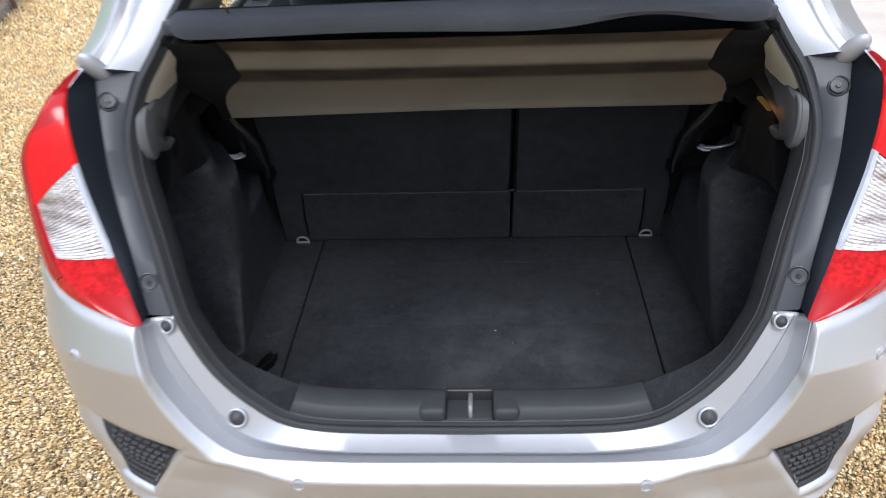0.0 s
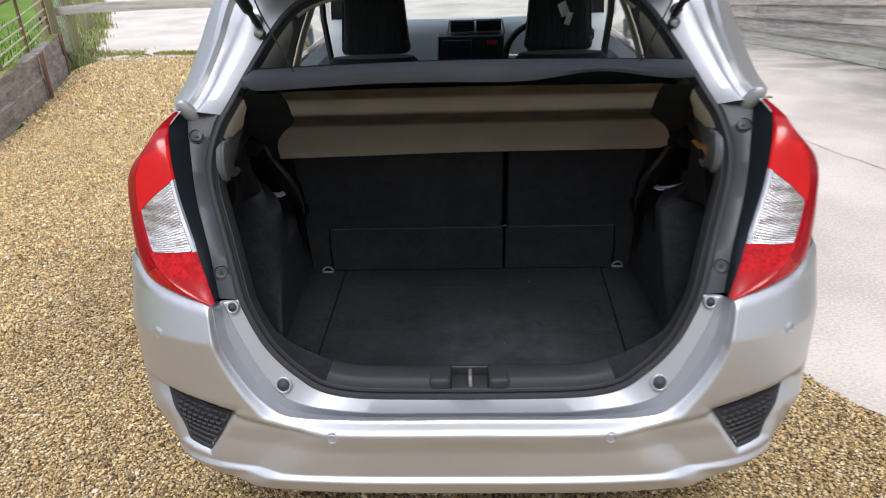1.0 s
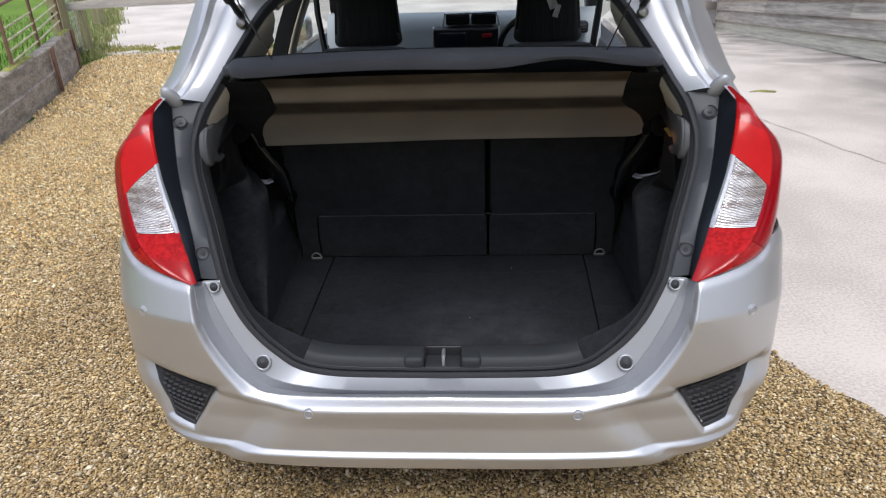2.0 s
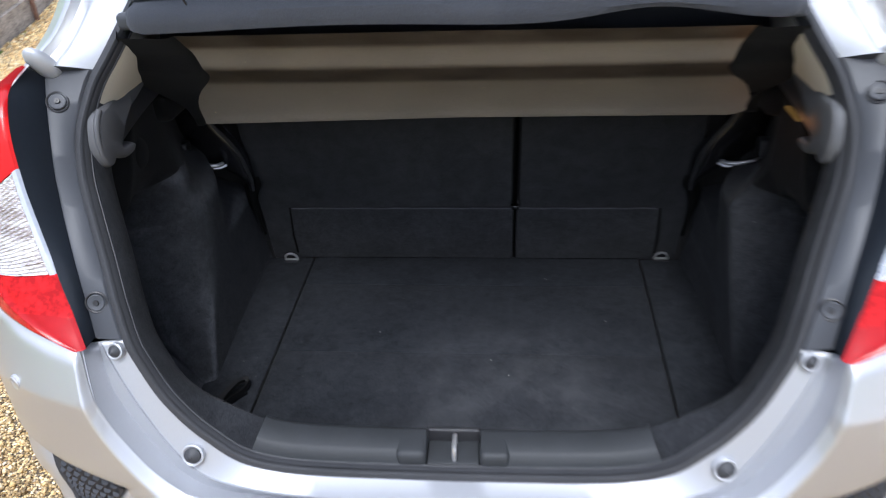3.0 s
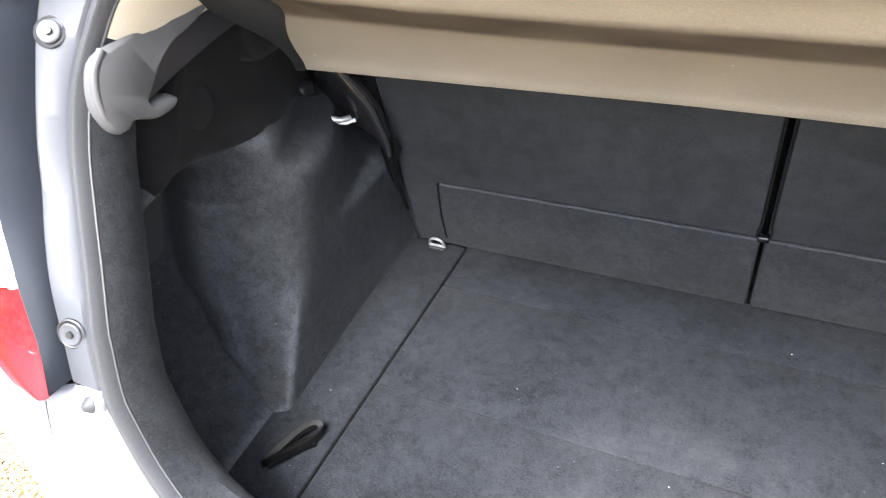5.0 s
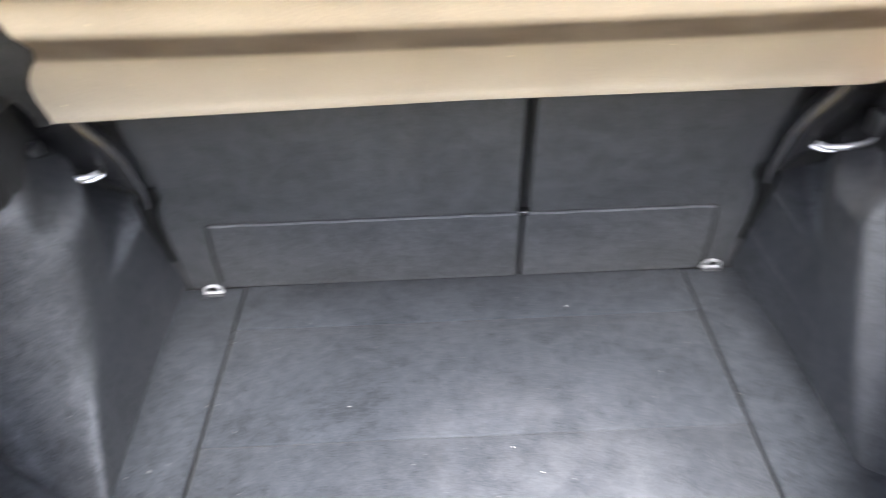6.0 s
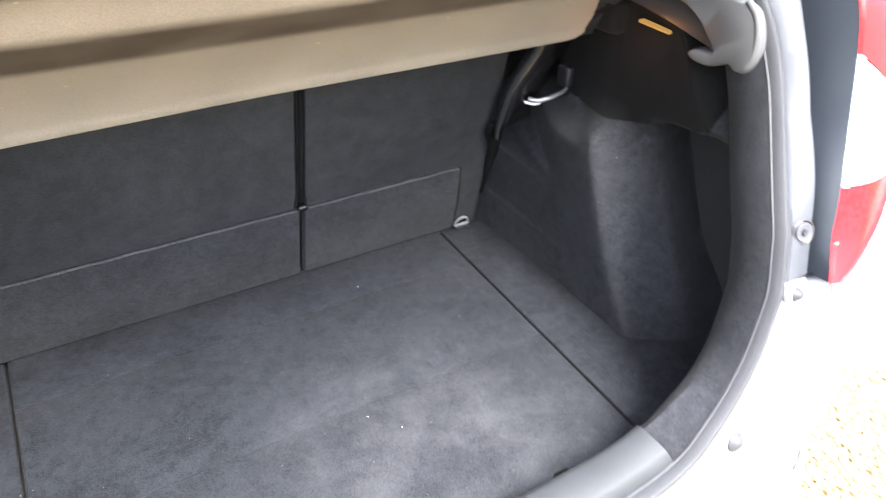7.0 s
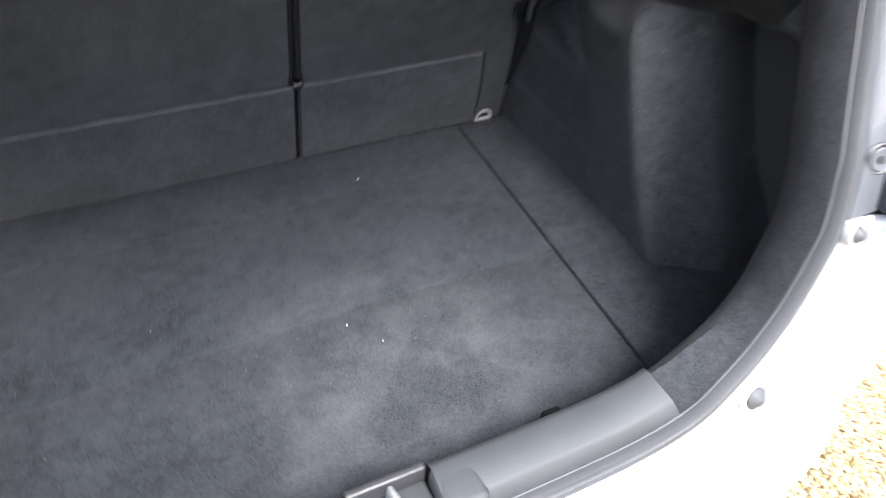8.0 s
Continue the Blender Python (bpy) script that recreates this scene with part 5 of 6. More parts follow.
# outline of the pale moulding (y, z): hook below, broad back, upper arm along the pillar, hollow between the arms
MOULD = [(0.324, 1.056), (0.314, 1.066), (0.309, 1.090), (0.316, 1.120), (0.330, 1.142), (0.348, 1.151), (0.40, 1.157), (0.47, 1.170), (0.52, 1.184), (0.550, 1.182), (0.562, 1.160), (0.535, 1.142), (0.483, 1.129), (0.441, 1.121), (0.412, 1.106), (0.392, 1.088), (0.378, 1.074), (0.394, 1.071), (0.412, 1.068), (0.422, 1.060), (0.412, 1.050), (0.382, 1.049), (0.350, 1.062), (0.338, 1.056)]


def seat_guide(s, side):
    """Shiny black shoulder of the backrest beside its catch, with the catch's loop and a strap hanging below."""
    rws = []
    for t in np.linspace(0, 1, 19):
        z = 1.03 - 0.262 * t
        a = float(np.interp(z, [0.77, 0.80, 0.84, 0.872, 0.91, 0.955, 1.03], [0.534, 0.528, 0.527, 0.529, 0.545, 0.572, 0.60]))
        w = 0.022 + 0.140 * smooth01((z - 0.770) / 0.10)
        rws.append([(s * (a + w * u), 0.806 - 0.24 * (z - 0.84) - 0.020 * math.sin(math.pi * u ** 0.8) + 0.055 * u + 0.016 * (1 - smooth01(u / 0.10)), z - 0.012 * u * (1 - t)) for u in np.linspace(0, 1, 16)])
    guide = loft("belt_guide", rws, BLACK_SHINE, side, "shiny black shoulder of the backrest", thick=0.003)
    tube("guide_edge", [r[1] for r in rws], 0.0045, BLACK_PLASTIC, guide, 8)
    tube("catch_bar", [(s * 0.690, 0.800, 0.880), (s * 0.672, 0.770, 0.876), (s * 0.645, 0.763, 0.868), (s * 0.615, 0.768, 0.861), (s * 0.594, 0.776, 0.857), (s * 0.584, 0.792, 0.856)], 0.0052, ZINC, side, 10, "bright steel seat catch")
    tube("catch_bar", [(s * 0.606, 0.782, 0.848), (s * 0.592, 0.786, 0.846), (s * 0.580, 0.800, 0.848)], 0.0036, ZINC, side, 8)
    box("catch_block", (min(s * 0.655, s * 0.70), 0.765, 0.872), (max(s * 0.655, s * 0.70), 0.80, 0.915), BLACK_PLASTIC, side, 0.006)
    line = curve([(s * 0.536, 0.838, 0.800), (s * 0.538, 0.846, 0.782), (s * 0.548, 0.856, 0.755), (s * 0.556, 0.868, 0.715), (s * 0.556, 0.884, 0.66), (s * 0.553, 0.900, 0.60)], 26)
    rws = []
    for i, (x, y, z) in enumerate(line):
        w = 0.017 - 0.0135 * smooth01((i - 3) / 20) + 0.005 * math.exp(-((i - 4) / 2.0) ** 2)
        rws.append([(x - w, y - 0.004, z), (x, y - 0.010, z + 0.002), (x + w, y - 0.004, z)])
    v, f = grid(rws)
    mesh("strap_end", v, f, WEBBING, side, True, "black strap hanging beside the backrest", thick=0.003)


for s in (-1, 1):
    net = np.array([lining_row(z, s) for z in LEVELS])
    for _ in range(14 if s < 0 else 4):   # ease the crown
        ease = np.array([smooth01((z - 0.70) / 0.10) * (1 - smooth01((z - 1.0) / 0.08)) for z in LEVELS[1:-1]])[:, None, None]
        net[1:-1, 1:] += 0.5 * ease * ((net[:-2, 1:] + net[2:, 1:]) / 2 - net[1:-1, 1:])
    rws = [[(s * x, y, z) for x, y in row] for row, z in zip(net, LEVELS)]
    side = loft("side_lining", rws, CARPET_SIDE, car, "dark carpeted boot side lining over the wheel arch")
    # near-black sheet from crown to shelf, proud of the carpet: shade put into colour
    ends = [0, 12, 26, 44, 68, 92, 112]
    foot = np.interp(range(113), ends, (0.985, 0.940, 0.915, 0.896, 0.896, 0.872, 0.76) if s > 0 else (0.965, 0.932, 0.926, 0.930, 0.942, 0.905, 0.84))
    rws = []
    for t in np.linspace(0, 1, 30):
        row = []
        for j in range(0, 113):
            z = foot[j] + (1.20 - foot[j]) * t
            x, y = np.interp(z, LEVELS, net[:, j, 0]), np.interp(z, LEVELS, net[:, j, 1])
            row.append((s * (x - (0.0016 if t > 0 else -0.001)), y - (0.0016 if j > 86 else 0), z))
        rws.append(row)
    loft("shaded_upper_lining", rws, BLACK_SHADE_FELT, side, "near-black sheet carrying the shade of the upper lining")
    # pale grey moulding under the pillar, with a glossy black hollow between its arms
    rim = curve(MOULD + MOULD[:1], 150)[:-1]
    tang = np.roll(rim, -1, 0) - np.roll(rim, 1, 0)
    tang /= np.linalg.norm(tang, axis=1)[:, None]
    inward = np.stack([tang[:, 1], -tang[:, 0]], 1)
    middle = rim.mean(0)
    if np.sum(inward * (middle - rim)) < 0:
        inward = -inward
    bm = bmesh.new()
    rings = [[bm.verts.new((x, p[0] + 0.012, p[1] - 0.002)) for p in rim + inward * inset] for inset, x in ((0.0, 0.604), (0.0, 0.594), (0.0010, 0.5885), (0.0030, 0.5845), (0.0055, 0.5828))]
    for a, b in zip(rings, rings[1:]):
        for k in range(len(a)):
            bm.faces.new((a[k], a[(k + 1) % len(a)], b[(k + 1) % len(a)], b[k]))
    top = [bm.edges.get((rings[-1][k], rings[-1][(k + 1) % len(rim)])) for k in range(len(rim))]
    bmesh.ops.triangle_fill(bm, use_beauty=True, edges=top)
    bmesh.ops.recalc_face_normals(bm, faces=bm.faces)
    for w in bm.verts:
        w.co.x = s * (w.co.x + 0.012 * smooth01((w.co.z - 1.115) / 0.04) * smooth01((w.co.y - 0.372) / 0.08))
    finish("grab_moulding", bm, GREY_PALE, side, "pale grey plastic moulding below the pillar")
    lip = [(0.340, 1.150), (0.322, 1.134), (0.313, 1.110), (0.312, 1.085), (0.318, 1.068)]
    tube("moulding_flange", [(s * 0.588, y + 0.014, z) for y, z in curve(lip, 20)], 0.005, GREY_PALE, side, 10)
    rws = []
    for t in np.linspace(0, 1, 16):
        y = 0.374 + 0.240 * t
        lo = 1.062 + 0.040 * t + 0.004 * math.sin(math.pi * t)
        hi = float(np.interp(y, [0.36, 0.40, 0.44, 0.48, 0.56, 0.61], [1.10, 1.115, 1.135, 1.142, 1.142, 1.122]))
        rws.append([(s * (0.5935 + 0.012 * u - 0.006 * math.sin(math.pi * u) + 0.006 * (1 - smooth01(u / 0.08))), y, lo + (hi - lo) * u) for u in np.linspace(0, 1, 15)])
    loft("moulding_hollow", rws, BLACK_PLASTIC, side, "satin black hollow in the moulding")
    bm = bmesh.new()
    bmesh.ops.create_uvsphere(bm, u_segments=20, v_segments=12, radius=1)
    bmesh.ops.scale(bm, vec=(0.010, 0.026, 0.030), verts=bm.verts)
    bmesh.ops.rotate(bm, cent=(0, 0, 0), matrix=Matrix.Rotation(radians(-28), 3, "X"), verts=bm.verts)
    bmesh.ops.translate(bm, vec=(s * 0.608, 0.482, 1.018), verts=bm.verts)
    if s < 0:
        finish("round_plug", bm, BLACK_SHADE_FELT, side, "round black plug in the lining")
    else:
        bm.free()
    box("shelf_rest", (min(s * 0.580, s * 0.66), 0.585, 1.035), (max(s * 0.580, s * 0.66), 0.685, 1.095), BLACK_SHADE_FELT, side, 0.02, "black shelf support")
    bm = bmesh.new()
    bmesh.ops.create_uvsphere(bm, u_segments=14, v_segments=8, radius=0.014)
    bmesh.ops.translate(bm, vec=(s * 0.556, 0.612, 1.088), verts=bm.verts)
    finish("shelf_pivot", bm, BLACK_SHINE, side, "shiny black shelf pivot")
    seat_guide(s, side)
box("boot_lamp", (0.598, 0.487, 1.0675), (0.614, 0.553, 1.0730), BULB, car, 0.003, "lit amber boot lamp lens", Matrix.Rotation(radians(2), 4, "X"))
boot_light = new("boot_lamp_light", bpy.data.lights.new("boot_lamp_light", "POINT"))
boot_light.data.energy, boot_light.data.color, boot_light.data.shadow_soft_size = 0.020, (1.0, 0.44, 0.17), 0.012
boot_light.location = (0.560, 0.525, 1.050)


# ---- boot floor
floor_board = thing("boot_floor", (0, 0.5, 0.505), "dark grey needle-felt boot floor panel with fold lines", "boot floor")
def slit(y, s):
    """Where the joint between the middle and a side floor panel runs."""
    return 0.4325 + 0.036 * (y - 0.27) if s > 0 else 0.4295 + 0.004 * (y - 0.3)


def floor_piece(name, corners, label=""):
    """A felt-covered board with softly rolled edges, from its corners in plan."""
    bm = bmesh.new()
    lo = [bm.verts.new((x, y, 0.502)) for x, y in corners]
    hi = [bm.verts.new((x, y, 0.516)) for x, y in corners]
    bm.faces.new(lo[::-1])
    bm.faces.new(hi)
    for k in range(len(lo)):
        bm.faces.new((lo[k], lo[(k + 1) % len(lo)], hi[(k + 1) % len(lo)], hi[k]))
    bmesh.ops.bevel(bm, geom=[e for e in bm.edges if e.verts[0].co.z > 0.51 and e.verts[1].co.z > 0.51], offset=0.004, segments=3, profile=0.5, affect="EDGES")
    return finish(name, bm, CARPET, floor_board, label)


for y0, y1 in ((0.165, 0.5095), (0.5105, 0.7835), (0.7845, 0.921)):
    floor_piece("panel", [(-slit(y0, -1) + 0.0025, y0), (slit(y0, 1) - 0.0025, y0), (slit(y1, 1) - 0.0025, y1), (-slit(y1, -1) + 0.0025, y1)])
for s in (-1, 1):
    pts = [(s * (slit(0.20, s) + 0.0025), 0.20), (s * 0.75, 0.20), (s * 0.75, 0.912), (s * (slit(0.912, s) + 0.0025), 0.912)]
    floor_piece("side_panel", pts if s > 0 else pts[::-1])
box("subfloor", (-0.70, 0.12, 0.46), (0.70, 0.95, 0.49), UNDER, car, 0.002)
for x, y in ((-0.489, 0.908), (0.509, 0.923)):
    r = thing("lashing_ring", (x, y - 0.01, 0.517), "chrome lashing ring on the boot floor", "lashing ring", "lashing rings")
    pts = [(x + 0.017 * math.cos(t), y - 0.02 - 0.004 * math.sin(t), 0.524 + 0.021 * max(0, math.sin(t)) ** 0.8) for t in np.linspace(-0.25, math.pi + 0.25, 16)]
    tube("ring", pts + [pts[0]], 0.0030, ZINC, r, 8)
    box("ring_plate", (x - 0.018, y - 0.026, 0.517), (x + 0.018, y - 0.008, 0.522), BLACK_PLASTIC, r, 0.002)
strap = thing("loose_strap", (-0.48, 0.345, 0.517), "black webbing strap lying folded on the boot floor", "strap")
loop = []
for a in np.linspace(0, 2 * math.pi, 41):
    u, w = math.cos(a), math.sin(a)
    along, across = 0.050 * u, 0.0105 * w * (1 + 0.25 * u)
    loop.append((-0.482 + 0.50 * along - 0.86 * across, 0.342 + 0.86 * along + 0.50 * across, 0.524 + 0.004 * math.sin(2 * a) + 0.005 * (1 + u)))
rws = []
for k, (x, y, z) in enumerate(loop):
    a = 2 * math.pi * k / 40
    ox, oy = 0.0045 * (0.5 * math.cos(a) - 0.86 * math.sin(a)), 0.0045 * (0.86 * math.cos(a) + 0.5 * math.sin(a))
    rws.append([(x - ox, y - oy, z - 0.004), (x - ox, y - oy, z + 0.004), (x + ox, y + oy, z + 0.007), (x + ox, y + oy, z - 0.005)])
v, f = grid(rws, closed=True)
mesh("webbing", v, f, STRAP, strap, label="flattened loop of webbing")
rws = [[(x - 0.010, y + 0.006, z), (x - 0.009, y + 0.005, z + 0.003), (x + 0.009, y - 0.005, z + 0.004), (x + 0.010, y - 0.006, z)] for x, y, z in curve([(-0.506, 0.300, 0.518), (-0.500, 0.310, 0.523), (-0.488, 0.330, 0.520), (-0.474, 0.352, 0.5185), (-0.462, 0.366, 0.5185)], 20)]
v, f = grid(rws)
mesh("webbing", v, f, STRAP, strap, thick=0.002)
box("floor_tab", (0.222, 0.196, 0.517), (0.248, 0.210, 0.572), WEBBING, floor_board, 0.004, "small black pull tab")
vv, ff = [], []
rng = np.random.default_rng(4)
for x, y in [(0.062, 0.483), (0.10, 0.435), (0.2, 0.81), (-0.2, 0.58), (0.33, 0.63)]:
    k, r = len(vv), 0.0006 + 0.0007 * rng.uniform()
    vv += [(x - r, y, 0.5176), (x + r * 0.7, y - r, 0.5176), (x + r, y + r, 0.5176), (x, y, 0.5176 + r)]
    ff += [(k, k + 1, k + 3), (k + 1, k + 2, k + 3), (k + 2, k, k + 3), (k, k + 2, k + 1)]
tagged(mesh("crumbs", vv, ff, CRUMB), "pale crumbs and lint on the boot floor", "crumbs", kind="stuff")


# ---- rear seat
def y_seat(z):
    return 0.918 - 0.215 * (z - 0.515)


rear_seat = box("rear_seat", (-0.6, 1.02, 0.32), (0.6, 1.45, 0.56), FABRIC, car, 0.05, "dark fabric rear bench with a split backrest")
for x0, x1 in ((-0.548, 0.1135), (0.1265, 0.553)):
    rws = []
    for z in list(np.linspace(0.512, 1.05, 14)) + [1.07]:
        top = 0.03 if z > 1.06 else 0
        rws.append([(x, y + 0, z) for x, y in ((x0 + 0.004, y_seat(z) + top), (x0, y_seat(z) + 0.005 + top), (x0, y_seat(z) + 0.13), (x1, y_seat(z) + 0.13), (x1, y_seat(z) + 0.005 + top), (x1 - 0.004, y_seat(z) + top))])
    v, f = grid(rws, closed=True)
    f.append(tuple(len(v) - 6 + q for q in range(6)))
    mesh("backrest", v, f, SEATBACK, rear_seat, True, "backrest with a dark carpeted rear face")
for x0, x1 in ((-0.465, 0.1165), (0.1235, 0.481)):
    rws = []
    for z, o in ((0.519, -0.002), (0.521, -0.009), (0.60, -0.010), (0.688, -0.010), (0.6915, -0.0085), (0.693, -0.001)):
        inset = 0.0 if 0.52 < z < 0.690 else 0.003
        wide = 0.012 * (0.693 - z) / 0.14
        lx, rx = (x0 - (wide if x0 < 0 else 0.0), x1 + (wide if x0 > 0 else 0.0))
        if z < 0.535:
            lx, rx = (max(lx, -0.436), rx) if x0 < 0 else (lx, min(rx, 0.456))
        rws.append([(lx + inset, y_seat(z) + 0.002, z), (lx + inset + 0.003, y_seat(z) + o, z), ((lx + rx) / 2, y_seat(z) + o, z), (rx - inset - 0.003, y_seat(z) + o, z), (rx - inset, y_seat(z) + 0.002, z)])
    rws.insert(2, [(x, y_seat(0.535) + (0.002 if k in (0, 4) else -0.0098), 0.535) for k, (x, _, _) in enumerate(rws[2])])
    flap = loft("lower_flap", rws, CARPET_FLAP, rear_seat, "carpet flap hinged to the backrest")
    # pale tube along the flap's top edge: its highlight put into colour
    tube("flap_edge", [(x, y_seat(0.690) - 0.0088 + 0.0006 * math.sin(x * 90), 0.6915 + 0.0005 * math.sin(x * 61)) for x in np.linspace(rws[4][0][0] + 0.006, rws[4][4][0] - 0.006, 24)], 0.0020, EDGE_LIGHT_FELT, flap, 6, "pale tube drawn as the highlight on the flap edge")
    k = 0 if x0 < 0 else 4
    o = -0.0025 if x0 < 0 else 0.0025
    tube("flap_groove", [(r[k][0] + o, y_seat(r[k][2]) - 0.002, r[k][2]) for r in rws[2:5]], [0.0042, 0.0036, 0.0022], WEBBING, flap, 6, "dark gap beside the flap")
# near-black backing, added to put the shade of the split into colour
loft("gap_shade", [[(x, y_seat(z) + 0.045, z) for x in (0.108, 0.120, 0.132)] for z in np.linspace(0.51, 1.04, 6)], BLACK_SHADE_FELT, rear_seat, "added near-black backing for the shade in the split", thick=0.004)
for dx in (-0.0075, 0.0075):
    tube("split_piping", [(0.120 + dx * (1 + 0.5 * math.exp(-((z - 0.70) / 0.012) ** 2)), y_seat(z) - 0.001, z) for z in np.linspace(0.694, 1.05, 30)], 0.0028, BLACK_SHADE_FELT, rear_seat, 6)
box("gap_clip", (0.1105, 0.862, 0.692), (0.1295, 0.880, 0.703), BLACK_SHINE, rear_seat, 0.0035, "small glossy clip at the split")
for x0, x1, h in ((-0.52, -0.27, 1.095), (-0.14, 0.12, 1.108), (0.27, 0.53, 1.10)):
    box("headrest", (x0, 0.90, 1.01), (x1, 1.03, h), FABRIC, rear_seat, 0.03)
    for dx in (-0.05, 0.05):
        tube("headrest_post", [((x0 + x1) / 2 + dx, 0.955, 0.98), ((x0 + x1) / 2 + dx, 0.955, 1.03)], 0.006, CHROME, rear_seat)

# unseen panel, added to keep cabin light off the backrest and side linings
block_rows = [[(x, y, z - 0.012 * (abs(x) / 0.56) ** 4) for x in np.linspace(-0.575, 0.575, 24)] for y, z in ((0.648, 1.066), (0.66, 1.072), (0.70, 1.074), (0.80, 1.074), (0.835, 1.068))]
loft("hinge_panel", block_rows, SHELF_TOP, car, "unseen felt panel added to block light from the cabin", thick=0.012)

# ---- parcel shelf, hinged up with the tailgate
shelf = thing("parcel_shelf", (0, 0.63, 1.05), "parcel shelf hinged up, felt top and brown moulded underside", "parcel shelf")
# along the shelf from its hinge: two broad faces turned to the opening, two shallower ones turned to the floor between them
PROFILE = [(-0.06, 1.052), (-0.015, 1.037), (0.0, 1.033), (0.010, 1.035)] + [(s, 1.036 + 0.256 * s + d) for s, d in ((0.02, 0.004), (0.05, 0.009), (0.10, 0.014), (0.16, 0.017), (0.22, 0.018), (0.28, 0.017), (0.33, 0.015), (0.37, 0.012), (0.40, 0.010), (0.43, 0.008), (0.47, 0.006), (0.52, 0.004), (0.57, 0.001), (0.61, -0.001), (0.64, -0.002), (0.66, 0.0), (0.68, 0.004), (0.71, 0.008), (0.74, 0.010), (0.77, 0.010), (0.80, 0.008), (0.83, 0.007), (0.89, 0.005), (0.94, 0.003), (0.97, 0.0))]


def shelf_rear(x):
    return 0.285 + 0.125 * (abs(x) / 0.56) ** 2.2 + 0.05 * smooth01((abs(x) - 0.50) / 0.07) ** 2


def shelf_point(x, s, z, inner=1.0):
    e = abs(x) / 0.56
    flat = 1.036 + (1.292 - 1.036) * max(0, s)
    k = smooth01((0.58 - abs(x)) / 0.05)
    zz = flat + (z - flat) * k - (0.006 + 0.010 * max(0.0, -x) / 0.56) * max(0.0, 1 - 2.2 * max(0.0, s))
    return x, 0.632 - (0.632 - shelf_rear(x)) * s, zz - 0.030 * e ** 2 * max(0, s) + 0.012 * (1 - k)


xs = list(np.linspace(-0.555, 0.57, 61))
span = [0.545 - 0.094 * smooth01((s - 0.05) / 0.55) for s, _ in PROFILE]
under = [[shelf_point(x / 0.5625 * w + 0.006, s, z) for x in xs] for (s, z), w in zip(PROFILE, span)]
underside = loft("underside", under, SHELF_UNDER, shelf, "moulded brown underside, groove shade and dirt in its colour")
# mask of the grooves, where shade and dirt are put into the colour
shade_dirt = underside.data.attributes.new("shade_dirt", "FLOAT", "POINT")
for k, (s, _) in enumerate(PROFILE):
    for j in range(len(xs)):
        shade_dirt.data[k * len(xs) + j].value = smooth01((s - 0.36) / 0.07) * (1 - smooth01((s - 0.61) / 0.06)) + smooth01((s - 0.77) / 0.06)
for c in (0, -1):
    edge = [r[c] for r in under]
    sg = -1 if c == 0 else 1
    rim_of = []
    for s, z in PROFILE:
        x, _, zz = shelf_point(sg * 0.556, s, z)
        wide = min(0.556 + 0.040 * smooth01((s - 0.10) / 0.3), float(np.interp(zz, [1.185, 1.237, 1.325], [0.608, 0.576, 0.52])) - 0.010)
        rim_of.append((sg * wide, 0.632 - (0.632 - shelf_rear(0.51)) * s, zz))
    rws = [[(x, y, z) for x, y, z in edge], [(x + sg * 0.008, y + 0.002, z - 0.004) for x, y, z in edge], [(x + sg * 0.022, y + 0.003, z - 0.005) for x, y, z in edge], [(q[0], q[1] + 0.006, q[2] - 0.006) for q in rim_of], [(q[0], q[1] + 0.012, q[2] + 0.006) for q in rim_of]]
    loft("shelf_end", rws, BLACK_SHADE_FELT, shelf, "black moulded end of the shelf")
tops = [[(0.984 * x, shelf_point(x, s, 0)[1] + 0.004, 1.088 + 0.262 * s + 0.07 * max(0.0, math.sin(math.pi * min(1, max(0, s)))) ** 0.6 * (1 - min(1, max(0, s))) ** 0.7 - 0.034 * (abs(x) / 0.56) ** 2 * s - 0.045 * smooth01((abs(x) - 0.50) / 0.07) ** 2) for x in xs] for s in np.linspace(-0.06, 0.97, 8)]
loft("felt_top", tops, SHELF_TOP, shelf, "grey felt top")


def lip_drop(x):
    return 0.044 - 0.022 * math.exp(-((x - 0.30) / 0.12) ** 2) + 0.003 * math.sin(9 * x)


lip = []
for k, (dy, f0) in enumerate([(0.02, 0.0), (0.0, 0.1), (-0.012, 0.35), (-0.014, 0.7), (-0.008, 1.0), (0.004, 1.02), (0.02, 0.95)]):
    lip.append([(x * 0.988 + 0.003, shelf_rear(x) + dy, 1.342 - 0.034 * (abs(x) / 0.56) ** 2 - lip_drop(x) * f0 * (1 - 0.6 * smooth01((abs(x) - 0.50) / 0.07)) - 0.035 * smooth01((abs(x) - 0.50) / 0.07) ** 2) for x in xs])
loft("rear_lip", lip, SHELF_TOP, shelf, "grey felt hanging lip")
for s in (-1, 1):
    box("corner_plug", (min(s * 0.508, s * 0.542), 0.395, 1.268), (max(s * 0.508, s * 0.542), 0.418, 1.296), GREY_TRIM, shelf, 0.009)
    tube("lift_cord", [(s * 0.395, 0.345, 1.318), (s * 0.44, 0.30, 1.45), (s * 0.50, 0.22, 1.70)], 0.0018, BLACK_PLASTIC, shelf, 5, "thin black lifting cord")


# ---------------------------------------------------------------- car: shell and cabin
WHEELS = ((0.735, 0.30), (3.265, 0.30))


def taper(y):
    """Plan shape of the body sides towards the nose."""
    return 1.0 - 0.16 * smooth01((y - 3.1) / 0.85) ** 1.5


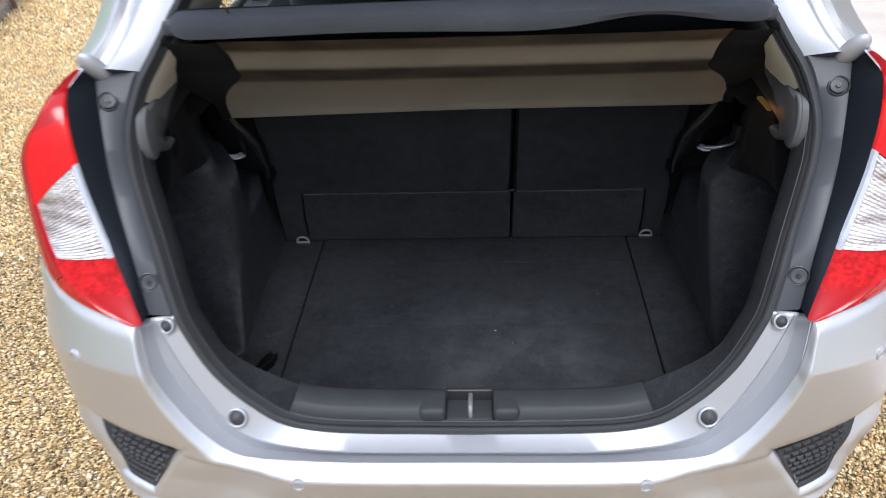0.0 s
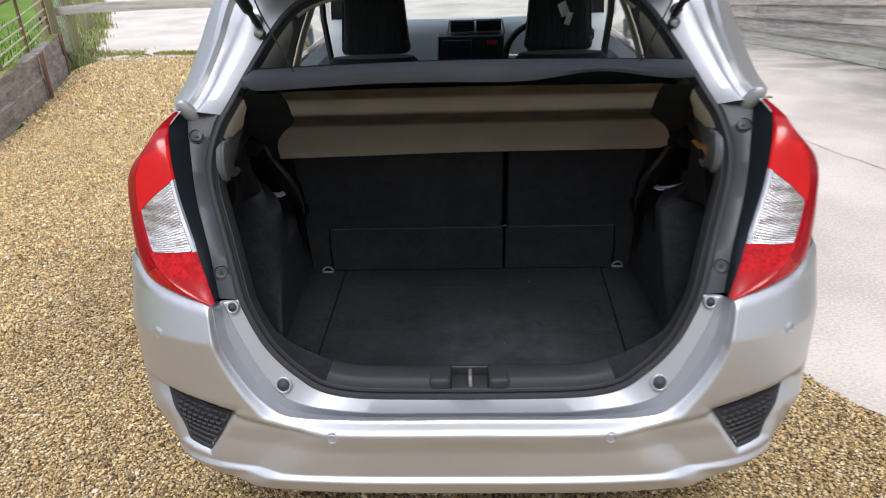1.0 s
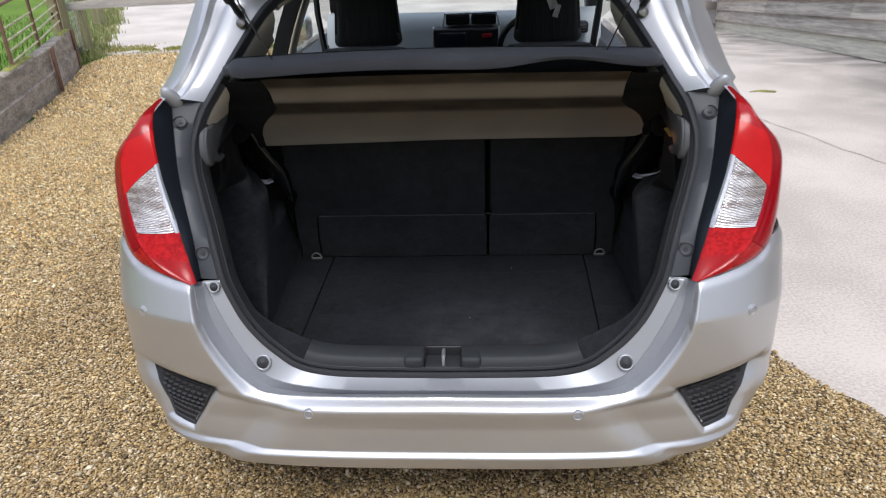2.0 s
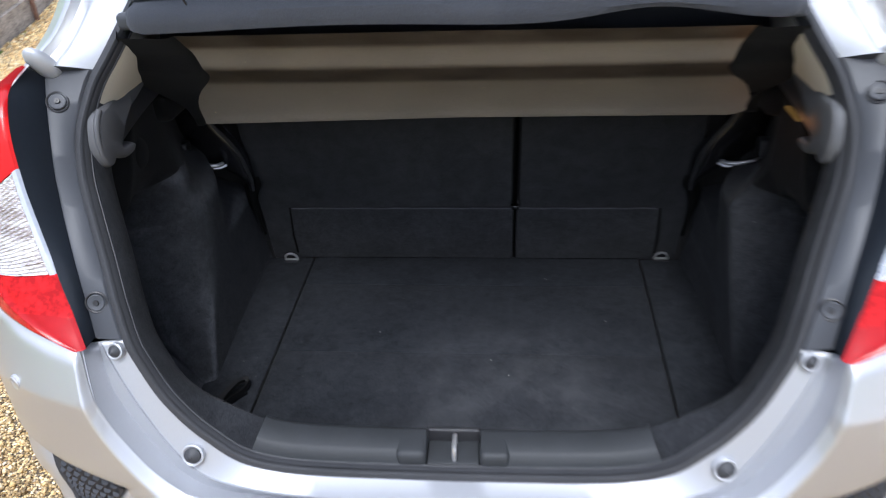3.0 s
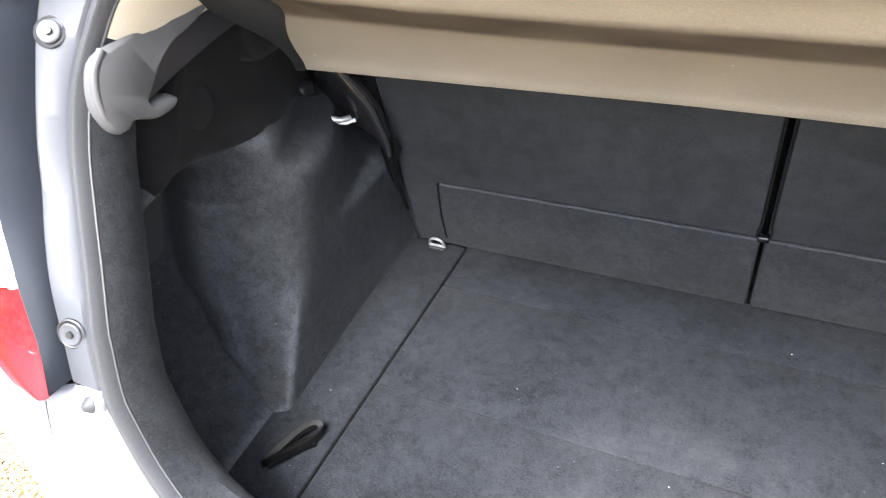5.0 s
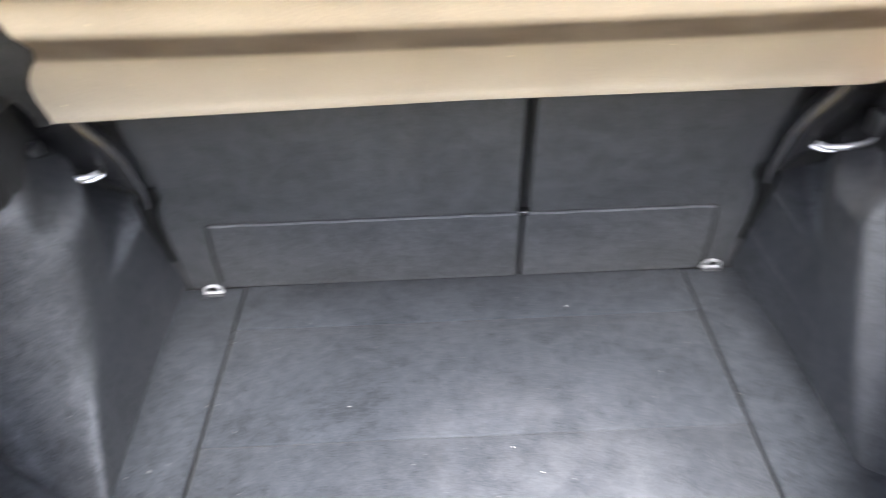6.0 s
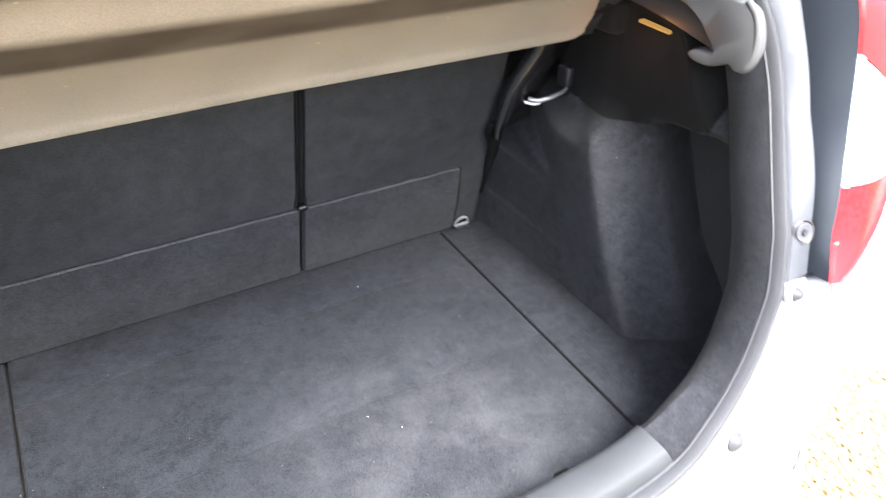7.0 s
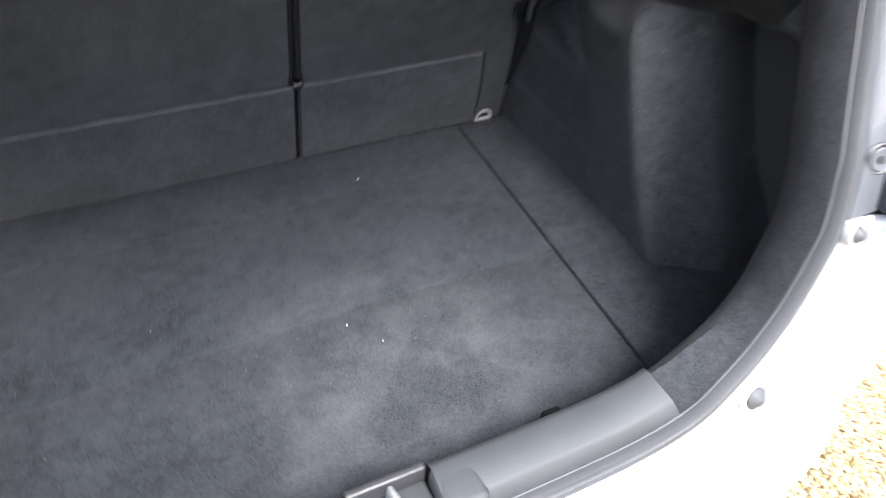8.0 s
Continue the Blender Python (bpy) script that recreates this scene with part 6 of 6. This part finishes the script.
for s in (-1, 1):
    ys, zs = np.linspace(0.40, 3.62, 96), np.linspace(0.22, 1.02, 34)
    vv = [(s * half_width(min(z, 0.99)) * taper(y), y, z) for z in zs for y in ys]
    ff = []
    for i in range(len(zs) - 1):
        for j in range(len(ys) - 1):
            yc, zc = (ys[j] + ys[j + 1]) / 2, (zs[i] + zs[i + 1]) / 2
            if any(math.hypot(yc - wy, zc - wz) < 0.345 for wy, wz in WHEELS) or (yc < 0.62 and zc > 0.90):
                continue
            if yc > 3.05 and zc > 1.02 - 0.42 * smooth01((yc - 3.05) / 0.9):
                continue
            n = len(ys)
            ff.append((i * n + j, i * n + j + 1, (i + 1) * n + j + 1, (i + 1) * n + j))
    loft_side = mesh("body_side", vv, ff, SILVER, car, True, "silver painted body side", thick=0.004)
    for wy, wz in WHEELS:
        arch = [[(s * (half_width(0.6) * taper(wy) + dx), wy + r * math.cos(t), wz + r * math.sin(t)) for t in np.linspace(-0.25, math.pi + 0.25, 30)] for dx, r in ((-0.02, 0.365), (0.004, 0.36), (0.004, 0.335), (-0.22, 0.335))]
        loft("wheel_arch", arch, BLACK_PLASTIC, loft_side)
    for dy in (1.02, 1.86, 2.88):
        tube("door_gap", [(s * (half_width(z) * taper(dy) + 0.001), dy + 0.03 * math.sin(z * 3), z) for z in np.linspace(0.32, 1.0, 12)], 0.003, BLACK_PLASTIC, loft_side, 5)
    for dy in (1.14, 2.02):
        tube("door_handle", [(s * (0.842), dy, 0.90), (s * 0.868, dy + 0.03, 0.905), (s * 0.868, dy + 0.14, 0.905), (s * 0.842, dy + 0.17, 0.90)], 0.012, SILVER, loft_side)
    # window pillars and panes
    def glass_x(z):
        return half_width(z) - 0.012
    pill = [((0.72, 1.03), (0.80, 1.43), 0.07), ((1.08, 1.02), (1.06, 1.45), 0.05), ((1.86, 1.02), (1.82, 1.46), 0.085), ((3.22, 1.02), (2.42, 1.45), 0.06)]
    for (ya, za), (yb, zb), w in pill:
        rws = []
        for t in np.linspace(0, 1, 8):
            y, z = ya + (yb - ya) * t, za + (zb - za) * t
            x = half_width(z) * (1 if ya < 3 else taper(3.1 + 0.1 * (1 - t)) - 0.02)
            rws.append([(s * x, y - w, z), (s * (x + 0.002), y + w, z), (s * (x - 0.06), y + w * 0.8, z), (s * (x - 0.06), y - w * 0.8, z)])
        v, f = grid(rws, closed=True)
        mesh("window_pillar", v, f, BLACK_PLASTIC, loft_side, True, "black window pillar")
        rws = [[(q[0] - s * 0.012, q[1], q[2]) for q in (r[3], r[2])] for r in rws]
        loft("pillar_cover", rws, BEIGE if ya < 3 else GREY_PALE, loft_side, thick=0.008)
    for (ya, yb, yc, yd) in ((0.66, 1.05, 1.02, 0.74), (1.10, 1.82, 1.80, 1.09), (1.90, 3.16, 2.44, 1.86)):
        rws = [[(s * glass_x(z), ya + (yd - ya) * t + ((yb + (yc - yb) * t) - (ya + (yd - ya) * t)) * u, z) for u in np.linspace(0, 1, 5)] for t, z in zip(np.linspace(0, 1, 6), np.linspace(1.015, 1.45, 6))]
        g = loft("side_window", rws, GLASS, loft_side, "clear side window")
        g.visible_shadow = False
    rail = [[(s * x, y, z) for y in np.linspace(0.66, 2.45, 24)] for x, z in ((0.655, 1.43), (0.645, 1.455), (0.60, 1.49), (0.56, 1.49), (0.55, 1.452), (0.62, 1.425))]
    loft("roof_rail", rail, SILVER, loft_side)
    card = [[(s * x, y, z) for y in np.linspace(0.95, 3.05, 12)] for x, z in ((0.72, 0.30), (0.71, 0.6), (0.69, 0.85), (0.735, 0.99), (0.80, 1.012))]
    loft("door_card", card, GREY_TRIM, loft_side, "dark door lining")
    inner = [[(s * x, y, z) for y in np.linspace(0.76, 1.06, 8)] for x, z in ((0.625, 1.02), (0.63, 1.06), (0.66, 1.10), (0.78, 1.10))]
    loft("parcel_ledge", inner, GREY_TRIM, loft_side, "grey plastic ledge beside the rear seat")
    for wy, wz in WHEELS:
        wh = tube("wheel", [(s * 0.64, wy, wz), (s * 0.65, wy, wz), (s * 0.83, wy, wz), (s * 0.838, wy, wz)], [0.27, 0.298, 0.298, 0.27], TYRE, car, 36, "black tyre on an alloy wheel")
        disc("rim", Vector((s * 0.834, wy, wz)), Vector((s, 0, 0)), 0.205, SILVER_TRIM, wh, 0.006, 0.02, 32, "silver alloy rim")
        for k in range(10):
            a = 2 * math.pi * k / 10
            tube("spoke", [(s * 0.842, wy + 0.03 * math.cos(a), wz + 0.03 * math.sin(a)), (s * 0.845, wy + 0.19 * math.cos(a), wz + 0.19 * math.sin(a))], 0.014, SILVER_TRIM, wh, 6)
    mir = box("door_mirror", (min(s * 0.86, s * 1.0), 2.72, 0.99), (max(s * 0.86, s * 1.0), 2.83, 1.13), SILVER, car, 0.035, "silver door mirror")
    box("mirror_glass", (min(s * 0.875, s * 0.985), 2.712, 1.005), (max(s * 0.875, s * 0.985), 2.719, 1.115), CHROME, mir, 0.002)

# roof, lining, screen, bonnet, nose, underbody
roof = [[(x, y, 1.492 + 0.035 * (1 - (x / 0.6) ** 2) + 0.012 * math.sin(math.pi * (y - 0.6) / 2)) for x in np.linspace(-0.60, 0.60, 15)] for y in np.linspace(0.72, 2.46, 20)]
loft("roof", roof, SILVER, car, "silver roof panel", thick=0.004)
head = [[(x, y, 1.470 + 0.030 * (1 - (x / 0.6) ** 2)) for x in np.linspace(-0.60, 0.60, 15)] for y in np.linspace(0.74, 2.44, 16)]
loft("headlining", head, BEIGE, car, "beige headlining", thick=0.006)
hdr = [[(x, y, z + 0.030 * (1 - (x / 0.5) ** 2)) for x in np.linspace(-0.50, 0.50, 13)] for y, z in ((0.600, 1.480), (0.615, 1.49), (0.68, 1.50), (0.73, 1.50))]
loft("roof_header", hdr, SILVER_INNER, car)
screen = [[(x * (0.58 + 0.17 * t), 2.44 + 0.74 * t + 0.04 * (1 - x * x), 1.468 - 0.45 * t) for x in np.linspace(-1, 1, 13)] for t in np.linspace(0, 1, 9)]
g = loft("windscreen", screen, GLASS, car, "clear windscreen")
g.visible_shadow = False
bonnet = [[(x * (0.76 - 0.12 * t ** 2), 3.10 + 0.80 * t - 0.10 * x * x * t, 1.015 - 0.13 * t - 0.20 * t ** 3 - 0.05 * x * x) for x in np.linspace(-1, 1, 15)] for t in np.linspace(0, 1, 14)]
loft("bonnet", bonnet, SILVER, car, "silver bonnet")
nose = [[(x * w, y - 0.34 * abs(x) ** 3, z) for x in np.linspace(-1, 1, 25)] for w, y, z in ((0.66, 3.90, 0.69), (0.72, 3.96, 0.62), (0.76, 3.985, 0.48), (0.76, 3.97, 0.32), (0.72, 3.88, 0.22))]
loft("front_bumper", nose, SILVER, car, "silver front bumper", thick=0.004)
for s in (-1, 1):
    hl = [[(s * (0.42 + 0.30 * u), 3.93 - 0.30 * u ** 2, 0.66 + 0.04 * u + 0.11 * t) for u in np.linspace(0, 1, 9)] for t in np.linspace(0, 1, 5)]
    loft("headlamp", hl, CLEAR_LENS, car, "clear headlamp")
box("underbody", (-0.62, 0.50, 0.24), (0.62, 3.8, 0.27), UNDER, car, 0.01)
box("rear_crossmember", (-0.66, 0.12, 0.38), (0.66, 0.17, 0.53), UNDER, car, 0.01)
for s in (-1, 1):
    box("seat_filler", (min(s * 0.555, s * 0.72), 0.93, 0.49), (max(s * 0.555, s * 0.72), 1.0, 1.04), UNDER, car, 0.003)
    box("inner_skin", (min(s * 0.775, s * 0.785), 0.30, 0.27), (max(s * 0.775, s * 0.785), 0.95, 0.98), UNDER, car, 0.003)
tube("wiper", [(-0.55, 3.06, 1.075), (-0.1, 3.02, 1.085), (0.05, 3.02, 1.08)], 0.008, BLACK_PLASTIC, car, 6, "black wiper arm")
tube("wiper", [(0.10, 3.02, 1.08), (0.4, 3.03, 1.09), (0.62, 3.05, 1.08)], 0.008, BLACK_PLASTIC, car, 6, "black wiper arm")

# open tailgate on its struts
hatch = loft("tailgate", [[(x * (0.56 - 0.02 * t) + 0, 0.70 - 0.88 * t + 0.04 * x * x * (1 - t), 1.545 + 0.58 * t - 0.10 * t * t - 0.05 * x * x) for x in np.linspace(-1, 1, 15)] for t in np.linspace(0, 1, 16)], SILVER, car, "silver tailgate raised on gas struts", thick=0.05)
pane = [[(x * 0.46, 0.62 - 0.50 * t, 1.53 + 0.32 * t - 0.05 * x * x) for x in np.linspace(-1, 1, 9)] for t in np.linspace(0, 1, 6)]
loft("tailgate_lining", pane, BLACK_GLOSS, hatch, "dark tailgate window and lining", thick=0.004)
for s in (-1, 1):
    a, b = Vector((s * 0.497, 0.480, 1.398)), Vector((s * 0.600, 0.15, 1.80))
    tube("gas_strut", [a, a.lerp(b, 0.1), a.lerp(b, 0.12), b], [0.008, 0.008, 0.014, 0.014], BLACK_PLASTIC, hatch, 10, "black gas strut")

# front seats
for s, x0, x1 in ((-1, -0.52, -0.232), (1, 0.238, 0.518)):
    xm = (x0 + x1) / 2
    rws = []
    for t in np.linspace(0, 1, 10):
        w = (0.27 - 0.05 * t ** 3) * (0.75 if t == 1 else 1)
        y, z = 1.66 + 0.14 * (1 - t), 0.50 + 0.622 * t + (0.005 if t == 1 else 0)
        y -= 0.04 * t
        rws.append([(xm + w * math.cos(a) if abs(math.cos(a)) < 2 else 0, y + 0.085 * math.sin(a) * (0.6 if t == 1 else 1), z) for a in [2 * math.pi * k / 20 for k in range(20)]])
    v, f = grid(rws, closed=True)
    f.append(tuple(len(v) - 20 + q for q in range(20)))
    seat = mesh("front_seat", v, f, FABRIC, car, True, "dark fabric front seat with a ribbed headrest")
    box("cushion", (xm - 0.26, 1.75, 0.42), (xm + 0.26, 2.25, 0.56), FABRIC, seat, 0.05)
    bm = bmesh.new()
    bmesh.ops.create_cube(bm, size=1)
    bmesh.ops.subdivide_edges(bm, edges=bm.edges[:], cuts=4, use_grid_fill=True)
    for w in bm.verts:
        hz = w.co.z + 0.5
        w.co.x *= (x1 - x0) * (1 - 0.16 * hz) * (1 - 0.25 * abs(w.co.y * 2) ** 3 * 0.4)
        w.co.y *= 0.10 + 0.02 * math.cos(3 * w.co.x)
        w.co.z *= 0.265
    bmesh.ops.bevel(bm, geom=[e for e in bm.edges if len(e.link_faces) == 2 and e.calc_face_angle() > 0.9], offset=0.022, segments=3, profile=0.5, affect="EDGES")
    bmesh.ops.translate(bm, vec=(xm, 1.73, 1.255), verts=bm.verts)
    finish("headrest", bm, FABRIC, seat, "ribbed black fabric headrest")
    for dx in (-0.065, 0.065):
        tube("headrest_post", [(xm + dx, 1.73, 1.08), (xm + dx, 1.73, 1.14)], 0.006, CHROME, seat)
    if s > 0:
        for k, (dx, z, w, h, tilt) in enumerate(((0.01, 1.285, 0.035, 0.055, 0.4), (0.03, 1.25, 0.022, 0.05, -0.3))):
            vv = [(xm + dx + w * 0.5 * cx * math.cos(tilt) - h * 0.5 * cz * math.sin(tilt), 1.662 - 0.003 * k + 0.004 * cx * cz, z + w * 0.5 * cx * math.sin(tilt) + h * 0.5 * cz * math.cos(tilt)) for cx, cz in ((-1, -1), (1, -1), (1, 1), (-1, 1))]
            mesh("fabric_tag", vv, [(0, 1, 2, 3)], PAPER, seat, False, "crumpled white tag on the headrest", thick=0.001)
    tube("seat_belt", [(s * 0.60, 1.80, 1.40), (s * 0.595, 1.78, 1.25), (s * 0.57, 1.76, 1.05), (s * 0.56, 1.75, 0.8)], 0.014, BLACK_PLASTIC, car, 6, "black seat belt")

# dashboard
dash = [[(x * 0.74, y - 0.03 * math.cos(x * 1.5) + 0.05 * x * x, z) for x in np.linspace(-1, 1, 21)] for y, z in ((2.52, 0.45), (2.50, 0.82), (2.535, 0.93), (2.57, 1.06), (2.60, 1.11), (2.66, 1.14), (2.80, 1.125), (3.06, 1.06))]
dashb = loft("dashboard", dash, DASH, car, "grey dashboard with a dark touch screen")
box("console_panel", (-0.15, 2.47, 0.89), (0.195, 2.60, 1.075), BLACK_GLOSS, dashb, 0.015, "gloss black centre stack")
for x0, x1 in ((-0.155, -0.146), (0.19, 0.198)):
    box("stack_trim", (x0, 2.462, 0.90), (x1, 2.53, 1.08), SILVER_TRIM, dashb, 0.003)
box("touch_screen", (-0.125, 2.462, 0.955), (0.025, 2.474, 1.055), SCREEN, dashb, 0.004, "dark blue touch screen")
box("hazard_button", (0.105, 2.462, 1.03), (0.155, 2.472, 1.047), RED_BUTTON, dashb, 0.003, "red hazard button")
for k in range(3):
    disc("climate_knob", Vector((-0.085 + 0.1 * k, 2.462, 0.91)), Vector((0, -1, 0.1)), 0.027, SILVER_TRIM, dashb, 0.012, 0.006)
for x0, x1, z0 in ((-0.085, 0.04, 1.088), (0.05, 0.18, 1.088), (0.545, 0.66, 1.03), (-0.52, -0.38, 1.02)):
    fr = box("air_vent", (x0, 2.515, z0), (x1, 2.60, z0 + 0.055), BLACK_GLOSS, dashb, 0.008, "black air vent with silver trim")
    for k in range(3):
        tube("vane", [(x0 + 0.01, 2.508, z0 + 0.013 + 0.014 * k), (x1 - 0.01, 2.508, z0 + 0.013 + 0.014 * k)], 0.003, BLACK_PLASTIC, dashb, 5)
tube("vent_trim", [(-0.10, 2.50, 1.08), (-0.088, 2.505, 1.147), (0.18, 2.505, 1.149), (0.20, 2.50, 1.082)], 0.006, SILVER_TRIM, dashb, 8)
pts = [(0.38 + 0.185 * math.cos(a), 2.36 - 0.07 * math.sin(a), 0.99 + 0.17 * math.sin(a)) for a in np.linspace(0, 2 * math.pi, 37)]
wheel_ring = tube("steering_wheel", pts, 0.016, BLACK_PLASTIC, car, 10, "black steering wheel")
box("wheel_hub", (0.30, 2.36, 0.92), (0.46, 2.43, 1.02), BLACK_PLASTIC, wheel_ring, 0.03)
tube("wheel_spoke", [(0.205, 2.365, 0.98), (0.38, 2.39, 0.965), (0.555, 2.365, 0.98)], 0.016, SILVER_TRIM, wheel_ring, 8)
box("cabin_floor", (-0.70, 0.98, 0.27), (0.70, 3.0, 0.31), UNDER, car, 0.01)
box("tunnel", (-0.1, 1.7, 0.3), (0.12, 2.6, 0.62), DASH, car, 0.03)
